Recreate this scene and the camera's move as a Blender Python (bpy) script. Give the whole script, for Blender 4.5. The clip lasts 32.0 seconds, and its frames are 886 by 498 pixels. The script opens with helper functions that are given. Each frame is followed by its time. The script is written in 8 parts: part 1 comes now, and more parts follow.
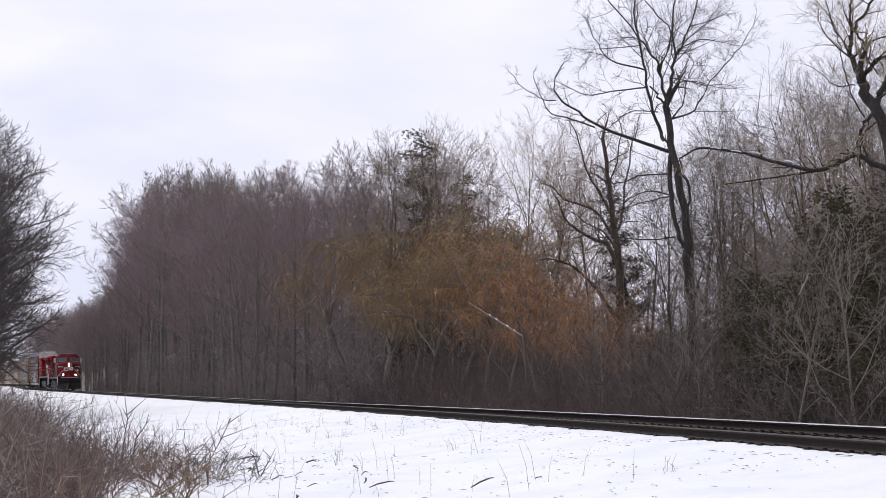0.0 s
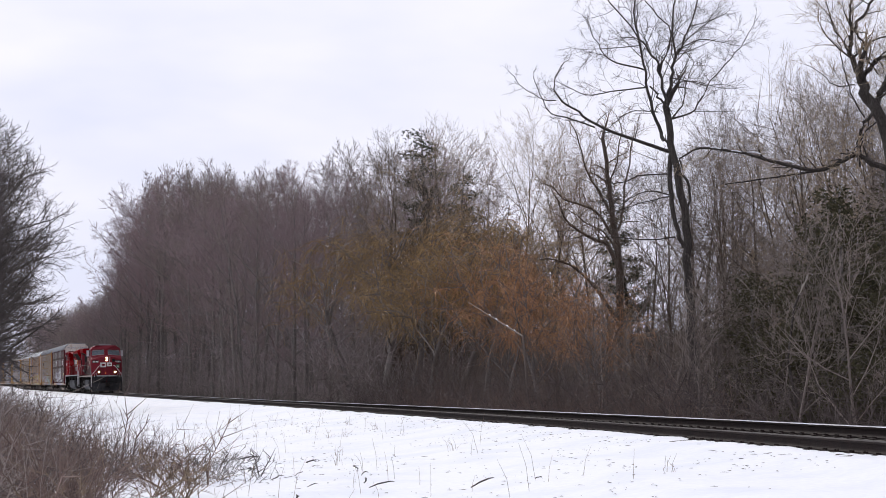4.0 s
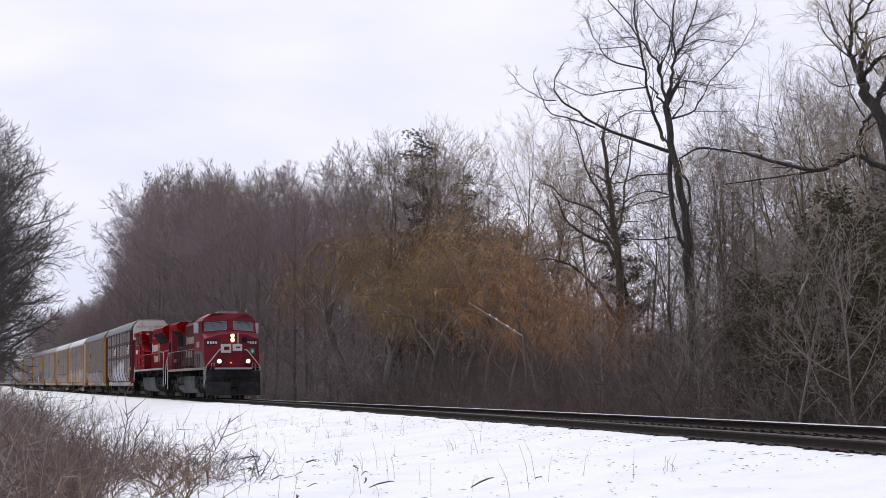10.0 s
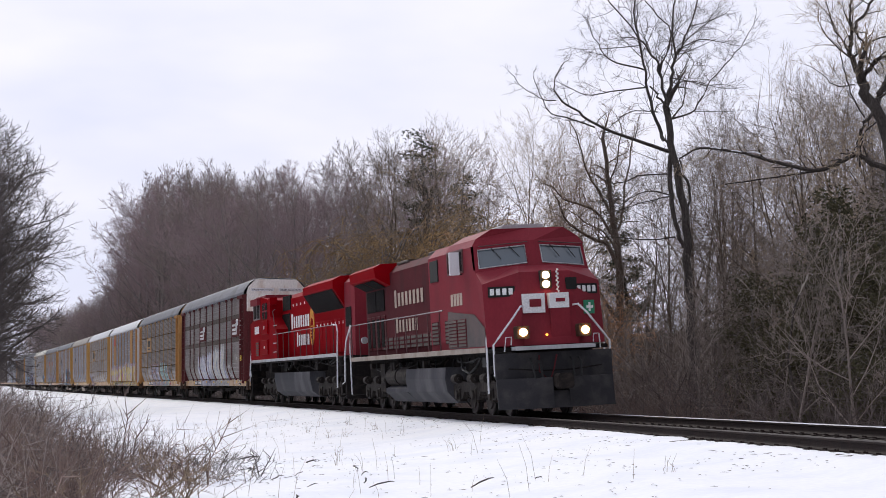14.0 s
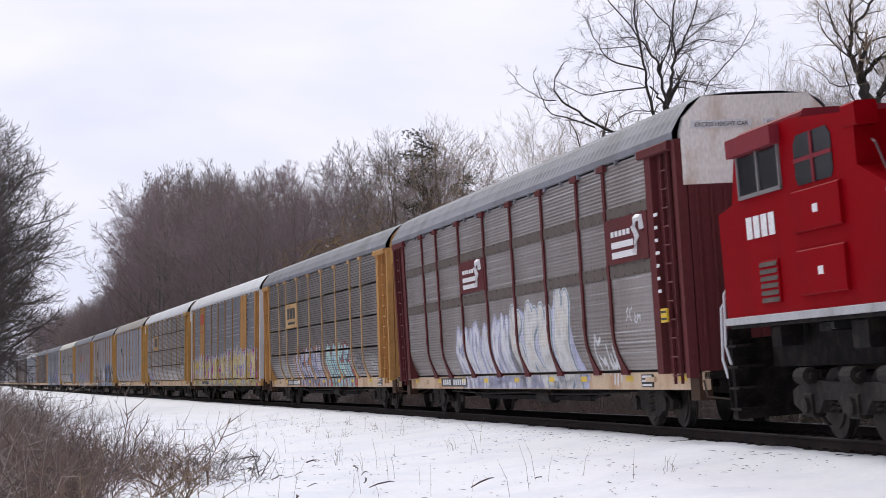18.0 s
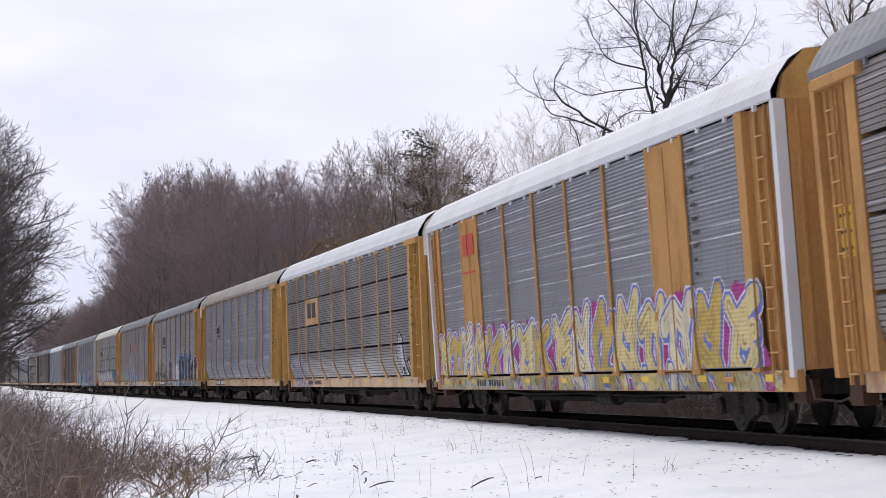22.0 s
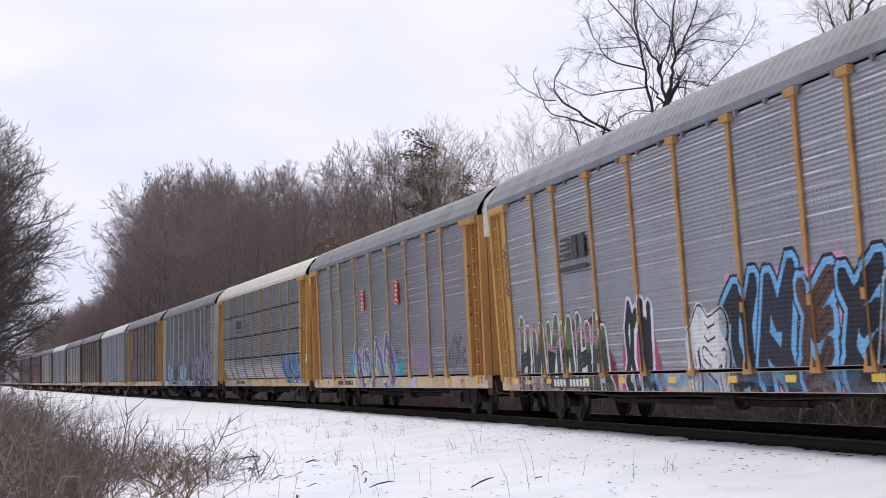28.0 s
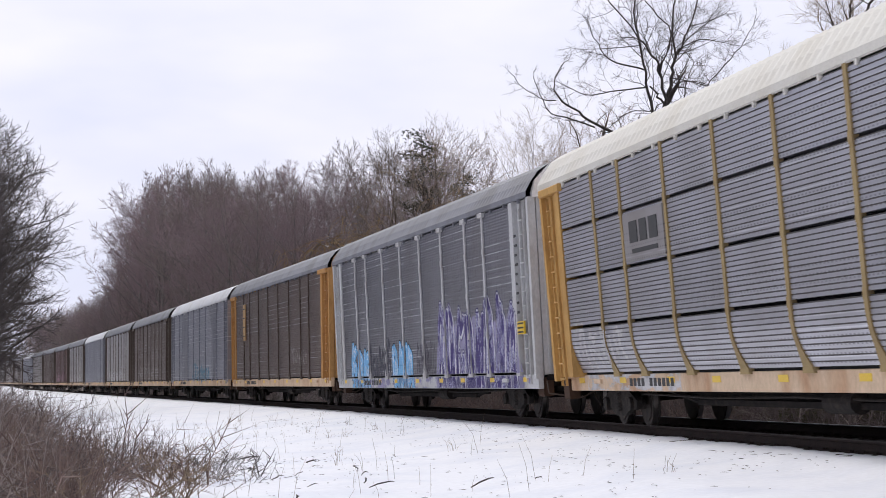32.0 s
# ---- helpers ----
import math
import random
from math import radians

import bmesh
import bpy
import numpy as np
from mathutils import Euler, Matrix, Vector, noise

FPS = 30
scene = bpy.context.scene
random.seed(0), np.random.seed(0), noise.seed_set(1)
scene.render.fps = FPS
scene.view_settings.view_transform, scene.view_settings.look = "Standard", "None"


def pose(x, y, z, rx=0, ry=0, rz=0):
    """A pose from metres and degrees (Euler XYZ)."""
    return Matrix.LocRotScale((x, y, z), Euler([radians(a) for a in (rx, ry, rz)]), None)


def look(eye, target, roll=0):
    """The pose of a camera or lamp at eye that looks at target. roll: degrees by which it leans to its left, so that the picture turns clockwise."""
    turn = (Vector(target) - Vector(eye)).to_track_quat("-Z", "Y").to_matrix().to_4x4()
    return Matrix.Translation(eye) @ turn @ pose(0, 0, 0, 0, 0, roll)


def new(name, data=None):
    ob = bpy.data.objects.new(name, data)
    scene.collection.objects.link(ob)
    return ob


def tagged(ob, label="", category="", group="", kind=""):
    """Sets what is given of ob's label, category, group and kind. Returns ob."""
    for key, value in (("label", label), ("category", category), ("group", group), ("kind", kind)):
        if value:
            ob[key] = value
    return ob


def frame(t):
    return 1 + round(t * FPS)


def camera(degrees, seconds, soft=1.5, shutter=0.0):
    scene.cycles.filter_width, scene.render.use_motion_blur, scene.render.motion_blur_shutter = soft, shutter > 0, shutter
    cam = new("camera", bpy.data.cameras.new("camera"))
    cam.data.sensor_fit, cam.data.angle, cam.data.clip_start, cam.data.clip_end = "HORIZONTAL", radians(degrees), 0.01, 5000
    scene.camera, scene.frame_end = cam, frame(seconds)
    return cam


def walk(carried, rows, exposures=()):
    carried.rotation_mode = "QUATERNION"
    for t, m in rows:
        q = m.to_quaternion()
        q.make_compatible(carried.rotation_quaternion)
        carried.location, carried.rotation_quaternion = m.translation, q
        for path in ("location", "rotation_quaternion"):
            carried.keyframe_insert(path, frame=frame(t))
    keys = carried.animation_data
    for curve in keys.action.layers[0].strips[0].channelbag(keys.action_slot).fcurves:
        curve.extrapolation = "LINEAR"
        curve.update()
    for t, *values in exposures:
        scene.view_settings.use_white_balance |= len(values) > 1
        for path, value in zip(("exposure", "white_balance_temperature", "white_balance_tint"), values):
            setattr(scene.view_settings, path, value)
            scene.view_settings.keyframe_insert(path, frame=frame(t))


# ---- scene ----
# camera on the snowy bank below the line; it stands still
EYE = Vector((0.0, 0.0, 0.776))
YAW, TILT = 1.4510, 0.07024
cam = camera(25.14, 32.0, soft=0.85, shutter=0.12)
AIM = EYE + Vector((-math.sin(YAW) * math.cos(TILT), math.cos(YAW) * math.cos(TILT), math.sin(TILT))) * 50
walk(cam, [(0.0, look(EYE, AIM, -0.343)), (32.0, look(EYE, AIM, -0.343))])

# ---- world, sun, exposure ----
scene.view_settings.exposure = 0.45
SUN_EL, SUN_ROT = radians(30), radians(-77)


def make_world():
    w = bpy.data.worlds.new("overcast_sky")
    scene.world = w
    w.use_nodes = True
    nt = w.node_tree
    nt.nodes.clear()
    out = nt.nodes.new("ShaderNodeOutputWorld")
    sky = nt.nodes.new("ShaderNodeTexSky")
    sky.sky_type = "NISHITA"
    sky.sun_disc = False
    sky.sun_elevation, sky.sun_rotation = SUN_EL, SUN_ROT
    sky.air_density, sky.dust_density = 1.0, 4.0
    b1 = nt.nodes.new("ShaderNodeBackground")
    b1.inputs["Strength"].default_value = 0.05
    nt.links.new(sky.outputs[0], b1.inputs[0])
    co = nt.nodes.new("ShaderNodeTexCoord")
    mp = nt.nodes.new("ShaderNodeMapping")
    mp.inputs["Scale"].default_value = (3.0, 3.0, 9.0)
    nt.links.new(co.outputs["Generated"], mp.inputs[0])
    nz = nt.nodes.new("ShaderNodeTexNoise")
    nz.inputs["Scale"].default_value = 1.6
    nz.inputs["Detail"].default_value = 4
    nz.inputs["Roughness"].default_value = 0.5
    nt.links.new(mp.outputs[0], nz.inputs[0])
    cr = nt.nodes.new("ShaderNodeValToRGB")
    cr.color_ramp.elements[0].position, cr.color_ramp.elements[0].color = 0.33, (0.73, 0.765, 0.95, 1)
    cr.color_ramp.elements[1].position, cr.color_ramp.elements[1].color = 0.66, (0.93, 0.925, 1.06, 1)
    nt.links.new(nz.outputs["Fac"], cr.inputs[0])
    b2 = nt.nodes.new("ShaderNodeBackground")
    b2.inputs["Strength"].default_value = 0.745
    # the cloud is brightest on the sun's side of the sky and dims smoothly away from it
    dot = nt.nodes.new("ShaderNodeVectorMath")
    dot.operation = "DOT_PRODUCT"
    dot.inputs[1].default_value = (-0.90, -0.08, 0.43)
    nt.links.new(co.outputs["Generated"], dot.inputs[0])
    fall = nt.nodes.new("ShaderNodeMapRange")
    fall.interpolation_type = "SMOOTHSTEP"
    for i, v in enumerate((-1.0, 0.85, 0.50, 1.02)):
        fall.inputs[i + 1].default_value = v
    nt.links.new(dot.outputs["Value"], fall.inputs[0])
    dim = nt.nodes.new("ShaderNodeVectorMath")
    dim.operation = "SCALE"
    nt.links.new(cr.outputs[0], dim.inputs[0])
    nt.links.new(fall.outputs[0], dim.inputs["Scale"])
    nt.links.new(dim.outputs[0], b2.inputs[0])
    mix = nt.nodes.new("ShaderNodeMixShader")
    mix.inputs[0].default_value = 0.965
    nt.links.new(b1.outputs[0], mix.inputs[1])
    nt.links.new(b2.outputs[0], mix.inputs[2])
    nt.links.new(mix.outputs[0], out.inputs[0])


make_world()
sun_data = bpy.data.lights.new("sun", "SUN")
sun_data.energy, sun_data.angle, sun_data.color = 1.5, radians(25), (1.0, 0.96, 0.9)
sun = new("sun", sun_data)
sun.matrix_world = look((0, 0, 60), (0.74, 0.24, 59.38))

# ---- materials ----
def mat(name, color, rough=0.7, metal=0.0, spots=None, spot_scale=3.0, spot_lo=0.45, spot_hi=0.65, grain=0.25, grain_scale=40.0,
        bump=0.15, bump_scale=60.0, stretch=(1, 1, 1), rnd=0.0, island=0.0, spec=0.4, rnd_hue=0.0):
    """A procedural surface: base colour with grain, a second colour in patches, bump, and a change from piece to piece."""
    m = bpy.data.materials.new(name)
    m.use_nodes = True
    nt = m.node_tree
    N, L = nt.nodes, nt.links
    bs = N["Principled BSDF"]
    bs.inputs["Roughness"].default_value, bs.inputs["Metallic"].default_value = rough, metal
    bs.inputs["Specular IOR Level"].default_value = spec
    co = N.new("ShaderNodeTexCoord")
    mp = N.new("ShaderNodeMapping")
    mp.inputs["Scale"].default_value = stretch
    L.new(co.outputs["Object"], mp.inputs[0])

    def noise_of(scale, detail=3.0):
        n = N.new("ShaderNodeTexNoise")
        n.inputs["Scale"].default_value, n.inputs["Detail"].default_value = scale, detail
        L.new(mp.outputs[0], n.inputs[0])
        return n.outputs["Fac"]

    def mixed(fac, a, b, kind="MIX"):
        x = N.new("ShaderNodeMix")
        x.data_type, x.blend_type = "RGBA", kind
        for sock, v in ((x.inputs[0], fac), (x.inputs[6], a), (x.inputs[7], b)):
            if hasattr(v, "is_linked"):
                L.new(v, sock)
            else:
                sock.default_value = v if isinstance(v, float) else (*v[:3], 1)
        return x.outputs[2]

    def ramp(fac, lo, hi, a=0.0, b=1.0):
        r = N.new("ShaderNodeMapRange")
        r.inputs[1].default_value, r.inputs[2].default_value, r.inputs[3].default_value, r.inputs[4].default_value = lo, hi, a, b
        L.new(fac, r.inputs[0])
        return r.outputs[0]

    col = tuple(color)
    if spots:
        col = mixed(ramp(noise_of(spot_scale), spot_lo, spot_hi), color, spots)
    if grain:
        g = ramp(noise_of(grain_scale, 2.0), 0.25, 0.75, 1 - grain, 1 + grain)
        col = mixed(1.0, col, g, "MULTIPLY")
    if rnd or island:
        src = N.new("ShaderNodeObjectInfo").outputs["Random"] if rnd else N.new("ShaderNodeNewGeometry").outputs["Random Per Island"]
        k = rnd or island
        col = mixed(1.0, col, ramp(src, 0, 1, 1 - k, 1 + k), "MULTIPLY")
    if hasattr(col, "is_linked"):
        L.new(col, bs.inputs["Base Color"])
    else:
        bs.inputs["Base Color"].default_value = (*col, 1)
    if bump:
        bp = N.new("ShaderNodeBump")
        bp.inputs["Strength"].default_value, bp.inputs["Distance"].default_value = bump, 0.02
        L.new(noise_of(bump_scale, 3.0), bp.inputs["Height"])
        L.new(bp.outputs[0], bs.inputs["Normal"])
    return m


def glow(name, color, strength):
    m = bpy.data.materials.new(name)
    m.use_nodes = True
    bs = m.node_tree.nodes["Principled BSDF"]
    bs.inputs["Base Color"].default_value = (*color, 1)
    bs.inputs["Emission Color"].default_value = (*color, 1)
    bs.inputs["Emission Strength"].default_value = strength
    return m


SNOW = mat("snow", (0.80, 0.81, 0.84), 0.75, spots=(0.73, 0.75, 0.80), spot_scale=0.6, grain=0.04, grain_scale=9, bump=0.5, bump_scale=5, spec=0.3)
LITTER = mat("leaf_litter", (0.10, 0.08, 0.065), 0.95, spots=(0.17, 0.13, 0.10), spot_scale=1.2, grain=0.5, grain_scale=18, bump=0.6, bump_scale=20)
BALLAST = mat("ballast_stone", (0.045, 0.040, 0.038), 0.9, spots=(0.075, 0.068, 0.064), spot_scale=14, grain=0.5, grain_scale=60, bump=0.8, bump_scale=40)
TIE = mat("tie_wood", (0.055, 0.042, 0.035), 0.9, spots=(0.09, 0.075, 0.065), spot_scale=5, grain=0.4, grain_scale=25, stretch=(6, 1, 6), rnd=0.25)
RAIL_RUST = mat("rail_rust", (0.030, 0.021, 0.019), 0.8, spots=(0.022, 0.017, 0.016), spec=0.12, spot_scale=4, grain=0.3, bump=0.2)
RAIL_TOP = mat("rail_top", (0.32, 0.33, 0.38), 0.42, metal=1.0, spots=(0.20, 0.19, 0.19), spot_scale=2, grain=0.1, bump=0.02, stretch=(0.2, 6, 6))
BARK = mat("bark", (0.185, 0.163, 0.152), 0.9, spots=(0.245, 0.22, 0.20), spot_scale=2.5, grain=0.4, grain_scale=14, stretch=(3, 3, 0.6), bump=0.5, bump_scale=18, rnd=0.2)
# near rail's top: its lack of sky gleam is put into a dark colour
RAIL_TOP_DIM = mat("rail_top_dim", (0.050, 0.043, 0.042), 0.75, metal=0.0, spec=0.2, spots=(0.06, 0.05, 0.047), spot_scale=2, grain=0.1, bump=0.02, stretch=(0.2, 6, 6))
BARK_TALL = mat("bark_tall", (0.060, 0.050, 0.045), 0.9, spots=(0.09, 0.08, 0.07), spot_scale=3, grain=0.4, grain_scale=14, stretch=(3, 3, 0.6), bump=0.5, bump_scale=18)
TWIG = mat("twig", (0.275, 0.229, 0.226), 0.85, grain=0.0, bump=0, rnd=0.3)
TWIG_RED = mat("twig_reddish", (0.30, 0.226, 0.226), 0.85, grain=0.0, bump=0, rnd=0.25)
TWIG_GREY = mat("twig_grey", (0.28, 0.234, 0.206), 0.85, grain=0.0, bump=0, rnd=0.25)
TWIG_WARM = mat("twig_brown", (0.178, 0.142, 0.120), 0.85, grain=0.0, bump=0, rnd=0.2)
TWIG_GOLD = mat("twig_willow", (0.31, 0.205, 0.095), 0.8, grain=0.0, bump=0, island=0.45)
TWIG_ORANGE = mat("twig_orange", (0.43, 0.23, 0.115), 0.8, grain=0.0, bump=0, island=0.45)
TWIG_PALE = mat("twig_pale", (0.355, 0.275, 0.19), 0.8, grain=0.0, bump=0, island=0.3)
NEEDLE = mat("needle", (0.048, 0.052, 0.028), 0.8, grain=0.0, bump=0, island=0.5)
CEDAR = mat("cedar_spray", (0.075, 0.068, 0.034), 0.85, grain=0.0, bump=0, island=0.55)
BRUSH = mat("brush_stem", (0.122, 0.097, 0.090), 0.9, grain=0.0, bump=0, island=0.45)
BRUSH_RED = mat("brush_red", (0.185, 0.130, 0.110), 0.9, grain=0.0, bump=0, island=0.4)
WEED = mat("dry_weed", (0.22, 0.16, 0.11), 0.9, grain=0.0, bump=0, island=0.4)
DEAD = mat("dead_leaf", (0.10, 0.085, 0.075), 0.9, grain=0.2, island=0.4)
PALE_WOOD = mat("bare_wood", (0.5, 0.46, 0.40), 0.8, grain=0.2)
BARK_WARM = mat("bark_brown", (0.105, 0.080, 0.062), 0.9, spots=(0.15, 0.12, 0.095), spot_scale=3, grain=0.4, grain_scale=14, stretch=(3, 3, 0.6), bump=0.5, bump_scale=18)
TWIG_LIGHT = mat("twig_light_brown", (0.27, 0.20, 0.155), 0.85, grain=0.0, bump=0, island=0.3)
TWIG_DARK = mat("twig_dark", (0.090, 0.074, 0.068), 0.85, grain=0.0, bump=0, rnd=0.25)
# ---- mesh helpers ----
class Bag:
    """Collects faces of one mesh quickly."""

    def __init__(self):
        self.v, self.f, self.m = [], [], []

    def quad(self, a, b, c, d, mi=0):
        n = len(self.v)
        self.v += [a, b, c, d]
        self.f.append((n, n + 1, n + 2, n + 3))
        self.m.append(mi)

    def poly(self, pts, mi=0):
        n = len(self.v)
        self.v += list(pts)
        self.f.append(tuple(range(n, n + len(pts))))
        self.m.append(mi)

    def box(self, x0, x1, y0, y1, z0, z1, mi=0, bev=0.0):
        if bev:
            self.prism_x([(y0 + bev, z0), (y1 - bev, z0), (y1, z0 + bev), (y1, z1 - bev), (y1 - bev, z1), (y0 + bev, z1), (y0, z1 - bev), (y0, z0 + bev)], x0, x1, mi)
            return
        n = len(self.v)
        self.v += [(x, y, z) for x in (x0, x1) for y in (y0, y1) for z in (z0, z1)]
        for q in ((0, 1, 3, 2), (4, 6, 7, 5), (0, 4, 5, 1), (2, 3, 7, 6), (0, 2, 6, 4), (1, 5, 7, 3)):
            self.f.append(tuple(n + i for i in q))
            self.m.append(mi)

    def prism_x(self, prof, x0, x1, mi=0, caps=True):
        """A closed outline of (y, z), anticlockwise seen from +x, drawn out along x."""
        n, k = len(self.v), len(prof)
        self.v += [(x0, y, z) for y, z in prof] + [(x1, y, z) for y, z in prof]
        for i in range(k):
            j = (i + 1) % k
            self.f.append((n + i, n + j, n + k + j, n + k + i))
            self.m.append(mi)
        if caps:
            self.f.append(tuple(n + i for i in reversed(range(k))))
            self.f.append(tuple(n + k + i for i in range(k)))
            self.m += [mi, mi]

    def prism_y(self, prof, y0, y1, mi=0):
        """A closed outline of (x, z), drawn out along y."""
        n, k = len(self.v), len(prof)
        self.v += [(x, y0, z) for x, z in prof] + [(x, y1, z) for x, z in prof]
        for i in range(k):
            j = (i + 1) % k
            self.f.append((n + i, n + j, n + k + j, n + k + i))
            self.m.append(mi)
        self.f.append(tuple(n + i for i in reversed(range(k))))
        self.f.append(tuple(n + k + i for i in range(k)))
        self.m += [mi, mi]

    def tube(self, pts, radii, sides=4, mi=0, cap=False):
        """A tapered round bar along a line of points."""
        n0 = len(self.v)
        for i, p in enumerate(pts):
            a, b = pts[max(i - 1, 0)], pts[min(i + 1, len(pts) - 1)]
            dx, dy, dz = b[0] - a[0], b[1] - a[1], b[2] - a[2]
            ln = math.sqrt(dx * dx + dy * dy + dz * dz) or 1.0
            dx, dy, dz = dx / ln, dy / ln, dz / ln
            if abs(dz) < 0.9:
                ux, uy, uz = dy, -dx, 0.0
            else:
                ux, uy, uz = 0.0, dz, -dy
            ul = math.sqrt(ux * ux + uy * uy + uz * uz) or 1.0
            ux, uy, uz = ux / ul, uy / ul, uz / ul
            wx, wy, wz = dy * uz - dz * uy, dz * ux - dx * uz, dx * uy - dy * ux
            r = radii[i]
            for k in range(sides):
                c, s = math.cos(2 * math.pi * k / sides) * r, math.sin(2 * math.pi * k / sides) * r
                self.v.append((p[0] + ux * c + wx * s, p[1] + uy * c + wy * s, p[2] + uz * c + wz * s))
        for i in range(len(pts) - 1):
            for k in range(sides):
                k2 = (k + 1) % sides
                a = n0 + i * sides
                self.f.append((a + k, a + k2, a + sides + k2, a + sides + k))
                self.m.append(mi)
        if cap:
            self.f.append(tuple(n0 + k for k in reversed(range(sides))))
            e = n0 + (len(pts) - 1) * sides
            self.f.append(tuple(e + k for k in range(sides)))
            self.m += [mi, mi]

    def cone(self, p, q, r):
        """A pointed three-sided twig."""
        dx, dy, dz = q[0] - p[0], q[1] - p[1], q[2] - p[2]
        ux, uy = (dy, -dx) if abs(dx) + abs(dy) > 1e-6 else (1.0, 0.0)
        ul = math.hypot(ux, uy)
        ux, uy = ux / ul * r, uy / ul * r
        ln = math.sqrt(dx * dx + dy * dy + dz * dz) or 1.0
        wx, wy, wz = -dz / ln * uy, dz / ln * ux, (dx * uy - dy * ux) / ln
        n = len(self.v)
        self.v += [(p[0] + ux, p[1] + uy, p[2]), (p[0] - 0.5 * ux + 0.87 * wx, p[1] - 0.5 * uy + 0.87 * wy, p[2] + 0.87 * wz), (p[0] - 0.5 * ux - 0.87 * wx, p[1] - 0.5 * uy - 0.87 * wy, p[2] - 0.87 * wz), tuple(q)]
        self.f += [(n, n + 1, n + 3), (n + 1, n + 2, n + 3), (n + 2, n, n + 3)]
        self.m += [1, 1, 1]

    def disc_y(self, x, z, y0, y1, r, sides=20, mi=0):
        """A round plate whose axis is y."""
        self.prism_y([(x + r * math.cos(2 * math.pi * i / sides), z + r * math.sin(2 * math.pi * i / sides)) for i in range(sides)], y0, y1, mi)

    def cyl_x(self, y, z, x0, x1, r, sides=16, mi=0):
        self.prism_x([(y + r * math.cos(2 * math.pi * i / sides), z + r * math.sin(2 * math.pi * i / sides)) for i in range(sides)], x0, x1, mi)

    def mesh(self, name, mats, smooth=False):
        me = bpy.data.meshes.new(name)
        me.from_pydata(self.v, [], self.f)
        for m in (mats if isinstance(mats, (list, tuple)) else [mats]):
            me.materials.append(m)
        if any(self.m):
            me.polygons.foreach_set("material_index", self.m)
        if smooth:
            me.polygons.foreach_set("use_smooth", [True] * len(self.f))
        me.update()
        return me


def part(name, bag, mats, parent, label="", smooth=False, at=None):
    """Links a bag (or a ready mesh) as one mesh object under a thing or a part."""
    me = bag.mesh(name, mats, smooth) if isinstance(bag, Bag) else bag
    ob = new(name, me)
    ob.parent = parent
    if at is not None:
        ob.matrix_basis = at
    if label:
        ob["label"] = label
    return ob


def thing(name, label, category, group="", m=None, kind=""):
    ob = new(name)
    ob.empty_display_size = 0.2
    if m is not None:
        ob.matrix_basis = m
    return tagged(ob, label, category, group, kind)


# ---- the line of the track: a curve towards the camera's side, then straight far off ----
KN_S = np.array([-900.0, -420, -320, -230, -160, -100, -50, -25, 0, 500])
KN_K = np.array([-2.0, -2.01, -1.60, -1.135, -0.12, 0.2775, -12.0, -18.4, -14.0, -12.0]) * 1e-4
GS = np.arange(-900, 400.1, 0.5)


def make_line():
    k = np.interp(GS, KN_S, KN_K)
    acc = lambda a: np.concatenate([[0], np.cumsum((a[1:] + a[:-1]) / 2 * 0.5)])
    th = acc(k)
    th += 0.0631 - np.interp(-30, GS, th)
    x, y = acc(np.cos(th)), acc(np.sin(th))
    x += -29.98 - np.interp(-30, GS, x)
    y += 10.106 - np.interp(-30, GS, y)
    return x, y, th


LX, LY, LT = make_line()


def bank(s):
    return -4.62e-2 * float(np.interp(s, KN_S, KN_K)) * 1e3


def track_z(s):
    return -0.00207 * s + 0.396e-5 * min(s, 0.0) ** 2


def on_line(s, off=0.0, z=0.0):
    """A place beside the track: s metres along it, off metres to its far side, z above the rails."""
    x, y, t = np.interp(s, GS, LX), np.interp(s, GS, LY), np.interp(s, GS, LT)
    b = bank(s)
    o, zz = off * math.cos(b) - z * math.sin(b), z * math.cos(b) + off * math.sin(b)
    return Vector((x - math.sin(t) * o, y + math.cos(t) * o, zz + track_z(s)))


def level(s, off=0.0, z=0.0):
    """The same with no cant."""
    x, y, t = np.interp(s, GS, LX), np.interp(s, GS, LY), np.interp(s, GS, LT)
    return Vector((x - math.sin(t) * off, y + math.cos(t) * off, z + track_z(s)))


def line_pose(s, half=9.0):
    """The pose of a vehicle whose trucks stand half metres before and behind s."""
    a, b = on_line(s - half), on_line(s + half)
    c = (a + b) / 2
    fx = (b - a).normalized()
    up = (on_line(s, 0, 1) - on_line(s)).normalized()
    ly = up.cross(fx).normalized()
    up = fx.cross(ly)
    m = Matrix((fx, ly, up)).transposed().to_4x4()
    m.translation = c
    return m


# ---- ground ----
def hills(x, y):
    return noise.noise((x * 0.05, y * 0.05, 3.0)) * 0.5 + noise.noise((x * 0.21, y * 0.21, 7.0)) * 0.16 + noise.noise((x * 0.9, y * 0.9, 5.0)) * 0.035


def bank_profile(off):
    """Height of the ground against the rails, across the line: bank on the camera's side, cutting floor and wood beyond."""
    pts = [(-400, -1.5), (-60, -1.3), (-25, -1.2), (-12, -0.95), (-6, -0.70), (-3.2, -0.42), (-2.2, -0.245), (-1.6, -0.185), (-0.86, -0.178), (-0.8, -0.215), (0.66, -0.20), (1.6, -0.2), (2.6, -0.55), (4.5, -1.3), (9, -1.5), (18, -1.2), (40, 3.5), (70, 7.0), (400, 8.0)]
    for (a, za), (b, zb) in zip(pts, pts[1:]):
        if a <= off <= b:
            t = (off - a) / (b - a)
            return za + (zb - za) * t
    return pts[0][1] if off < 0 else pts[-1][1]


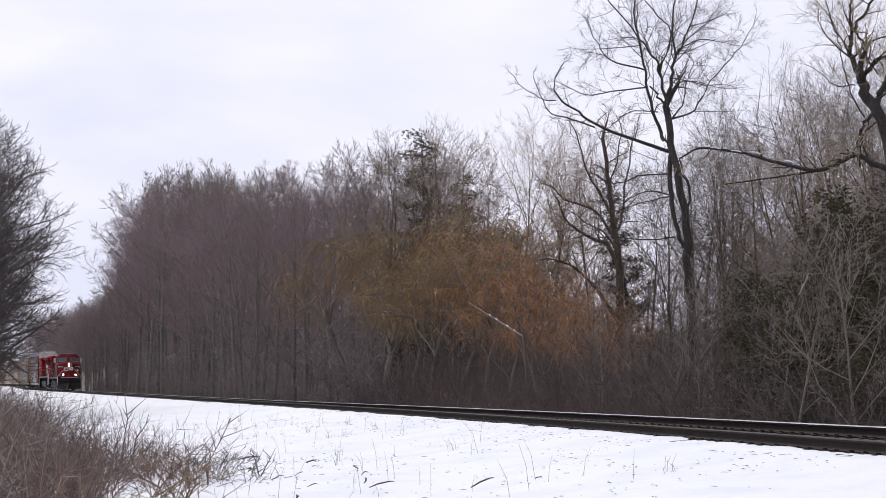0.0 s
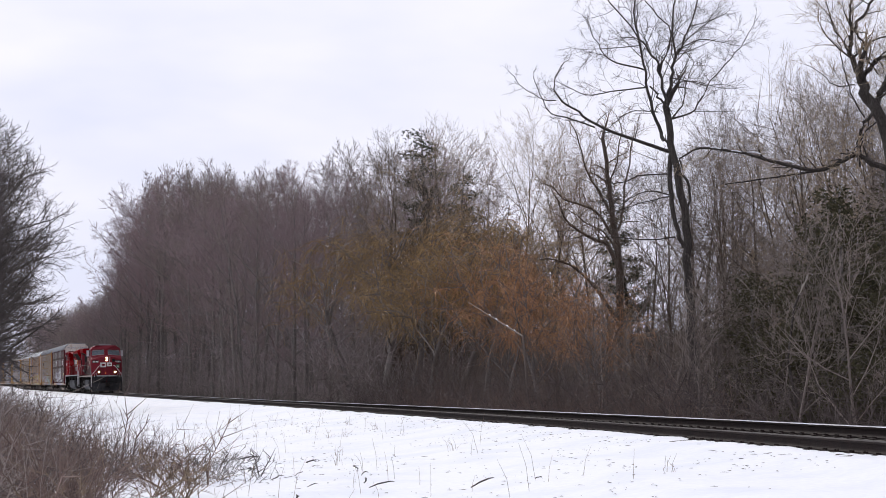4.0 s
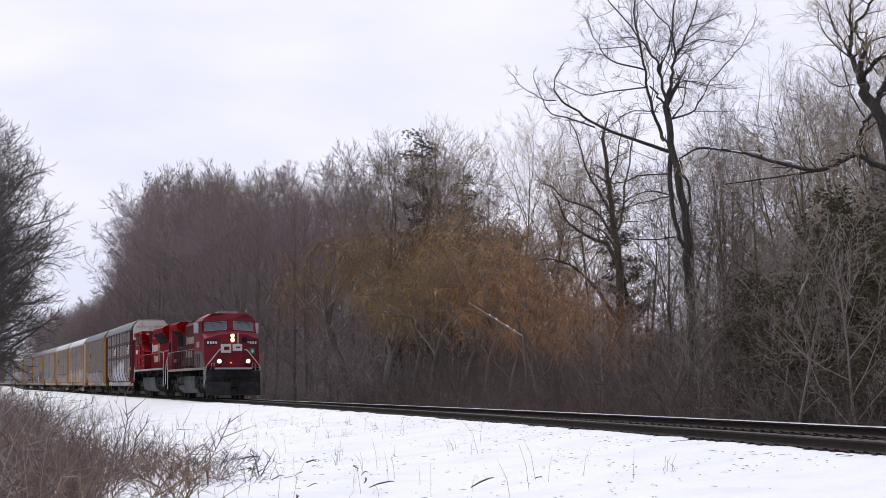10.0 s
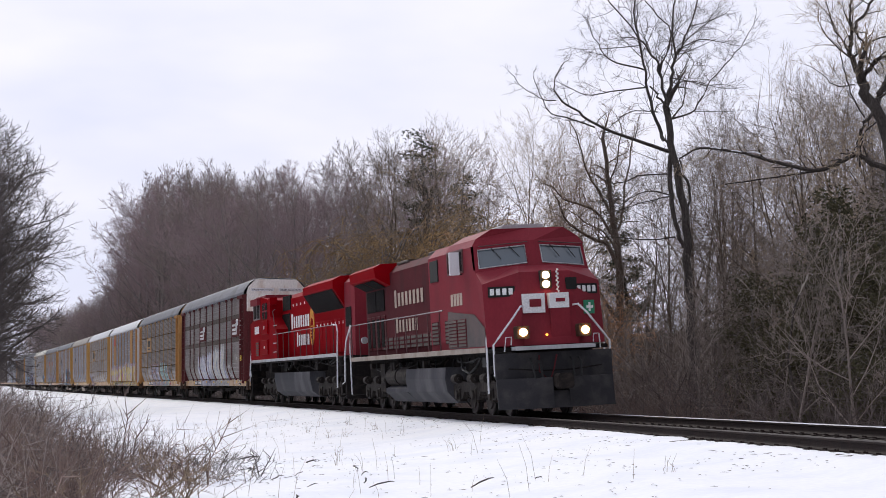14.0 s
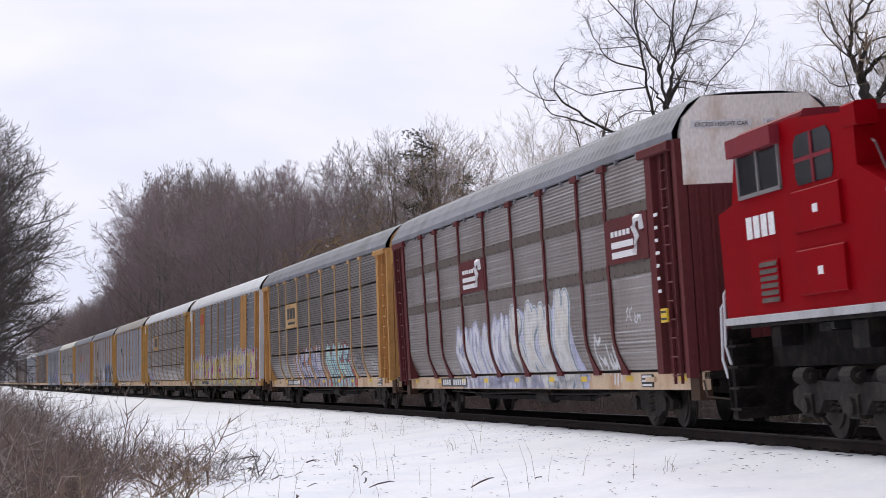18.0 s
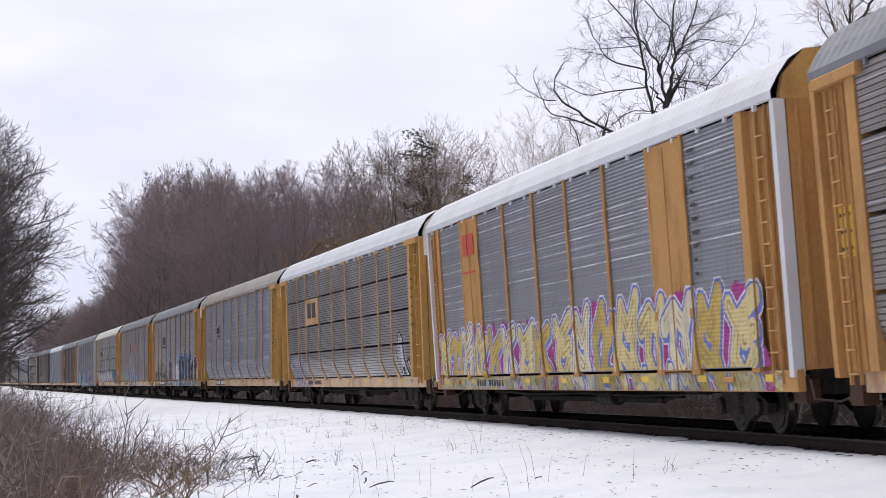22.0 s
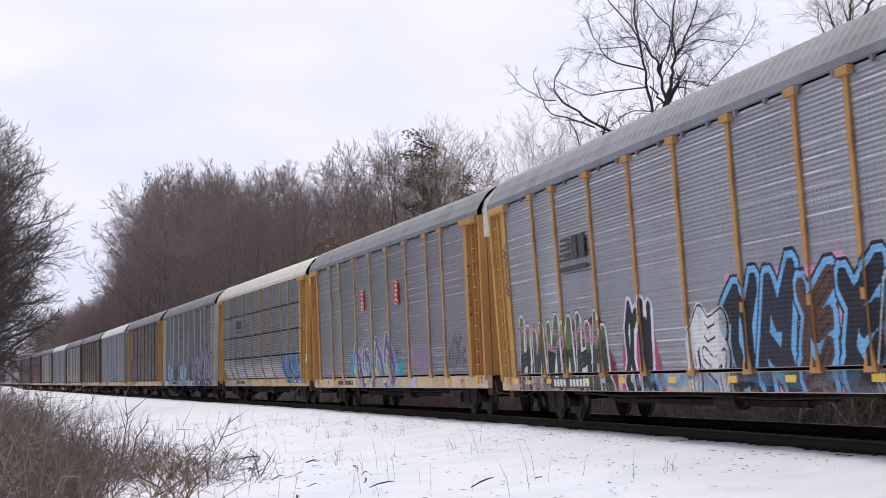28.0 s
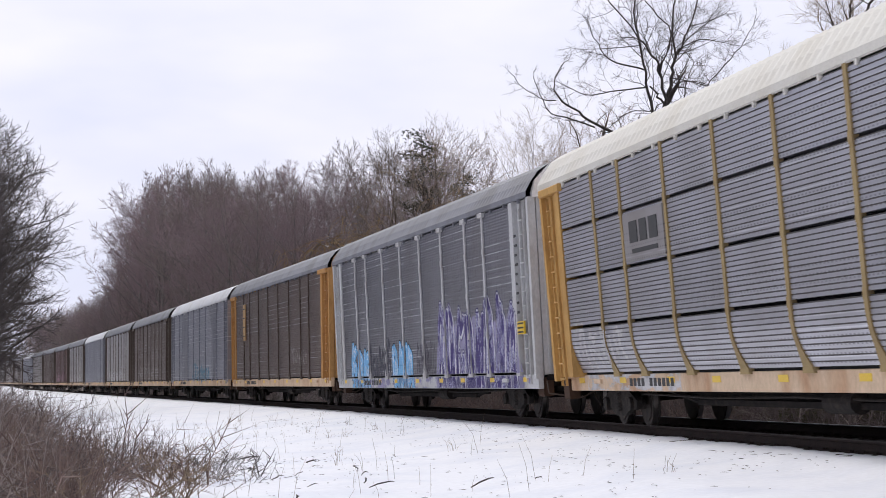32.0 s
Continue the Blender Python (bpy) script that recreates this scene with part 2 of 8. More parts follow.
def ground_z(s, off):
    p = level(s, off)
    w = min(1.0, max(0.0, (abs(off) - 1.9) / 3.0))
    z = bank_profile(off) + hills(p.x, p.y) * w
    if s < -180 and -16 < off < -2.6:
        z += 1.3 * min(1.0, (-180 - s) / 90) * math.sin(math.pi * (off + 16) / 13.4) ** 1.5
    if s > -180 and -1.6 < off < -0.85:
        z += 0.03 * noise.noise((p.x * 2.2, p.y * 2.2, 1.0)) + off * math.sin(bank(s))
    elif abs(off) < 2.3:
        z += off * math.sin(bank(s))
    elif abs(off) < 4:
        z += math.copysign(2.3, off) * math.sin(bank(s)) * (4 - abs(off)) / 1.7
    return p.x, p.y, p.z + z


def make_ground():
    ss = sorted(set([-900, -800, -700, -600, -520] + list(range(-480, -200, 6)) + list(range(-200, -100, 2)) + [q * 0.7 for q in range(-143, 0)] + list(range(0, 60, 4)) + list(range(60, 400, 20))))
    offs = [-900, -500, -300, -200, -140, -100, -80, -65, -50, -40, -33, -27, -22] + [-18 + 0.6 * i for i in range(23)] + [-4.2, -3.7, -3.3, -3.0, -2.7, -2.45, -2.2, -2.0, -1.85, -1.7, -1.5, -1.3, -1.1, -0.95, -0.86, -0.8, -0.5, 0, 0.5, 0.66, 1.7, 2.2, 3, 4.5, 6, 8, 10, 13, 17, 22, 30, 40, 55, 75, 110, 200, 400, 900]
    v, f, mi = [], [], []
    for s in ss:
        for o in offs:
            v.append(ground_z(s, o))
    n = len(offs)
    for i in range(len(ss) - 1):
        for j in range(n - 1):
            f.append((i * n + j, (i + 1) * n + j, (i + 1) * n + j + 1, i * n + j + 1))
            o = (offs[j] + offs[j + 1]) / 2
            mi.append(1 if -0.84 < o < 1.75 else (0 if o < 3 else 2))
    me = bpy.data.meshes.new("ground")
    me.from_pydata(v, [], [q[::-1] for q in f])
    for m in (SNOW, BALLAST, LITTER):
        me.materials.append(m)
    me.polygons.foreach_set("material_index", mi)
    me.polygons.foreach_set("use_smooth", [True] * len(f))
    me.update()
    return tagged(new("ground", me), "snow-covered railway bank with dark ballast and leaf litter beyond", "ground", kind="structure")


make_ground()


def make_rails():
    track = thing("railway_track", "single railway track with rusty steel rails on dark timber ties", "railway track", kind="structure")
    prof = [(-0.075, -0.185), (0.075, -0.185), (0.075, -0.172), (0.018, -0.15), (0.010, -0.13), (0.010, -0.055), (0.036, -0.042), (0.037, -0.012), (0.028, 0.0), (-0.028, 0.0), (-0.037, -0.012), (-0.036, -0.042), (-0.010, -0.055), (-0.010, -0.13), (-0.018, -0.15), (-0.075, -0.172)]
    ss = [-700, -600, -500] + list(range(-450, -150, 5)) + list(range(-150, 120, 1)) + list(range(120, 390, 5))
    for side, nm in ((-0.755, "near_rail"), (0.755, "far_rail")):
        g = Bag()
        for s in ss:
            g.v += [tuple(on_line(s, side + o, z)) for o, z in prof]
        k = len(prof)
        for i in range(len(ss) - 1):
            for j in range(k):
                j2 = (j + 1) % k
                g.f.append((i * k + j, (i + 1) * k + j, (i + 1) * k + j2, i * k + j2))
                g.m.append(1 if j in (8, 7, 9) else 0)
        part("rail", g, [RAIL_RUST, RAIL_TOP_DIM if side < 0 else RAIL_TOP], track)
    b = Bag()
    b.box(-0.11, 0.11, -1.3, 1.3, -0.36, -0.19, bev=0.015)
    tie = b.mesh("tie", TIE)
    b = Bag()
    b.box(-0.09, 0.09, -0.18, 0.18, -0.19, -0.176)
    for sx, sy in ((-0.05, -0.1), (0.05, 0.1), (0.05, -0.1), (-0.05, 0.1)):
        b.box(sx - 0.015, sx + 0.015, sy - 0.015, sy + 0.015, -0.18, -0.15)
    plate = b.mesh("tie_plate", RAIL_RUST)
    s = -120.0
    for i in range(190):
        m = line_pose(s, 0.3) @ pose(0, random.uniform(-0.03, 0.03), 0, 0, 0, random.uniform(-1, 1))
        t = part("tie", tie, TIE, track, at=m)
        if s > -75:
            for sd in (-0.755, 0.755):
                part("tie_plate", plate, RAIL_RUST, t, at=pose(0, sd, 0))
        s += 0.53
    return track


# ---- trees ----
def limb(bag, p, d, length, r, rng, wander=0.12, lift=0.0, steps=4, sides=4, mi=0, r_end=0.35):
    """One bent, tapered limb; returns its points, directions and radii."""
    pts, dirs, rad = [Vector(p)], [Vector(d).normalized()], [r]
    for i in range(steps):
        dd = dirs[-1] + Vector((rng.gauss(0, wander), rng.gauss(0, wander), rng.gauss(0, wander) + lift))
        dd.normalize()
        pts.append(pts[-1] + dd * (length / steps))
        dirs.append(dd)
        rad.append(r * (1 - (1 - r_end) * (i + 1) / steps))
    bag.tube(pts, rad, sides, mi)
    return pts, dirs, rad


def side_dir(d, angle, rng, az=None):
    d = Vector(d).normalized()
    a = d.orthogonal().normalized()
    b = d.cross(a)
    t = rng.uniform(0, 2 * math.pi) if az is None else az
    return (d * math.cos(angle) + (a * math.cos(t) + b * math.sin(t)) * math.sin(angle)).normalized()


def between(pts, f):
    k = min(int(f), len(pts) - 2)
    return pts[k].lerp(pts[k + 1], f - k), k


def shake(d, k, rng, up=0.0):
    """A direction turned a little by chance."""
    return Vector((d[0] + rng.gauss(0, k), d[1] + rng.gauss(0, k), d[2] + rng.gauss(0, k) + up)).normalized()


def twig(bag, p, d, length, r, rng, spec):
    """A bent last twig with short side shoots."""
    p, k = Vector(p), spec["kink"]
    a = shake(d, k, rng, spec["lift"][-1])
    q = p + a * length * 0.5
    c = shake(a, k * 1.3, rng, spec["lift"][-1])
    tip = q + c * length * 0.5
    bag.tube([p, q], [r, r * 0.8], 3, 1)
    bag.cone(q, tip, r * 0.8)
    for i in range(spec["tips"]):
        f = (i + rng.random()) / spec["tips"]
        b, way = (p.lerp(q, f * 2), a) if f < 0.5 else (q.lerp(tip, f * 2 - 1), c)
        bag.cone(b, b + side_dir(way, radians(rng.uniform(30, 68)), rng) * length * rng.uniform(0.22, 0.48) * (1.15 - 0.5 * f), r * 0.75)


def grow(bag, p, d, length, r, depth, rng, spec):
    """A limb with its side limbs, down to the pointed twigs."""
    if spec["dome"]:
        zc, rz, rxy = spec["dome"]
        e = Vector(p) + Vector(d) * length
        if (e.x * e.x + e.y * e.y) / (rxy * rxy) + ((e.z - zc) / rz) ** 2 > 1:
            length *= 0.55
    if depth >= spec["depth"]:
        twig(bag, p, d, length, min(r, length * spec["tip"]), rng, spec)
        return
    lift = spec["lift"][min(depth, len(spec["lift"]) - 1)]
    steps = 3 if depth < spec["depth"] - 1 else 2
    pts, dirs, rad = limb(bag, p, d, length, r, rng, spec["wander"], lift, steps, 4 if depth < 2 else 3, 0 if depth < spec["bark_to"] else 1, 0.4)
    n = spec["n"][min(depth, len(spec["n"]) - 1)]
    for i in range(n):
        t = spec["from"] + (1 - spec["from"]) * (i + rng.uniform(0.2, 1.0)) / n
        q, k = between(pts, min(t * steps, steps - 1e-4))
        dd = side_dir(dirs[k + 1], radians(rng.uniform(*spec["angle"])), rng)
        ln = length * rng.uniform(*spec["ratio"]) * (1.05 - 0.35 * t)
        grow(bag, q, dd, ln, max(spec["r_min"], rad[k] * spec["r_ratio"]), depth + 1, rng, spec)
    grow(bag, pts[-1], dirs[-1], length * spec["lead"], max(spec["r_min"], rad[-1]), depth + 1, rng, spec)


def tree_meshes(seed, height, r0, spec, mats):
    """Trunk and crown of a bare tree as two meshes."""
    rng = random.Random(seed)
    tb, cb = Bag(), Bag()
    pts, dirs, rad = limb(tb, (0, 0, -0.8), (rng.gauss(0, 0.03), rng.gauss(0, 0.03), 1), height * 0.84, r0, rng, 0.05, 0.05, 9, 7, 0, 0.12)
    n = spec["limbs"]
    for i in range(n):
        t = spec["clear"] + (1 - spec["clear"]) * (i + rng.uniform(0, 1)) / n
        q, k = between(pts, min(t * 9, 8.999))
        u = (t - spec["clear"]) / (1 - spec["clear"])
        a0, a1 = spec["limb_angle"]
        dd = side_dir(dirs[k], radians(a1 + (a0 - a1) * u + rng.uniform(-9, 9)), rng, i * 2.4 + rng.uniform(-0.5, 0.5))
        ln = height * spec["spread"] * rng.uniform(0.75, 1.15) * (spec["crown"][0] + spec["crown"][1] * math.sin(math.pi * min(1.0, u * 1.05)))
        grow(cb, q, dd, ln, max(spec["r_min"], rad[k] * 0.45), 1, rng, spec)
    grow(cb, pts[-1], dirs[-1], height * 0.12, rad[-1], 1, rng, spec)
    return tb.mesh("trunk", mats[0], True), cb.mesh("crown", mats)


def tree_spec(**kw):
    base = {"limbs": 15, "clear": 0.22, "limb_angle": (22, 48), "spread": 0.25, "depth": 4, "bark_to": 2, "wander": 0.12, "lift": [0.05, 0.07, 0.05, 0.05],
            "n": [4, 5, 5, 6], "angle": (24, 54), "ratio": (0.42, 0.68), "r_ratio": 0.5, "r_min": 0.016, "from": 0.15, "tip": 0.022, "lead": 0.55, "crown": (0.72, 0.42), "tips": 4, "kink": 0.2, "dome": None}
    base.update(kw)
    return base


def stand(name, meshes, m, label, category="tree", group="", scale=1.0):
    t = thing(name, label, category, group, m)
    t.scale = (scale, scale, scale)
    part("trunk", meshes[0], None, t)
    part("crown", meshes[1], None, t)
    return t


def ground_pose(s, off, rng, sink=0.0, lean=2.0):
    x, y, z = ground_z(s, off)
    return pose(x, y, z - sink, rng.gauss(0, lean), rng.gauss(0, lean), rng.uniform(0, 360))


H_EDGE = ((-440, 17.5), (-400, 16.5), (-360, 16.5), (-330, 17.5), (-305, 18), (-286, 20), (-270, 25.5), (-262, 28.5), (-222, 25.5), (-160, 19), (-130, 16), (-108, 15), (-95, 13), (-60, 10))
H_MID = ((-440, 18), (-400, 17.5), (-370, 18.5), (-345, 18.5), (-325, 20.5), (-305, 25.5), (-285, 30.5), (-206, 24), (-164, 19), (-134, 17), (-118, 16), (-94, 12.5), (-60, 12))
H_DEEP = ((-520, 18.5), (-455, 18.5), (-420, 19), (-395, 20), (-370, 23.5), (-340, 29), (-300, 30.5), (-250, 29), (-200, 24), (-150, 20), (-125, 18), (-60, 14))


def make_woods():
    rng = random.Random(5)
    mats = [[BARK, TWIG_RED], [BARK, TWIG], [BARK, TWIG_RED], [BARK, TWIG_GREY], [BARK, TWIG_RED], [BARK, TWIG]]
    protos = [tree_meshes(11 + i, 20, 0.19 + 0.02 * (i % 3), tree_spec(spread=0.19 + 0.02 * (i % 4), limbs=15 + i % 3, clear=0.24 + 0.06 * (i % 3), limb_angle=(34, 58), n=[4, 5, 6, 4], ratio=(0.38, 0.62), lead=0.42, crown=(0.52, 0.62), angle=(26, 62), r_min=0.015, tip=0.021, wander=0.17, lift=[0.05, 0.09, 0.08, 0.09], dome=(10.5, 8.9, 5.4), tips=4), mats[i]) for i in range(4)]
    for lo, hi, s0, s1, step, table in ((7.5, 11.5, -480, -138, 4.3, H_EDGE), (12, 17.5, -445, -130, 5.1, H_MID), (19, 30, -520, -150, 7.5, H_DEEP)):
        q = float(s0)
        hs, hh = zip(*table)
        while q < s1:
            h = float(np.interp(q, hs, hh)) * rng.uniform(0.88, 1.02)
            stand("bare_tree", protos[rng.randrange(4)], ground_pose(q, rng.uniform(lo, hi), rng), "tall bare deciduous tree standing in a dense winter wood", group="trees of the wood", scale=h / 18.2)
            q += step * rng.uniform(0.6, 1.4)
    # thinner trees of the near wood, with sky between them
    thin = [tree_meshes(41 + i, 14, 0.15, tree_spec(spread=0.27, limbs=14, clear=0.18, wander=0.17, r_min=0.0065, tip=0.009, n=[4, 5, 5, 4], angle=(28, 62), limb_angle=(28, 66), kink=0.26, dome=(8.0, 6.6, 4.6)), [BARK_WARM, (TWIG_WARM, TWIG_WARM, TWIG_PALE, TWIG_GREY)[i]]) for i in range(4)]
    for s, off, h, k in ((-99, 15, 14, 2), (-70, 15, 11.5, 3), (-66, 17, 12.5, 0), (-56, 15, 12.5, 3), (-58, 12.5, 11.5, 2), (-125, 13, 18, 1), (-120, 15, 18.5, 2), (-128, 16, 19, 3), (-132, 14, 19, 1), (-118, 12, 16.5, 3), (-137, 17, 20, 0), (-86, 15, 12, 0), (-83, 18, 13, 3), (-80, 15.5, 12, 1), (-78, 20, 14, 0), (-75, 16, 12.5, 3), (-70, 21, 14.5, 1), (-68, 16.5, 13, 3), (-66, 19, 14, 0), (-63, 17, 13.5, 3), (-58, 17, 13.5, 1), (-81, 23, 14.5, 0), (-76, 26, 15.5, 3), (-79, 14, 11.5, 1), (-74, 14, 11.5, 1), (-85, 17.5, 13.5, 1), (-86, 20, 14.5, 1), (-101, 25, 16.5, 1), (-82, 16.5, 13, 1), (-66, 24, 15, 2), (-54, 22, 15, 0), (-48, 27, 16, 1)):
        stand("bare_tree", thin[k], ground_pose(s, off, rng), "slender bare tree with grey-brown twigs at the wood's edge", group="trees of the wood", scale=h / 14)
    # bare trees over the bank on the camera's side
    side = [tree_meshes(61 + i, 17, 0.24, tree_spec(spread=0.25, limbs=(30, 24)[i], clear=(0.08, 0.30)[i], limb_angle=(34, 96), lift=[0.0, 0.02, 0.05, 0.07], n=[4, 5, 6, 4], ratio=(0.38, 0.62), lead=0.45, crown=(0.7, 0.4), angle=(24, 60), r_min=0.014, tip=0.019, wander=0.2, kink=0.26, tips=4, dome=(8.0, 8.2, 5.6)), [BARK_TALL, TWIG_DARK]) for i in range(2)]
    for s, off, h, k in ((-101, -15.9, 16.0, 0), (-95, -16.5, 16.4, 1), (-108, -14.9, 16.2, 2), (-116, -14.2, 16.8, 0), (-128, -13.1, 17, 1), (-140, -13.1, 17.2, 2), (-104, -16.6, 16.8, 1), (-98, -16.6, 14.5, 2), (-112, -15.2, 15.0, 1), (-122, -13.9, 13.0, 2), (-106, -15.4, 11.5, 0), (-98, -17.5, 13, 1), (-103, -15.6, 9, 0), (-110, -15.0, 9.5, 1), (-118, -14.4, 11, 0), (-125, -13.9, 15, 1), (-133, -13.2, 13, 0), (-146, -12.8, 14, 1), (-100, -16.2, 11, 0), (-115, -15.4, 14, 1), (-137, -14.4, 16, 0), (-152, -13.5, 15, 1)):
        stand("bare_tree", side[1 if s < -117 else 0], ground_pose(s, off, rng), "dark bare tree with fine spreading twigs on the bank", group="trees on the bank", scale=h / 15.4)
    # rows added mostly out of view carry the wood on and shade the train
    for lo, hi, step, q in ((-18.5, -14.5, 7, -157.0), (-23, -19, 9.5, -95.0), (-35, -27, 12.5, -48.0), (-46, -38, 16, -45.0)):
        while q > -440:
            stand("bare_tree", side[1], ground_pose(q, rng.uniform(lo, hi), rng), "dark bare tree with fine spreading twigs on the bank", group="trees on the bank", scale=rng.uniform(15, 19) / 15.4)
            q -= step * rng.uniform(0.7, 1.3)


make_woods()


def steer(bag, pts, r0, r1, rng, spec, n, mi=0, ln=1.6, sides=6, every=0.12, up=0.0, start=0.15):
    """A main limb through a few places, with side limbs grown on it."""
    pts = [Vector(p) for p in pts]
    fine = []
    for i in range(len(pts) - 1):
        a, b = pts[max(i - 1, 0)], pts[min(i + 2, len(pts) - 1)]
        for k in range(4):
            t = k / 4
            p, q = pts[i], pts[i + 1]
            m1, m2 = (q - a) / 2, (b - p) / 2
            fine.append(p * (2 * t**3 - 3 * t**2 + 1) + m1 * (t**3 - 2 * t**2 + t) + q * (3 * t**2 - 2 * t**3) + m2 * (t**3 - t**2))
    fine.append(pts[-1])
    fine = [p + Vector((rng.gauss(0, 0.03), rng.gauss(0, 0.03), 0)) * (0 if i == 0 else 1) for i, p in enumerate(fine)]
    m = len(fine)
    rad = [r0 + (r1 - r0) * (i / (m - 1)) ** 0.8 for i in range(m)]
    bag.tube(fine, rad, sides, mi)
    for i in range(n):
        t = start + (1 - start) * (i + rng.uniform(0, 1)) / n
        q, k = between(fine, min(t * (m - 1), m - 1.001))
        d = (fine[k + 1] - fine[k]).normalized()
        dd = side_dir(d, radians(rng.uniform(30, 65)), rng)
        dd.z += up
        grow(bag, q, dd, ln * rng.uniform(0.6, 1.2) * (1.1 - 0.5 * t), max(spec["r_min"], rad[k] * 0.4), 1, rng, spec)
    grow(bag, fine[-1], (fine[-1] - fine[-2]), ln * 0.6, r1, 1, rng, spec)


FACE = radians(83.14)


def toward_view(s, off, sink=0.0):
    x, y, z = ground_z(s, off)
    return Matrix.Translation((x, y, z - sink)) @ Matrix.Rotation(FACE, 4, "Z")


def make_tall_tree():
    """The dark walnut-like tree with a forked crown and one long low limb."""
    rng = random.Random(77)
    sp = tree_spec(depth=3, n=[3, 4, 4], r_min=0.0068, tip=0.0105, angle=(32, 78), ratio=(0.45, 0.75), wander=0.22, lead=0.5, lift=[0.04, 0.05, 0.05], kink=0.24, tips=3, **{"from": 0.2})
    t = thing("tall_tree", "tall dark bare tree with a forked trunk and long low limb", "tree", m=toward_view(-69, 10.8, 0.6))
    tb = Bag()
    steer(tb, [(0.3, 0, -0.3), (0.2, 0, 2.2), (0.09, 0, 4.4), (0.0, 0, 6.2), (-0.05, 0, 7.9), (-0.15, 0, 9.2), (-0.39, 0, 10.4), (-0.57, 0, 11.6), (-0.69, 0, 12.9)], 0.19, 0.12, rng, sp, 0, sides=9)
    part("trunk", tb, [BARK_TALL, TWIG_DARK], t, smooth=True)
    # guide places of each limb, across and up; depth follows from a slope of its own
    for pts, slope, r0, r1, n, ln in (
        ([(-0.15, 7.5), (-0.45, 8.4), (-0.62, 9.8), (-0.55, 11.0)], 0.1, 0.12, 0.13, 0, 0.8),
        ([(-0.37, 10.4), (0.0, 9.95), (0.12, 9.4), (-0.05, 8.7)], -0.3, 0.09, 0.06, 1, 0.6),
        ([(-0.67, 12.7), (-0.5, 13.7), (-0.31, 14.5), (0.0, 15.1), (0.35, 16.0), (0.8, 17.5)], 0.25, 0.12, 0.03, 15, 1.5),
        ([(-0.33, 14.4), (-0.45, 15.3), (-0.38, 16.3), (-0.2, 17.9)], -0.3, 0.07, 0.03, 9, 1.4),
        ([(-0.69, 12.7), (-0.92, 14.0), (-1.3, 14.7), (-2.0, 15.6), (-3.2, 17.0)], 0.3, 0.10, 0.025, 14, 1.5),
        ([(-0.92, 13.9), (-0.62, 14.7), (-0.53, 15.4), (-1.2, 16.2), (-1.75, 17.4)], -0.25, 0.06, 0.025, 9, 1.4),
        ([(-0.8, 11.4), (-1.1, 12.2), (-1.4, 13.5), (-1.68, 15.0), (-1.84, 16.1), (-1.7, 17.4)], -0.35, 0.11, 0.03, 16, 1.5),
        ([(-1.3, 13.4), (-1.0, 13.0), (-0.7, 12.7)], 0.0, 0.05, 0.06, 0, 0.5),
        ([(-0.63, 11.0), (-1.9, 11.4), (-3.3, 11.9), (-4.2, 12.5), (-4.7, 12.9), (-4.85, 13.4), (-4.5, 14.1)], 0.3, 0.105, 0.022, 12, 0.75),
        ([(-3.3, 11.9), (-4.3, 12.25), (-4.9, 12.4), (-5.2, 12.9), (-5.5, 13.7)], 0.1, 0.05, 0.018, 7, 0.55),
        ([(-4.7, 12.9), (-5.2, 12.95), (-5.9, 13.4), (-6.3, 13.9)], -0.1, 0.035, 0.015, 5, 0.5),
        ([(-1.44, 13.35), (-2.7, 13.25), (-3.5, 13.15), (-4.3, 13.5)], -0.2, 0.045, 0.016, 9, 0.8),
        ([(-1.49, 14.0), (-2.7, 14.3), (-3.1, 14.7), (-3.5, 15.5)], 0.3, 0.05, 0.018, 9, 0.85),
        ([(-1.0, 12.45), (-2.0, 12.53), (-2.6, 12.1)], -0.4, 0.035, 0.015, 6, 0.9),
        ([(-1.6, 14.9), (-2.6, 14.87), (-3.6, 14.9)], -0.4, 0.035, 0.015, 7, 1.0),
        ([(-0.5, 12.2), (0.0, 12.9), (0.1, 13.6), (0.4, 14.5)], 0.5, 0.05, 0.018, 9, 1.1),
        ([(-0.5, 12.2), (0.3, 12.5), (0.65, 13.2), (1.2, 13.9), (1.9, 14.7), (2.3, 15.3)], -0.2, 0.055, 0.016, 13, 1.1),
        ([(-0.4, 13.5), (0.3, 13.6), (1.3, 13.4)], 0.3, 0.035, 0.014, 7, 0.9),
        ([(-0.3, 14.7), (0.5, 15.05), (1.5, 14.85)], -0.3, 0.04, 0.015, 7, 1.0),
        ([(0.26, 15.6), (0.9, 15.8), (1.5, 16.1)], 0.3, 0.03, 0.014, 6, 1.0),
        ([(-0.66, 10.2), (-1.75, 10.15), (-2.2, 9.95), (-2.7, 9.9)], -0.2, 0.045, 0.018, 6, 0.9),
        ([(-0.53, 9.4), (-1.5, 9.55), (-2.5, 9.0)], 0.2, 0.05, 0.018, 5, 0.9),
        ([(-0.53, 9.4), (-1.55, 9.2), (-2.6, 8.9)], -0.4, 0.04, 0.016, 5, 0.9),
        ([(-0.45, 7.9), (-1.4, 7.8), (-2.7, 7.9)], 0.1, 0.05, 0.02, 5, 0.9),
    ):
        b = Bag()
        steer(b, [(x, (x - pts[0][0]) * slope + (z - pts[0][1]) * slope * 0.3, z) for x, z in pts], r0 * 0.70, r1 * 0.75, rng, sp, int(n * 1.15), ln=ln * 1.15, up=0.08)
        part("limb", b, [BARK_TALL, TWIG_DARK], t)


make_tall_tree()


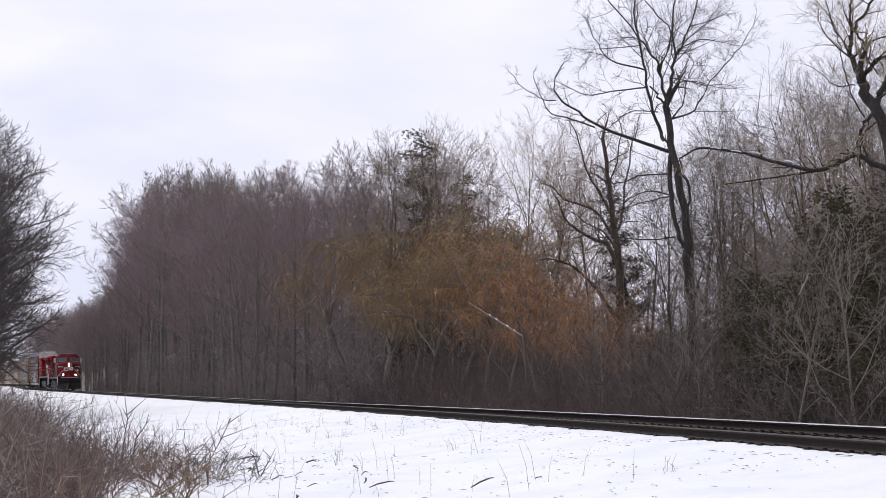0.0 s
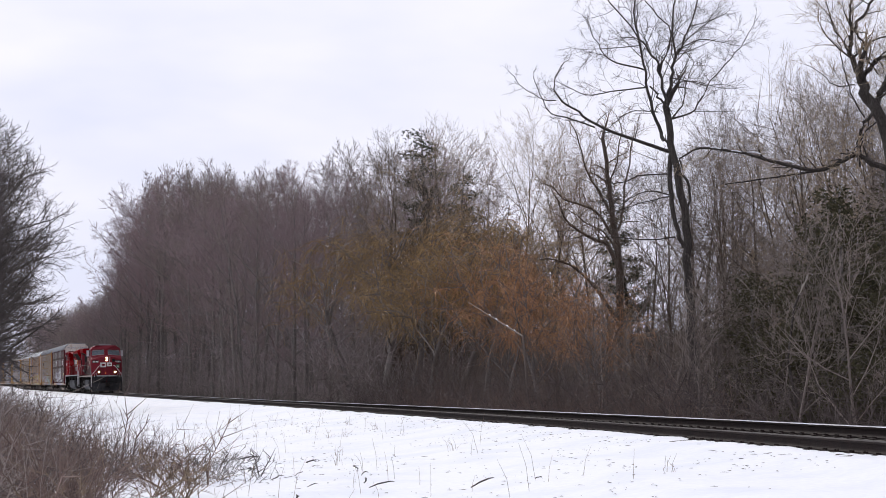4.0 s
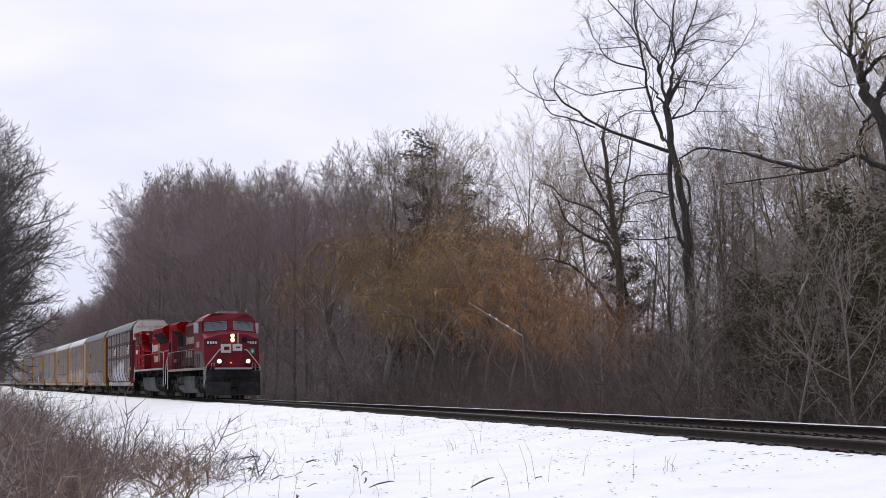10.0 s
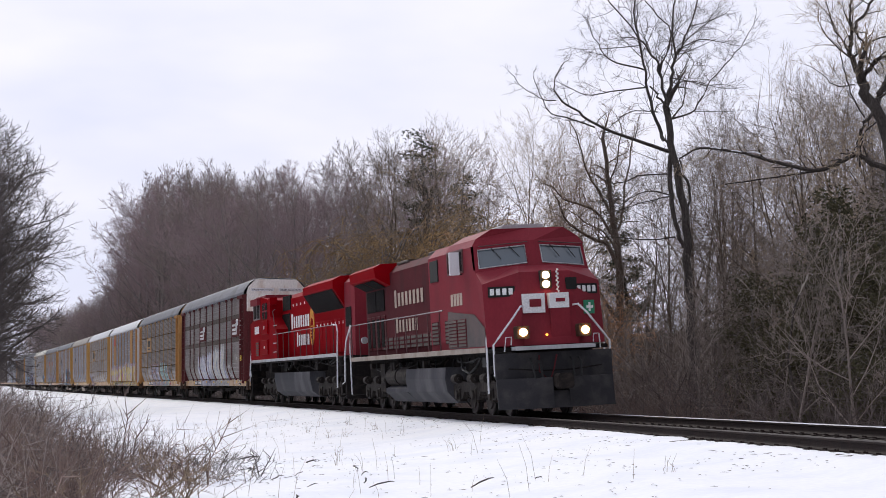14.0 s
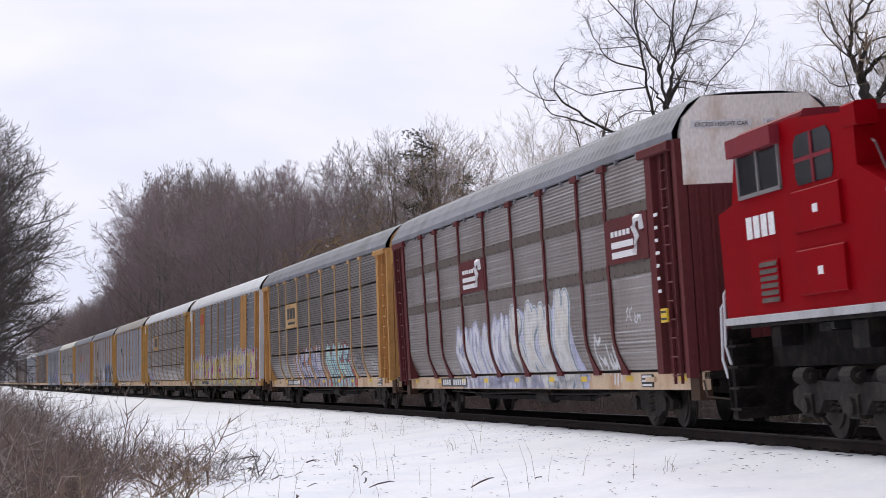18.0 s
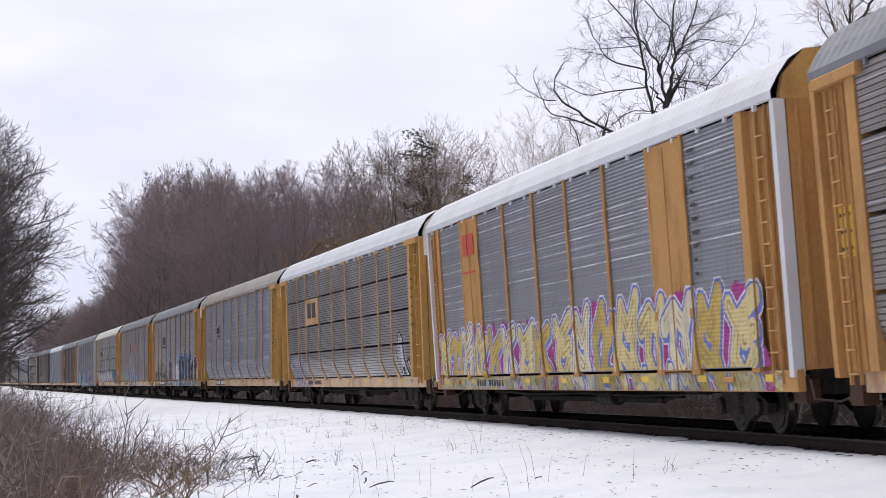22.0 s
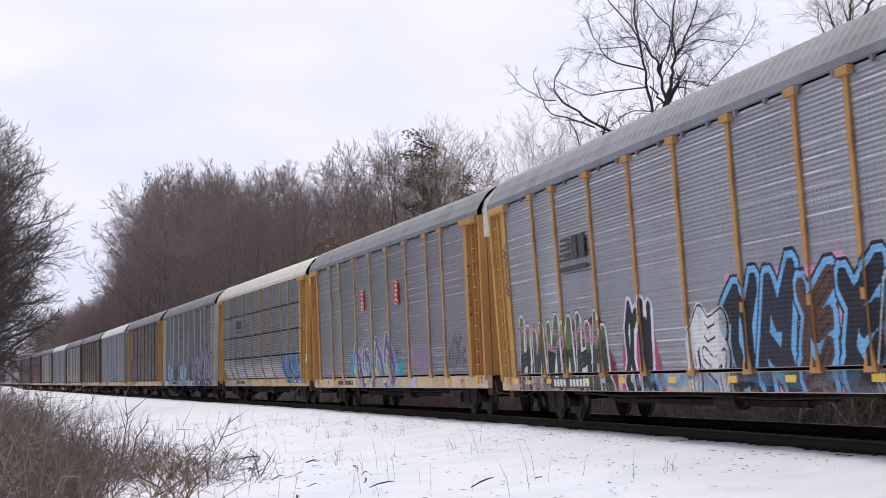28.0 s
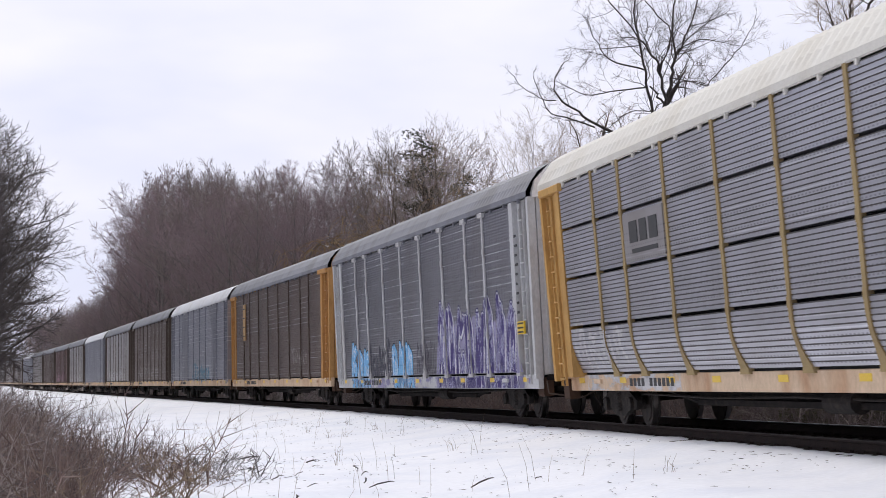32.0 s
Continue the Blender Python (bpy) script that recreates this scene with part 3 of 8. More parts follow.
def make_edge_willow():
    """The big willow whose trunk stands just beyond the clearing, with a long level limb."""
    rng = random.Random(31)
    sp = tree_spec(depth=4, n=[3, 4, 3, 3], r_min=0.0048, tip=0.0062, angle=(26, 60), ratio=(0.5, 0.8), wander=0.16, lift=[0.03, 0.03, 0.03, 0.02], kink=0.16, tips=3, **{"from": 0.15})
    t = thing("old_willow", "old dark willow with twisted limbs and pale fine twigs", "tree", m=toward_view(-53.5, 11.6, -1.5) @ Matrix.Translation((0.1, 0, 0)))
    tb = Bag()
    steer(tb, [(-0.2, 0, -2.6), (-0.3, 0, 0.3), (-0.34, 0, 3.0), (-0.34, 0, 5.0), (-0.40, 0, 7.0), (-0.6, 0, 8.3), (-1.1, 0, 9.1), (-1.16, 0, 9.5)], 0.27, 0.14, rng, sp, 0, sides=9)
    part("trunk", tb, [BARK_TALL, TWIG_PALE], t, smooth=True)
    for pts, slope, r0, r1, n, ln in (
        ([(-1.16, 9.5), (-1.45, 10.1), (-1.5, 10.5), (-1.35, 11.0), (-0.83, 11.7), (-0.5, 12.3)], 0.3, 0.13, 0.04, 13, 1.9),
        ([(-1.41, 10.9), (-1.46, 11.5), (-1.32, 12.0), (-1.4, 12.6)], -0.4, 0.06, 0.025, 10, 1.8),
        ([(-1.16, 9.5), (-0.9, 9.9), (-0.58, 10.12), (0.1, 10.25)], -0.3, 0.12, 0.05, 9, 1.6),
        ([(-1.4, 10.0), (-1.2, 10.35), (-0.57, 10.73), (0.0, 10.8)], 0.3, 0.055, 0.03, 7, 1.5),
        ([(-1.38, 10.9), (-1.05, 10.5), (-0.99, 9.96)], 0.1, 0.04, 0.04, 2, 1.0),
        ([(-0.78, 8.7), (-0.6, 9.2), (-0.3, 9.55), (0.3, 10.0)], 0.3, 0.15, 0.08, 8, 1.6),
        ([(-0.75, 8.6), (-1.1, 8.25), (-1.25, 7.8), (-1.37, 7.3)], 0.0, 0.07, 0.08, 3, 0.8),
        ([(-0.72, 8.3), (-1.1, 7.95), (-1.58, 7.25)], 0.2, 0.035, 0.025, 3, 0.8),
        ([(-0.36, 6.85), (-0.9, 7.05), (-1.37, 7.3), (-2.0, 7.02), (-2.6, 6.86), (-3.7, 7.08), (-4.6, 7.33), (-5.9, 7.48), (-6.5, 7.1)], 0.08, 0.14, 0.035, 24, 0.9),
        ([(-2.6, 6.85), (-3.3, 6.76), (-4.7, 6.6)], -0.3, 0.06, 0.025, 8, 0.8),
        ([(-1.1, 8.4), (-1.5, 9.1), (-1.68, 9.8), (-1.8, 10.6), (-2.15, 11.4)], 0.2, 0.035, 0.015, 12, 1.3),
        ([(-1.36, 9.34), (-1.9, 9.35), (-2.3, 9.75)], -0.3, 0.03, 0.014, 7, 1.2),
        ([(-1.5, 10.4), (-2.0, 11.1), (-2.3, 12.2)], 0.3, 0.04, 0.015, 10, 1.5),
    ):
        b = Bag()
        steer(b, [(x, (x - pts[0][0]) * slope, z) for x, z in pts], r0 * 0.72, r1 * 0.75, rng, sp, n, ln=ln * 0.72, up=0.05)
        part("limb", b, [BARK_TALL, TWIG_PALE], t)
    for x0, x1, z in ((-5.0, -4.7, 7.41), (-4.55, -4.15, 7.37), (-5.6, -5.3, 7.5), (-3.5, -3.2, 7.12)):
        b = Bag()
        y = (x0 + 0.36) * 0.08
        b.tube([(x0, y - 0.05, z), ((x0 + x1) / 2, y - 0.05, z), (x1, y - 0.05, z - 0.05)], [0.012, 0.025, 0.01], 6, 0, True)
        part("snow", b, SNOW, t, "scrap of snow")


make_edge_willow()


def make_bough_tree():
    """A broad tree whose boughs arch out and up against the sky."""
    rng = random.Random(45)
    sp = tree_spec(depth=4, n=[3, 4, 4, 3], r_min=0.0085, tip=0.011, angle=(28, 66), ratio=(0.45, 0.72), wander=0.24, lift=[0.05, 0.06, 0.06, 0.05], kink=0.24, tips=3, **{"from": 0.2})
    t = thing("broad_tree", "broad bare tree with arching boughs and light brown twigs", "tree", m=toward_view(-88, 13, 0.6) @ Matrix.Translation((1.5, 0, 0)))
    tb = Bag()
    steer(tb, [(0.2, 0, -0.5), (0.1, 0, 3.0), (0.03, 0, 7.7), (-0.05, 0, 9.3), (-0.25, 0, 10.8), (-0.4, 0, 12.1), (-0.6, 0, 14.3)], 0.26, 0.08, rng, sp, 8, sides=8, ln=1.6, start=0.75)
    part("trunk", tb, [BARK_WARM, TWIG_LIGHT], t, smooth=True)
    for pts, slope, r0, r1, n, ln in (
        ([(0.04, 8.35), (-0.5, 9.4), (-1.1, 9.65), (-1.85, 10.05), (-2.4, 10.5), (-2.8, 11.4)], 0.3, 0.13, 0.03, 14, 1.5),
        ([(-0.05, 9.5), (-0.8, 10.8), (-1.6, 11.3), (-2.4, 11.6), (-2.9, 12.2)], -0.3, 0.09, 0.03, 13, 1.5),
        ([(0.1, 5.6), (-0.9, 7.2), (-1.8, 8.2), (-2.5, 8.6), (-3.2, 8.8)], 0.1, 0.12, 0.03, 9, 1.3),
        ([(-0.1, 9.8), (0.2, 10.8), (0.4, 12.1), (0.7, 14.1)], 0.4, 0.08, 0.03, 13, 1.5),
        ([(-0.25, 10.8), (-0.85, 11.9), (-1.4, 12.9), (-1.8, 14.5)], -0.2, 0.08, 0.03, 14, 1.6),
        ([(-0.4, 12.0), (-0.05, 13.2), (0.2, 14.9)], -0.4, 0.05, 0.025, 9, 1.4),
        ([(0.0, 9.0), (-0.7, 10.0), (-1.4, 10.3), (-2.1, 10.8)], 0.5, 0.05, 0.02, 8, 1.2),
    ):
        b = Bag()
        steer(b, [(x, (x - pts[0][0]) * slope, z) for x, z in pts], r0, r1, rng, sp, n, ln=ln, up=0.15)
        part("limb", b, [BARK_WARM, TWIG_LIGHT], t)


make_bough_tree()


def willow_meshes(seed, h, mats, strands=900, drop=2.6):
    """A willow: arching limbs hung with long thin golden strands."""
    rng = random.Random(seed)
    tb, cb = Bag(), Bag()
    pts, dirs, rad = limb(tb, (0, 0, -0.5), (rng.gauss(0, 0.04), rng.gauss(0, 0.04), 1), h * 0.52, 0.2, rng, 0.1, 0.0, 6, 7, 0, 0.5)
    arcs = []
    for i in range(11):
        q, k = between(pts, min((0.6 + 0.4 * rng.random()) * 6, 5.99))
        d = side_dir((0, 0, 1), radians(rng.uniform(6, 48)), rng, i * 2.4 + rng.uniform(-0.4, 0.4))
        p2, d2, r2 = limb(cb, q, d, h * rng.uniform(0.26, 0.46), rad[k] * 0.4, rng, 0.16, -0.02, 6, 4, 0, 0.2)
        arcs.append((p2, d2))
        for j in range(5):
            q3, k3 = between(p2, min(rng.uniform(0.3, 1.0) * 6, 5.99))
            p4, d4, _ = limb(cb, q3, side_dir(d2[k3], radians(rng.uniform(25, 60)), rng), h * rng.uniform(0.1, 0.22), 0.03, rng, 0.18, 0.0, 4, 3, 0, 0.3)
            arcs.append((p4, d4))
    for i in range(strands):
        p, d = arcs[rng.randrange(len(arcs))]
        q, k = between(p, min(rng.uniform(0.25, 1.0) * (len(p) - 1), len(p) - 1.01))
        dd = Vector((rng.gauss(0, 0.5), rng.gauss(0, 0.5), rng.uniform(-0.1, 0.7)))
        n = 4
        ln = drop * rng.uniform(0.35, 1.1)
        line = [Vector(q)]
        for s in range(n):
            dd = (dd + Vector((rng.gauss(0, 0.15), rng.gauss(0, 0.15), -0.42))).normalized()
            line.append(line[-1] + dd * ln / n)
        cb.tube(line, [0.010, 0.009, 0.008, 0.006, 0.004], 3, 1)
    return tb.mesh("trunk", mats[0], True), cb.mesh("crown", mats)


def needle_meshes(seed, h, mats, clumps=900, width=0.22, start=0.15, droop=-0.15, size=0.32, sparse=0.0, puff=(0.3, 0.22), r0=0.17):
    """A conifer: straight trunk, whorled boughs and clumps of narrow sprays."""
    rng = random.Random(seed)
    tb, cb = Bag(), Bag()
    pts, dirs, rad = limb(tb, (0, 0, -0.5), (0, 0, 1), h, r0, rng, 0.02, 0.02, 8, 7, 0, 0.08)
    n = int(26 * (1 - sparse))
    boughs = []
    for i in range(n):
        t = start + (0.97 - start) * (i + rng.random()) / n
        q, k = between(pts, min(t * 8, 7.99))
        ln = h * width * (1.08 - t) * rng.uniform(0.6, 1.2) + 0.25
        a = i * 2.4 + rng.uniform(-0.4, 0.4)
        d = Vector((math.cos(a), math.sin(a), rng.uniform(0.0, 0.45)))
        p2, d2, _ = limb(cb, q, d, ln, 0.03 + 0.01 * ln, rng, 0.1, droop * 0.3, 4, 3, 0, 0.2)
        boughs.append((p2, ln))
    tot = sum(b[1] for b in boughs)
    for p2, ln in boughs:
        for i in range(int(clumps * ln / tot)):
            q, k = between(p2, min(rng.uniform(0.2, 1.0) * 4, 3.99))
            q = q + Vector((rng.gauss(0, puff[0]), rng.gauss(0, puff[0]), rng.gauss(0, puff[1])))
            for j in range(4):
                d = Vector((rng.gauss(0, 1), rng.gauss(0, 1), rng.gauss(0.1, 0.6))).normalized()
                cb.cone(q, q + d * size * rng.uniform(0.6, 1.3), size * 0.16)
    return tb.mesh("trunk", mats[0], True), cb.mesh("crown", mats)


def make_specials():
    rng = random.Random(9)
    wm = [willow_meshes(3 + i, 11, [BARK, (TWIG_GOLD, TWIG_ORANGE, TWIG_GOLD)[i]], 820, 1.35) for i in range(3)]
    for s, off, h, k in ((-116, 9.4, 15.5, 0), (-124, 12.5, 17.0, 2), (-134, 11.5, 16.5, 0), (-109, 9.6, 14.6, 2), (-103, 9.0, 12.5, 0), (-96, 10.2, 11.8, 1), (-119, 14.5, 16.5, 0), (-112, 15, 15.5, 2), (-105, 14, 13.8, 0), (-99, 13.5, 12.5, 2), (-93, 14, 11.5, 0),  (-90, 9.6, 9.8, 1), (-84, 9.8, 9.2, 1), (-80, 10.8, 8.2, 1), (-75, 9.6, 7.2, 1), (-113, 13, 15.5, 0)):
        stand("willow", wm[k], ground_pose(s, off, rng), "bare willow with hanging golden-orange twigs", group="willows at the wood's edge", scale=h / 11)
    pale = tree_meshes(48, 14, 0.13, tree_spec(spread=0.30, limbs=17, clear=0.28, limb_angle=(18, 62), r_min=0.0046, tip=0.0062, n=[4, 5, 5, 4], ratio=(0.42, 0.66), wander=0.2, kink=0.22, lift=[0.05, 0.06, 0.05, 0.02], dome=(8.6, 6.0, 5.2)), [BARK_WARM, TWIG_PALE])
    for s, off, h in ((-122, 20, 18.5), (-112, 19, 16.5), (-70, 16, 14), (-76, 17.5, 13), (-106, 19, 15)):
        stand("bare_tree", pale, ground_pose(s, off, rng), "bare tree with a pale tan haze of fine twigs", group="trees of the wood", scale=h / 14)
    cm = [needle_meshes(20 + i, 9, [BARK, CEDAR], 5600, 0.38, 0.02, -0.1, 0.15) for i in range(2)]
    for s, off, h, k in ((-57, 10.5, 7.8, 0), (-53, 9.6, 8.4, 1), (-50, 10.8, 8.2, 0), (-61.5, 10.4, 6.0, 1), (-47, 9.4, 7.6, 1), (-54.5, 12.5, 9, 0)):
        stand("cedar", cm[k], ground_pose(s, off, rng, lean=1), "dense dark green cedar at the wood's edge", group="cedars", scale=h / 9)
    pm = needle_meshes(33, 16, [BARK_TALL, NEEDLE], 5600, 0.19, 0.25, 0.06, 0.14, -0.35, (0.34, 0.16), 0.2)
    for s, off, h in ((-131, 16.0, 20.5), (-131, 18, 17), (-104, 21, 13), (-84, 26, 11)):
        stand("pine", pm, ground_pose(s, off, rng, lean=1), "dark green pine with thin boughs among bare trees", group="pines", scale=h / 16)
    # young trees before the cedars, one with a snapped pale limb
    sm = [tree_meshes(90 + i, 7, 0.06, tree_spec(limbs=11, spread=0.30, clear=0.2, depth=3, n=[3, 4, 5], r_min=0.006, wander=0.16, limb_angle=(25, 60), lift=[0.06, 0.05, 0.03]), [TWIG_GREY, TWIG_GREY]) for i in range(3)]
    for s, off, h, k in ((-49.5, 6.5, 6.6, 0), (-46, 6.8, 7.2, 1), (-44.5, 7.2, 6.4, 2), (-53, 7.5, 6.0, 1), (-57, 6.6, 5.6, 2), (-62, 7.2, 5.6, 0), (-67, 6.8, 5.4, 1), (-42.5, 7.8, 7.5, 0), (-51.5, 8.4, 7.2, 2)):
        stand("young_tree", sm[k], ground_pose(s, off, rng, lean=5), "slender grey bare young tree beside the track", group="young trees", scale=h / 7)
    x, y, z = ground_z(-52.0, 7.6)
    t = thing("snapped_sapling", "leaning sapling with a snapped pale bare limb", "tree", m=Matrix.Translation((x, y, z)) @ Matrix.Rotation(FACE, 4, "Z"))
    b = Bag()
    b.tube([(0.45, 0, -0.2), (0.1, 0, 1.6), (-0.15, 0, 3.0), (0.05, 0, 4.4), (0.2, 0, 4.75)], [0.05, 0.04, 0.034, 0.03, 0.028], 6)
    part("trunk", b, BARK_TALL, t)
    b = Bag()
    b.tube([(0.2, 0, 4.75), (0.3, 0, 5.0), (0.42, 0, 5.2), (0.44, 0, 5.35)], [0.032, 0.04, 0.03, 0.01], 6)
    part("snapped_limb", b, PALE_WOOD, t, "snapped pale limb")


make_specials()


def make_fallen_tree():
    """A dead trunk leaning in the brush, with scraps of snow lying along it."""
    rng = random.Random(12)
    a, knee, c = Vector(ground_z(-78, 7.4)), Vector(ground_z(-80, 7.7)), Vector(ground_z(-91, 8.2))
    knee.z, c.z = 2.9, 4.8
    t = thing("fallen_tree", "thin dead trunk leaning in the brush with scraps of snow", "tree", m=Matrix.Translation(a))
    k, d = knee - a, c - knee
    b = Bag()
    b.tube([(0, 0, -0.1), tuple(k * 0.6 + Vector((0.1, 0, 0))), tuple(k), tuple(k + d * 0.4), tuple(k + d)], [0.05, 0.045, 0.04, 0.03, 0.015], 7, 0, True)
    part("trunk", b, TWIG_WARM, t)
    for i in range(5):
        f = rng.uniform(0.0, 0.95)
        p = k + d * f + Vector((0, 0, 0.035))
        u = d.normalized() * rng.uniform(0.05, 0.3)
        b = Bag()
        b.tube([tuple(p - u), tuple(p + Vector((0, 0, 0.015))), tuple(p + u)], [0.012, rng.uniform(0.018, 0.035), 0.01], 6, 0, True)
        part("snow", b, SNOW, t, "scrap of snow")


make_fallen_tree()


def stem(b, p, h, rng, spread=0.35, twigs=6, r=0.011, droop=0.0):
    """One bent stem with side twigs."""
    d = Vector((rng.gauss(0, spread), rng.gauss(0, spread), 1)).normalized()
    pts = [Vector(p)]
    for i in range(3):
        d = (d + Vector((rng.gauss(0, 0.26), rng.gauss(0, 0.26), rng.gauss(0, 0.12) - droop))).normalized()
        pts.append(pts[-1] + d * h / 3)
    b.tube(pts, [r, r * 0.8, r * 0.55, r * 0.25], 3, 0)
    for i in range(twigs):
        q, k = between(pts, rng.uniform(0.4, 2.95))
        dd = side_dir(pts[k + 1] - pts[k], radians(rng.uniform(25, 75)), rng)
        b.cone(q, q + dd * h * rng.uniform(0.12, 0.45), r * 0.6)


def thicket(name, label, region, count, h, mats, seed, r=0.012, twigs=7, spread=0.3):
    """Undergrowth too dense to count, as one sheet of stems. region: s from, s to, off from, off to."""
    rng = random.Random(seed)
    b = Bag()
    for i in range(count):
        s = region[0] + (region[1] - region[0]) * rng.random()
        off = rng.uniform(region[2], region[3])
        dens = noise.noise((s * 0.15, off * 0.2, seed))
        if dens < -0.25:
            continue
        stem(b, ground_z(s, off), h * rng.uniform(0.45, 1.15) * (1 + 0.5 * dens), rng, spread, twigs, r)
    return tagged(new(name, b.mesh(name, mats)), label, "undergrowth", kind="stuff")


thicket("undergrowth", "dense brown bare undergrowth along the wood's edge", (-110, -34, 4.6, 9.5), 1900, 3.0, [BRUSH, BRUSH], 1, 0.014, 9, 0.34)
thicket("undergrowth", "tall grey-brown thicket inside the near wood", (-112, -36, 9, 20), 1900, 4.4, [TWIG_WARM, TWIG_WARM], 2, 0.018, 10, 0.22)
thicket("undergrowth", "tangled reddish brush beside the track", (-92, -52, 4.2, 7.5), 800, 2.2, [BRUSH_RED, BRUSH_RED], 3, 0.011, 8, 0.4)
thicket("undergrowth", "dark stems and saplings at the foot of the tall wood", (-330, -105, 6.5, 20), 1700, 6.5, [BARK, TWIG], 4, 0.035, 7, 0.14)
thicket("undergrowth", "dim tall thicket deep in the near wood", (-70, -34, 16, 42), 1100, 9.0, [TWIG_WARM, TWIG_WARM], 8, 0.03, 12, 0.16)
thicket("undergrowth", "grey backing of saplings far inside the wood", (-103, -58, 24, 50), 2300, 11.0, [TWIG_WARM, TWIG_WARM], 9, 0.032, 12, 0.16)
thicket("undergrowth", "dark tangle of saplings and vines behind the cedars", (-92, -74, 13, 26), 480, 7.5, [TWIG_WARM, TWIG_WARM], 10, 0.022, 14, 0.2)
thicket("undergrowth", "brown saplings behind the golden willows", (-150, -116, 12, 24), 700, 5.5, [TWIG_WARM, TWIG_WARM], 11, 0.026, 10, 0.18)
thicket("undergrowth", "dark tangled brush at the foot of the bank trees", (-150, -84, -19.5, -13.6), 520, 4.6, [TWIG_DARK, TWIG_DARK], 12, 0.02, 10, 0.3)
thicket("undergrowth", "dim far wood behind the first rows of trees", (-420, -152, 22, 44), 1600, 11.0, [BARK, TWIG], 6, 0.06, 9, 0.1)


# added out of view to block low sky light from the train's side
thicket("undergrowth", "dark saplings in the unseen wood over the bank", (-430, -48, -48, -25), 2600, 9.0, [BARK_TALL, TWIG_DARK], 12, 0.05, 8, 0.12)


# ---- brush, weeds and litter on the snowy bank ----
def shrub_mesh(seed, h, n, mats, r=0.008):
    rng = random.Random(seed)
    b = Bag()
    for i in range(n):
        p = (rng.gauss(0, 0.35), rng.gauss(0, 0.35), -0.1)
        stem(b, p, h * rng.uniform(0.35, 1.15), rng, 0.6, 9, r * rng.choice((0.7, 0.8, 1.0, 1.9)), 0.03)
    return b.mesh("brush", mats)


def make_bank_brush():
    rng = random.Random(14)
    sm = [shrub_mesh(50 + i, 1.75, 46, [(BRUSH, BRUSH_RED, TWIG_GREY, BRUSH)[i]] * 2) for i in range(4)]
    spots = []
    for i in range(46):
        s = rng.uniform(-60, -27)
        off = -10.4 - rng.random() ** 0.8 * 5.5 - max(0, (-46 - s)) * 0.10 - max(0, s + 34) * 0.12
        if s > -38 and off > -11.9 and rng.random() < 0.6:
            continue
        spots.append((s, off))
    for i in range(12):
        s = rng.uniform(-40, -25)
        spots.append((s, -9.9 - (s + 40) * 0.06 - rng.random() * 4.5))
    spots += [(rng.uniform(-76, -47), -12.9 - rng.random() * 1.8) for i in range(18)]
    for i in range(16):
        s = rng.uniform(-80, -50)
        t = thing("shrub", "tall dark tangled brush under the bank trees", "shrub", "shrubs on the bank", ground_pose(s, -13.4 - rng.random() * 1.6, rng, lean=4))
        t.scale = (1.4, 1.4, rng.uniform(0.9, 1.35))
        tagged(part("brush", sm[i % 4], None, t), kind="stuff")
    coarse = [shrub_mesh(58 + i, 1.9, 17, [(BRUSH_RED, WEED)[i]] * 2, 0.013) for i in range(2)]
    for i in range(26):
        s = rng.uniform(-42, -25)
        t = thing("shrub", "coarse reddish-brown bare stems of a straggly shrub", "shrub", "shrubs on the bank", ground_pose(s, -9.7 - (s + 40) * 0.06 - rng.random() * 4.0, rng, lean=6))
        t.scale = (0.8, 0.8, rng.uniform(0.6, 0.95))
        tagged(part("brush", coarse[i % 2], None, t), kind="stuff")
    for s, off in spots:
        hh = 0.62 + 0.36 * min(1.0, max(0.0, (-off - 10.0) / 3.5))
        t = thing("shrub", "bare brown tangled shrub standing in the snow", "shrub", "shrubs on the bank", ground_pose(s, off, rng, lean=4))
        t.scale = (hh, hh, hh)
        tagged(part("brush", sm[rng.randrange(4)], None, t), kind="stuff")
    low = [shrub_mesh(70 + i, 0.65, 11, [BARK_TALL] * 2, 0.007) for i in range(2)]
    for s, off in ((-36, -9.2), (-37, -9.0), (-35.4, -8.9), (-38.5, -9.4), (-40, -9.2), (-36.5, -9.7), (-34.6, -9.5), (-41.5, -9.6), (-43, -9.2), (-39.5, -9.9), (-35.2, -10.0)):
        t = thing("shrub", "low dead brush poking through the snow", "shrub", "shrubs on the bank", ground_pose(s, off, rng, lean=6))
        tagged(part("brush", low[rng.randrange(2)], None, t), kind="stuff")
    b = Bag()
    for i in range(170):
        s = rng.uniform(-80, -26)
        off = rng.uniform(-11, -3.0) if rng.random() < 0.6 else rng.uniform(-15, -8)
        tuft = rng.random() < 0.3
        for k in range(7 if tuft else 1):
            x, y, z = ground_z(s + rng.gauss(0, 0.05), off + rng.gauss(0, 0.05))
            h = rng.uniform(0.08, 0.3) if tuft else rng.uniform(0.25, 0.8)
            lean = 0.5 if tuft else 0.2
            dx, dy = rng.gauss(0, lean) * h, rng.gauss(0, lean) * h
            b.tube([(x, y, z - 0.05), (x + dx * 0.3, y + dy * 0.3, z + h * 0.5), (x + dx, y + dy, z + h * 0.95)], [0.004, 0.0032, 0.0016], 3)
    tagged(new("dry_weeds", b.mesh("dry_weeds", [WEED, WEED])), "thin dry weed stalks sticking out of the snow", "weeds", kind="stuff")
    b = Bag()
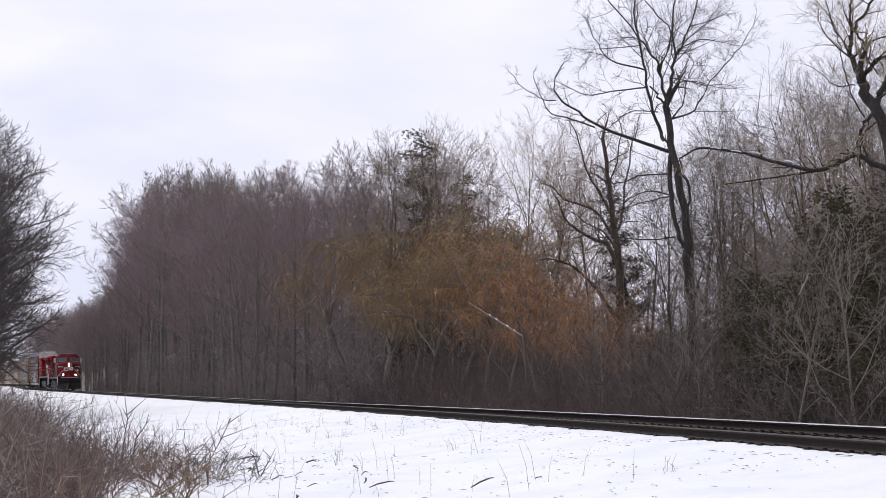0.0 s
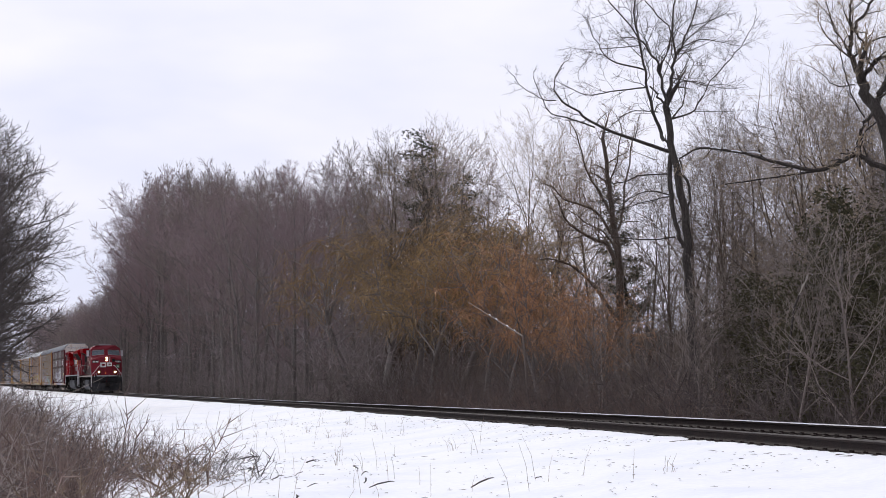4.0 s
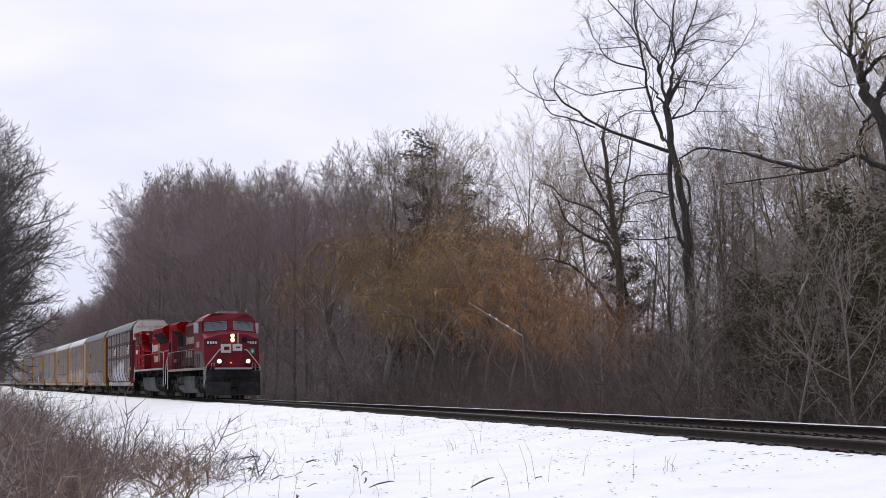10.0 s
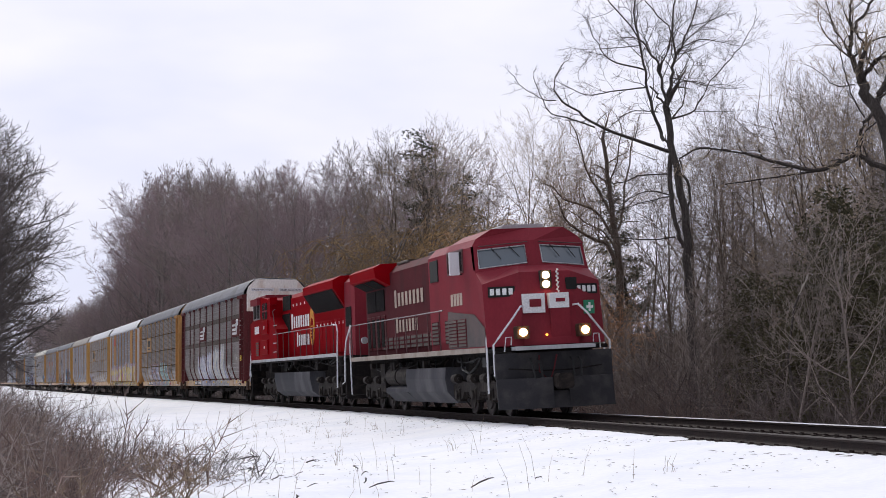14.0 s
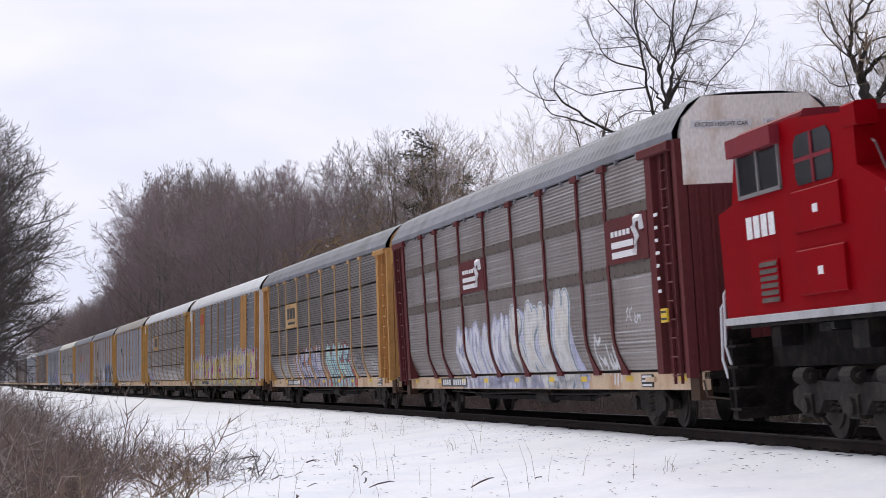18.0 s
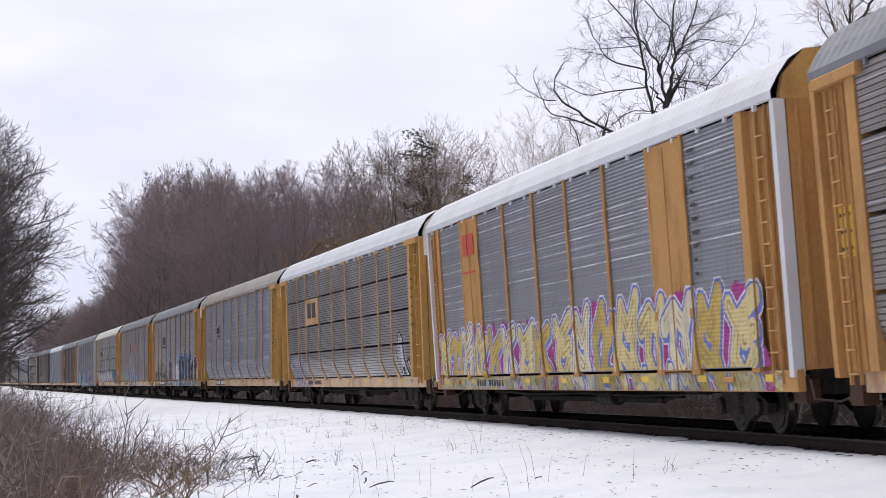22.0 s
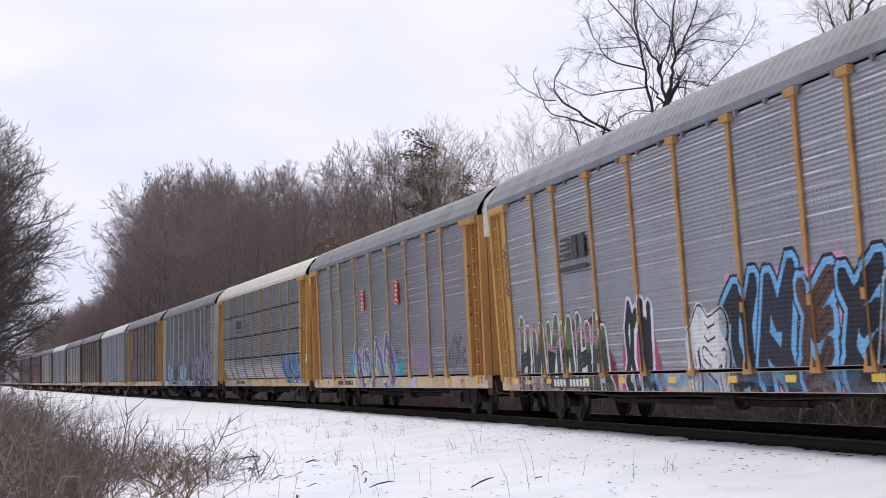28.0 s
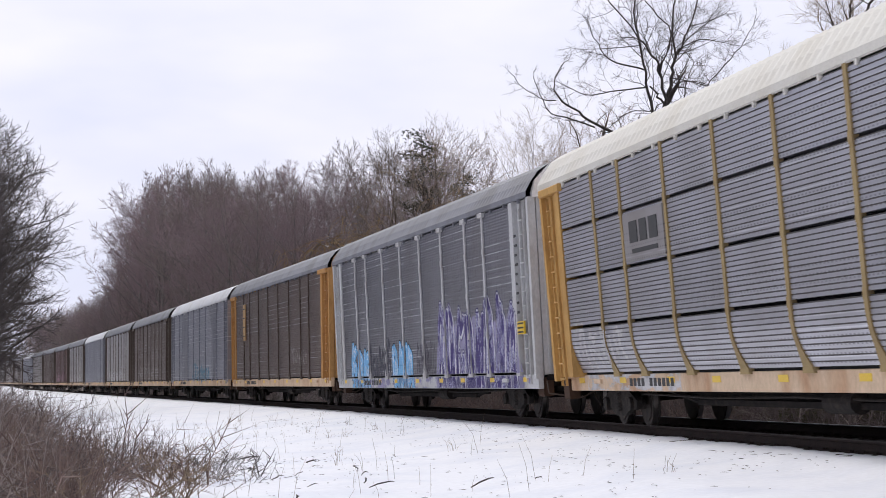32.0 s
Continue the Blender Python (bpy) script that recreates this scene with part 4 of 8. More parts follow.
    for i in range(2300):
        s = rng.uniform(-75, -24)
        off = -1.5 - rng.random() ** 1.6 * 9
        if noise.noise((s * 0.25, off * 0.6, 3)) < -0.15:
            continue
        x, y, z = ground_z(s, off)
        a, l, w = rng.gauss(0.2, 0.5), rng.uniform(0.015, 0.085) * rng.uniform(0.5, 1.2), rng.uniform(0.006, 0.02)
        c, sn = math.cos(a), math.sin(a)
        b.poly([(x - c * l, y - sn * l, z + 0.010), (x + sn * w, y - c * w, z + 0.014), (x + c * l, y + sn * l, z + 0.012), (x - sn * w, y + c * w, z + 0.02)])
    tagged(new("dead_leaves", b.mesh("dead_leaves", DEAD)), "small dead leaves and bark scattered over the snow", "leaf litter", kind="stuff")
    for i in range(30):
        s = rng.uniform(-48, -29)
        off = -7.7 + (s + 36) * 0.10 + rng.gauss(0, 0.8)
        ln, yaw = rng.uniform(0.1, 0.5) * rng.uniform(0.6, 1.1), rng.gauss(0, 34)
        x, y, z = ground_z(s, off)
        b = Bag()
        rr = rng.uniform(0.006, 0.016)
        b.tube([(-ln / 2, 0, 0.02), (-ln * 0.1, rng.uniform(-0.06, 0.06), 0.04), (ln * 0.25, rng.uniform(-0.08, 0.08), 0.05), (ln / 2, 0.05, 0.02)], [rr * 0.6, rr, rr * 0.9, rr * 0.4], 6, cap=True)
        t = new("fallen_branch", b.mesh("fallen_branch", BARK_TALL))
        t.matrix_basis = pose(x, y, z + ln * 0.1, 0, -rng.uniform(2, 24), 100 + yaw)
        tagged(t, "dark fallen branch lying half buried in snow", "branch", "fallen branches")


make_bank_brush()
# ---- the train: paints and steels ----
def slot_steel(name, color, dirt, band=0.35, pitch=0.105):
    """Weathered galvanised sheet with rows of small slots, pale lines and rust-brown dirt."""
    m = bpy.data.materials.new(name)
    m.use_nodes = True
    N, L = m.node_tree.nodes, m.node_tree.links
    bs = N["Principled BSDF"]
    bs.inputs["Roughness"].default_value, bs.inputs["Metallic"].default_value, bs.inputs["Specular IOR Level"].default_value = 0.42, 0.88, 0.0
    co = N.new("ShaderNodeTexCoord")
    info = N.new("ShaderNodeObjectInfo")
    add = N.new("ShaderNodeVectorMath")
    mul = N.new("ShaderNodeVectorMath")
    mul.operation = "SCALE"
    mul.inputs[0].default_value = (9.0, 3.0, 0.0)
    L.new(info.outputs["Random"], mul.inputs["Scale"])
    L.new(co.outputs["Object"], add.inputs[0])
    L.new(mul.outputs[0], add.inputs[1])

    def nz(scale, sx, sz, detail=3.0):
        mp = N.new("ShaderNodeMapping")
        mp.inputs["Scale"].default_value = (sx, 1, sz)
        L.new(add.outputs[0], mp.inputs[0])
        n = N.new("ShaderNodeTexNoise")
        n.inputs["Scale"].default_value, n.inputs["Detail"].default_value = scale, detail
        L.new(mp.outputs[0], n.inputs[0])
        return n.outputs["Fac"]

    def rng(src, lo, hi, a=0.0, b=1.0):
        r = N.new("ShaderNodeMapRange")
        for i, v in enumerate((lo, hi, a, b)):
            r.inputs[i + 1].default_value = v
        L.new(src, r.inputs[0])
        return r.outputs[0]

    def mixc(fac, a, b, kind="MIX"):
        x = N.new("ShaderNodeMix")
        x.data_type, x.blend_type = "RGBA", kind
        for sock, v in ((x.inputs[0], fac), (x.inputs[6], a), (x.inputs[7], b)):
            if hasattr(v, "is_linked"):
                L.new(v, sock)
            else:
                sock.default_value = v if isinstance(v, float) else (*v, 1)
        return x.outputs[2]

    # soft clouds of dirt, streaks that run down, a darker foot
    c = mixc(rng(nz(0.7, 0.6, 0.4), 0.38, 0.68, 0.0, 0.75), color, dirt)
    c = mixc(rng(nz(5.0, 3.0, 0.12), 0.55, 0.8, 0.0, 0.4), c, dirt)
    sep = N.new("ShaderNodeSeparateXYZ")
    L.new(co.outputs["Object"], sep.inputs[0])

    def wave(axis, period, lo, hi=None):
        k = N.new("ShaderNodeMath")
        k.operation = "MULTIPLY"
        k.inputs[1].default_value = 2 * math.pi / period
        L.new(sep.outputs[axis], k.inputs[0])
        s = N.new("ShaderNodeMath")
        s.operation = "SINE"
        L.new(k.outputs[0], s.inputs[0])
        return rng(s.outputs[0], lo, hi or lo + 0.25)

    def times(a, b):
        k = N.new("ShaderNodeMath")
        k.operation = "MULTIPLY"
        L.new(a, k.inputs[0])
        L.new(b, k.inputs[1])
        return k.outputs[0]

    # pale lines along some of the rows, long and thin
    rows = times(wave(2, pitch * 1.9, 0.86, 0.98), rng(nz(1.0, 0.10, 2.6, 1.0), 0.46, 0.56))
    rows = times(rows, rng(nz(1.1, 0.9, 0.6), 0.36, 0.56, 0.1, 1.0))
    c = mixc(times(rows, rng(nz(9.0, 1.0, 1.0), 0.2, 0.7, band, min(1.0, band * 1.5))), c, (0.66, 0.66, 0.69))
    # rows of slots
    both = times(wave(0, pitch * 1.4, -0.1), wave(2, pitch * 1.2, 0.66))
    # plain belts without slots run along the sheets
    both = times(both, wave(2, 1.03, -0.62, -0.45))
    c = mixc(times(both, rng(nz(0.8, 0.5, 0.9), 0.35, 0.6, 0.22, 0.46)), c, (0.03, 0.028, 0.027))
    c = mixc(1.0, c, rng(info.outputs["Random"], 0, 1, 0.9, 1.1), "MULTIPLY")
    L.new(c, bs.inputs["Base Color"])
    return m


def paint(name, color, dirt=(0.10, 0.075, 0.06), rough=0.5, amount=0.66, scale=1.6, grain=0.12, spec=0.02):
    return mat(name, color, rough, spots=dirt, spot_scale=scale, spot_lo=0.5, spot_hi=amount + 0.2, grain=grain, spec=spec, grain_scale=22, stretch=(1, 1, 0.45), bump=0.08, bump_scale=15)


PANEL = {
    "brown": slot_steel("slotted_steel_brown", (0.385, 0.352, 0.338), (0.245, 0.208, 0.19), 0.5),
    "umber": slot_steel("slotted_steel_umber", (0.305, 0.275, 0.262), (0.195, 0.163, 0.147), 0.35),
    "grey": slot_steel("slotted_steel_grey", (0.325, 0.33, 0.372), (0.262, 0.264, 0.292), 0.65),
    "silver": slot_steel("slotted_steel_silver", (0.50, 0.50, 0.55), (0.385, 0.375, 0.395), 0.5),
    "ash": slot_steel("slotted_steel_ash", (0.262, 0.263, 0.295), (0.214, 0.213, 0.234), 0.5),
    "dark": slot_steel("slotted_steel_dark", (0.46, 0.442, 0.448), (0.32, 0.286, 0.268), 0.4),
    "blue": slot_steel("slotted_steel_bluish", (0.345, 0.363, 0.435), (0.23, 0.232, 0.268), 0.5),
    "streaked": slot_steel("slotted_steel_streaked", (0.255, 0.258, 0.288), (0.20, 0.20, 0.218), 0.95),
    "slate": slot_steel("slotted_steel_slate", (0.175, 0.175, 0.20), (0.125, 0.12, 0.13), 0.45),
    "rust": slot_steel("slotted_steel_rusty", (0.165, 0.122, 0.106), (0.100, 0.066, 0.055), 0.4),
    "red": slot_steel("slotted_steel_red", (0.165, 0.078, 0.073), (0.095, 0.048, 0.044), 0.4),
}
GOLD = paint("paint_gold", (0.47, 0.258, 0.10), (0.27, 0.135, 0.06))
YELLOW = paint("paint_yellow", (0.52, 0.312, 0.112), (0.32, 0.175, 0.072))
WHITE_GABLE = paint("gable_white", (0.82, 0.81, 0.79), (0.70, 0.64, 0.56))
TAN = paint("paint_tan", (0.50, 0.328, 0.170), (0.235, 0.13, 0.065))
RUST_BOX = paint("step_rust", (0.07, 0.042, 0.030), (0.04, 0.028, 0.024))
DULL_RIB = paint("rib_dull_olive", (0.34, 0.255, 0.13), (0.22, 0.15, 0.085))
DUSTY = paint("rib_dust_brown", (0.115, 0.09, 0.075), (0.08, 0.064, 0.055))
OXIDE = paint("paint_oxide_red", (0.121, 0.034, 0.036), (0.081, 0.036, 0.031))
WHITE_PAINT = paint("paint_white_worn", (0.50, 0.50, 0.50), (0.30, 0.26, 0.23))
BEIGE = paint("paint_beige", (0.84, 0.81, 0.75), (0.55, 0.40, 0.28), amount=0.6, scale=2.0)
ROOF_GREY = mat("roof_galvanised", (0.195, 0.20, 0.225), 0.65, spots=(0.155, 0.155, 0.17), spot_scale=0.9, grain=0.06, grain_scale=14, bump=0.1, rnd=0.08, spec=0.15)
SILL = paint("sill_paint_rusted", (0.62, 0.47, 0.33), (0.45, 0.275, 0.165), scale=1.1, amount=0.5)
ROOF_WHITE = mat("roof_white", (0.62, 0.63, 0.655), 0.65, spec=0.15, spots=(0.57, 0.57, 0.58), spot_scale=0.8, grain=0.03, bump=0.03)
ROOF_TAN = mat("roof_dusty", (0.34, 0.315, 0.29), 0.7, spec=0.15, spots=(0.29, 0.265, 0.24), spot_scale=0.8, grain=0.1, bump=0.05)
ROOF_CREAM = mat("roof_cream", (0.62, 0.60, 0.54), 0.65, spec=0.15, spots=(0.57, 0.54, 0.47), spot_scale=0.8, grain=0.1, bump=0.05)
UNDER = mat("underframe_black", (0.014, 0.012, 0.012), 0.9, spots=(0.028, 0.023, 0.02), spot_scale=4, grain=0.3, bump=0.2, spec=0.1)
TRUCK = mat("truck_grime", (0.020, 0.017, 0.016), 0.85, spots=(0.038, 0.031, 0.027), spot_scale=6, grain=0.3, bump=0.2, spec=0.15)
WHEEL = mat("wheel_steel", (0.040, 0.031, 0.027), 0.7, spots=(0.022, 0.019, 0.018), spot_scale=5, grain=0.2, bump=0.1, spec=0.2)
TREAD = mat("wheel_tread", (0.55, 0.54, 0.53), 0.3, metal=1.0, grain=0.1, bump=0.02)
REFLECT = mat("reflector_yellow", (0.75, 0.50, 0.04), 0.4, grain=0.08, bump=0)
DECAL_WHITE = mat("stencil_white", (0.72, 0.72, 0.72), 0.6, grain=0.2, grain_scale=30, bump=0)
DECAL_BLACK = mat("stencil_black", (0.025, 0.025, 0.027), 0.6, grain=0.2, bump=0)
DECAL_RED = mat("stencil_red", (0.50, 0.045, 0.03), 0.6, grain=0.2, bump=0)
# shade in the grooves of the tiered sheets, put into a darker colour
SLOT_SHADE = mat("slot_shade", (0.175, 0.163, 0.158), 0.9, grain=0.3, bump=0, spec=0.1)
BAND = paint("band_dirt_brown", (0.135, 0.112, 0.10), (0.10, 0.082, 0.072))
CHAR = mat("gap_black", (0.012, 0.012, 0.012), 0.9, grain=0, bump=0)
SPRAY = {}


def spray(rgb):
    if rgb not in SPRAY:
        SPRAY[rgb] = mat("spray_paint", rgb, 0.6, spec=0.08, spots=tuple(c * 0.75 + 0.008 for c in rgb), spot_scale=3, grain=0.14, grain_scale=25, bump=0)
    return SPRAY[rgb]


# ---- tri-level auto carriers ----
def box_part(name, dims, material, parent, bev=0.02, label=""):
    b = Bag()
    b.box(*dims, 0, bev)
    return part(name, b, material, parent, label)



RIBS = (-9.05, -7.1, -4.25, -1.4, 1.4, 4.25, 7.1, 9.05)
END = 11.75
TIERS = (1.08, 2.07, 3.09, 4.13, 5.10)
RECESS = 0.008
GROOVE = 0.078
SEAM = 0.0035
RIB = 0.03


def wall_y(z, tuck):
    """The side's distance from the middle: it draws in towards the sill on some cars."""
    if not tuck or z > 1.85:
        return 1.52
    t = min(1.0, (1.85 - z) / 0.75)
    return 1.52 - tuck * t * t * (1.5 - 0.5 * t)


PANELS = {}


def panel_mesh(w, z0, z1, tuck, material, key, grooved=False):
    k = (round(w, 2), z0, z1, tuck, key, grooved)
    if k not in PANELS:
        b = Bag()
        n = max(6, int((z1 - z0) / 0.036) // 2 * 2)
        rows = []
        for i in range(n + 1):
            z = z0 + (z1 - z0) * i / n
            ridge = 0.0 if i in (0, n) else (0.007 if i % 2 else -0.002)
            rows.append((-(wall_y(z, tuck) + ridge - RECESS), z))
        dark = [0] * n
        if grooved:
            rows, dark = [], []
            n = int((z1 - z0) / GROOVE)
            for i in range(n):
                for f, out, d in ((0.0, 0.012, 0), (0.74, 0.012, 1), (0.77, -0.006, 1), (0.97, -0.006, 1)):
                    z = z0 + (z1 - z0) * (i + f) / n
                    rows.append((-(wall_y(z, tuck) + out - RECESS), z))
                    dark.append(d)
            rows.append((-(wall_y(z1, tuck) + 0.012 - RECESS), z1))
        # the sheet, with narrow upright seams pressed into it
        cols = [(-w / 2, 0.0)]
        seams = 0 if grooved else max(1, int(w / 0.24))
        for i in range(seams):
            x = -w / 2 + w * (i + 0.5) / seams
            cols += [(x - 0.0045, 0.0), (x - 0.0035, SEAM), (x + 0.0035, SEAM), (x + 0.0045, 0.0)]
        cols.append((w / 2, 0.0))
        m, base = len(cols), len(b.v)
        for y, z in rows:
            b.v += [(x, y - out, z) for x, out in cols]
        for i, d in zip(range(len(rows) - 1), dark):
            for j in range(m - 1):
                q = base + i * m + j
                b.f.append((q, q + 1, q + m + 1, q + m))
                b.m.append(d)
        for x in (-w / 2, w / 2):
            for (ya, za), (yb, zb) in zip(rows, rows[1:]):
                b.quad((x, ya, za), (x, yb, zb), (x, -1.25, zb), (x, -1.25, za))
        b.quad((-w / 2, rows[0][0], z0), (-w / 2, -1.25, z0), (w / 2, -1.25, z0), (w / 2, rows[0][0], z0))
        b.quad((-w / 2, rows[-1][0], z1), (w / 2, rows[-1][0], z1), (w / 2, -1.25, z1), (-w / 2, -1.25, z1))
        PANELS[k] = b.mesh("panel", [material, SLOT_SHADE] if grooved else material)
    return PANELS[k]


def rib_mesh(tuck, material, key, w=0.13, head=True):
    k = ("rib", tuck, key, w, head)
    if k not in PANELS:
        b = Bag()
        zs = [1.02, 1.12, 1.25, 1.4, 1.6, 1.85, 2.07, 3.0, 4.0, 5.0, 5.12]
        for i in range(len(zs) - 1):
            za, zb = zs[i], zs[i + 1]
            ya, yb = -(wall_y(za, tuck) + RIB), -(wall_y(zb, tuck) + RIB)
            fa, fb = (w / 2 + max(0, 1.5 - za) ** 1.5 * 0.5, w / 2 + max(0, 1.5 - zb) ** 1.5 * 0.5)
            b.quad((-fa, ya, za), (fa, ya, za), (fb, yb, zb), (-fb, yb, zb))
            b.quad((fa, ya, za), (fa, ya + 0.1, za), (fb, yb + 0.1, zb), (fb, yb, zb))
            b.quad((-fa, ya, za), (-fb, yb, zb), (-fb, yb + 0.1, zb), (-fa, ya + 0.1, za))
        if head:
            b.box(-0.22, 0.22, -1.595, -1.48, 4.98, 5.10, bev=0.01)
        for z in (4.13, 3.09, 2.07):
            b.box(-w / 2 - 0.012, w / 2 + 0.012, -1.52 - RIB - 0.008, -1.53, z - 0.08, z + 0.08)
        PANELS[k] = b.mesh("rib", material)
    return PANELS[k]


def band_mesh(w, z, material):
    k = ("band", round(w, 2), z, material.name)
    if k not in PANELS:
        b = Bag()
        y = -1.52 - 0.007
        b.box(-w / 2, w / 2, y - 0.004, y + 0.02, z - 0.12, z + 0.12, 0)
        n = max(2, int(w / 0.55))
        for i in range(n):
            x = -w / 2 + w * (i + 0.5) / n
            for dz in (-0.085, 0.085):
                b.box(x - 0.014, x + 0.014, y - 0.012, y - 0.004, z + dz - 0.014, z + dz + 0.014, 1)
        PANELS[k] = b.mesh("band", [material, UNDER])
    return PANELS[k]


def ladder_mesh(material, key):
    k = ("ladder", key)
    if k not in PANELS:
        b = Bag()
        for x in (-0.19, 0.19):
            b.box(x - 0.02, x + 0.02, -1.60, -1.55, 0.85, 4.9)
        for i in range(12):
            b.tube([(-0.19, -1.61, 1.0 + i * 0.33), (0.19, -1.61, 1.0 + i * 0.33)], [0.016, 0.016], 5)
        PANELS[k] = b.mesh("ladder", material)
    return PANELS[k]


ROOF_PROF = [(-1.52, 5.10), (-1.56, 5.12), (-1.56, 5.24), (-1.42, 5.47), (-1.24, 5.70), (-1.0, 5.84), (-0.5, 5.89), (0, 5.90)]


def roof_mesh(material, key, ridge=0.022, pitch=0.17):
    k = ("roof", key, ridge)
    if k not in PANELS:
        prof = ROOF_PROF + [(-y, z) for y, z in reversed(ROOF_PROF[:-1])]
        b = Bag()
        n = int(26.9 / pitch) // 2 * 2
        for i in range(n + 1):
            x = -13.45 + 26.9 * i / n
            lift = ridge if i % 2 else 0.0
            for j, (y, z) in enumerate(prof):
                side = 0 if j in (0, 1, 2, len(prof) - 1, len(prof) - 2, len(prof) - 3) else 1
                b.v.append((x, y * (1 + 0.3 * lift * side), z + lift * side))
        m = len(prof)
        for i in range(n):
            for j in range(m - 1):
                a = i * m + j
                b.f.append((a, a + m, a + m + 1, a + 1))
                b.m.append(0)
        for i in range(20):
            x = -12.6 + i * 1.33
            b.box(x - 0.04, x + 0.04, -1.565, -1.5, 5.02, 5.11)
        PANELS[k] = b.mesh("roof", material)
    return PANELS[k]


WHEELS = []


def truck_parts(car, x, r=0.46, base=0.89):
    """A two-axle freight truck: side frames, bolster, springs and wheels."""
    key = "freight_truck"
    if key not in PANELS:
        b = Bag()
        b.prism_y([(-1.25, 0.52), (-1.2, 0.36), (-0.95, 0.34), (-0.7, 0.36), (-0.35, 0.22), (0.35, 0.22), (0.7, 0.36), (0.95, 0.34), (1.2, 0.36), (1.25, 0.52), (0.95, 0.64), (0.5, 0.80), (-0.5, 0.80), (-0.95, 0.64)], -1.10, -0.98)
        for s in (-1, 1):
            b.disc_y(s * base, 0.46, -1.17, -0.98, 0.14, 10)
        frame_m = b.mesh("side_frame", TRUCK)
        b = Bag()
        b.tube([(0.14 * math.cos(a * 0.7), -1.06 + 0.07 * math.sin(a * 0.7), 0.28 + a * 0.0085) for a in range(48)], [0.03] * 48, 5, 0, True)
        spring_m = b.mesh("spring", TRUCK)
        b = Bag()
        b.disc_y(0, 0, -0.80, -0.69, r, 28, 1)
        b.disc_y(0, 0, -0.69, -0.66, r + 0.03, 28, 1)
        b.disc_y(0, 0, -0.795, -0.700, r + 0.002, 28, 0)
        b.disc_y(0, 0, -0.806, -0.78, r - 0.012, 28, 1)
        b.disc_y(0, 0, -0.83, -0.80, r * 0.80, 24, 1)
        b.disc_y(0, 0, -0.88, -0.83, 0.12, 12, 1)
        wheel_m = b.mesh("wheel", [TREAD, WHEEL])
        b = Bag()
        b.box(-0.2, 0.2, -1.0, 1.0, 0.45, 0.72, bev=0.03)
        bol_m = b.mesh("bolster", TRUCK)
        PANELS[key] = (frame_m, spring_m, wheel_m, bol_m)
    fm, sm, wm, bm = PANELS[key]
    tr = part("truck", bm, TRUCK, car, at=pose(x, 0, 0))
    flip = pose(0, 0, 0, 0, 0, 180)
    part("side_frame", fm, TRUCK, tr)
    part("side_frame", fm, TRUCK, tr, at=flip)
    part("spring", sm, TRUCK, tr)
    for sx in (-base, base):
        for turn in (Matrix(), flip):
            w = part("wheel", wm, TREAD, tr, at=pose(sx, 0, r) @ turn)
            WHEELS.append((w, pose(sx, 0, r), turn, r, car))
    return tr


GLYPHS = [
    [[(0.1, 0), (0.05, 0.6), (0.2, 0.9), (0.4, 1.05), (0.5, 0.7), (0.52, 0.25)], [(0.52, 0.6), (0.75, 0.95), (0.92, 0.6), (0.85, -0.05)]],
    [[(0.9, 0.9), (0.55, 0.75), (0.35, 1.0), (0.12, 0.6), (0.2, 0.0)], [(0.45, 0.45), (0.7, 0.25), (0.95, 0.4), (0.9, 0.0)]],
    [[(0.15, 1.0), (0.3, 0.6), (0.1, 0.2), (0.45, -0.02), (0.6, 0.35), (0.55, 0.9)], [(0.6, 0.5), (0.9, 0.75), (0.95, 0.1)]],
    [[(0.12, 0), (0.2, 1.05)], [(0.45, -0.05), (0.5, 0.8)], [(0.82, 0.05), (0.85, 1.0)], [(0.16, 0.5), (0.5, 0.35), (0.84, 0.6)]],
    [[(0.05, 0.1), (0.3, 0.35), (0.15, 0.75), (0.4, 1.05), (0.65, 0.8), (0.55, 0.4), (0.9, 0.0)], [(0.65, 0.8), (0.95, 0.95)]],
    [[(0.1, 0.95), (0.2, 0.2), (0.5, 0.0), (0.62, 0.5)], [(0.4, 1.0), (0.7, 0.85), (0.9, 0.3), (0.75, -0.05)]],
]
BLOCKS = [
    [[(0.0, 0.1), (0.2, 1.0), (0.55, 0.62), (0.95, 1.12)], [(0.9, 1.0), (0.8, 0.3), (1.1, -0.05)], [(0.15, 0.4), (0.6, 0.2)]],
    [[(1.05, 1.05), (0.35, 0.7), (0.05, 0.95)], [(0.35, 0.7), (0.2, 0.25), (0.6, -0.05), (1.0, 0.3)], [(0.6, 0.5), (1.0, 0.62)]],
    [[(0.0, 1.1), (0.25, 0.45), (0.65, 0.72), (0.75, 0.1)], [(0.25, 0.45), (0.05, 0.0)], [(0.65, 0.72), (1.1, 0.95)]],
    [[(0.2, -0.05), (0.0, 0.6), (0.45, 1.05), (0.6, 0.5), (1.05, 0.85)], [(0.6, 0.5), (0.45, 0.1), (1.0, 0.05)]],
    [[(-0.05, 0.75), (0.4, 1.0), (0.85, 0.7), (1.1, 1.1)], [(0.4, 1.0), (0.3, 0.4), (0.65, 0.0)], [(0.85, 0.7), (0.95, 0.1)]],
    [[(0.05, 0.0), (0.2, 0.55), (0.0, 1.0)], [(0.2, 0.55), (0.6, 0.85), (0.7, 0.3), (1.1, 0.1)], [(0.6, 0.85), (1.0, 1.05)]],
]
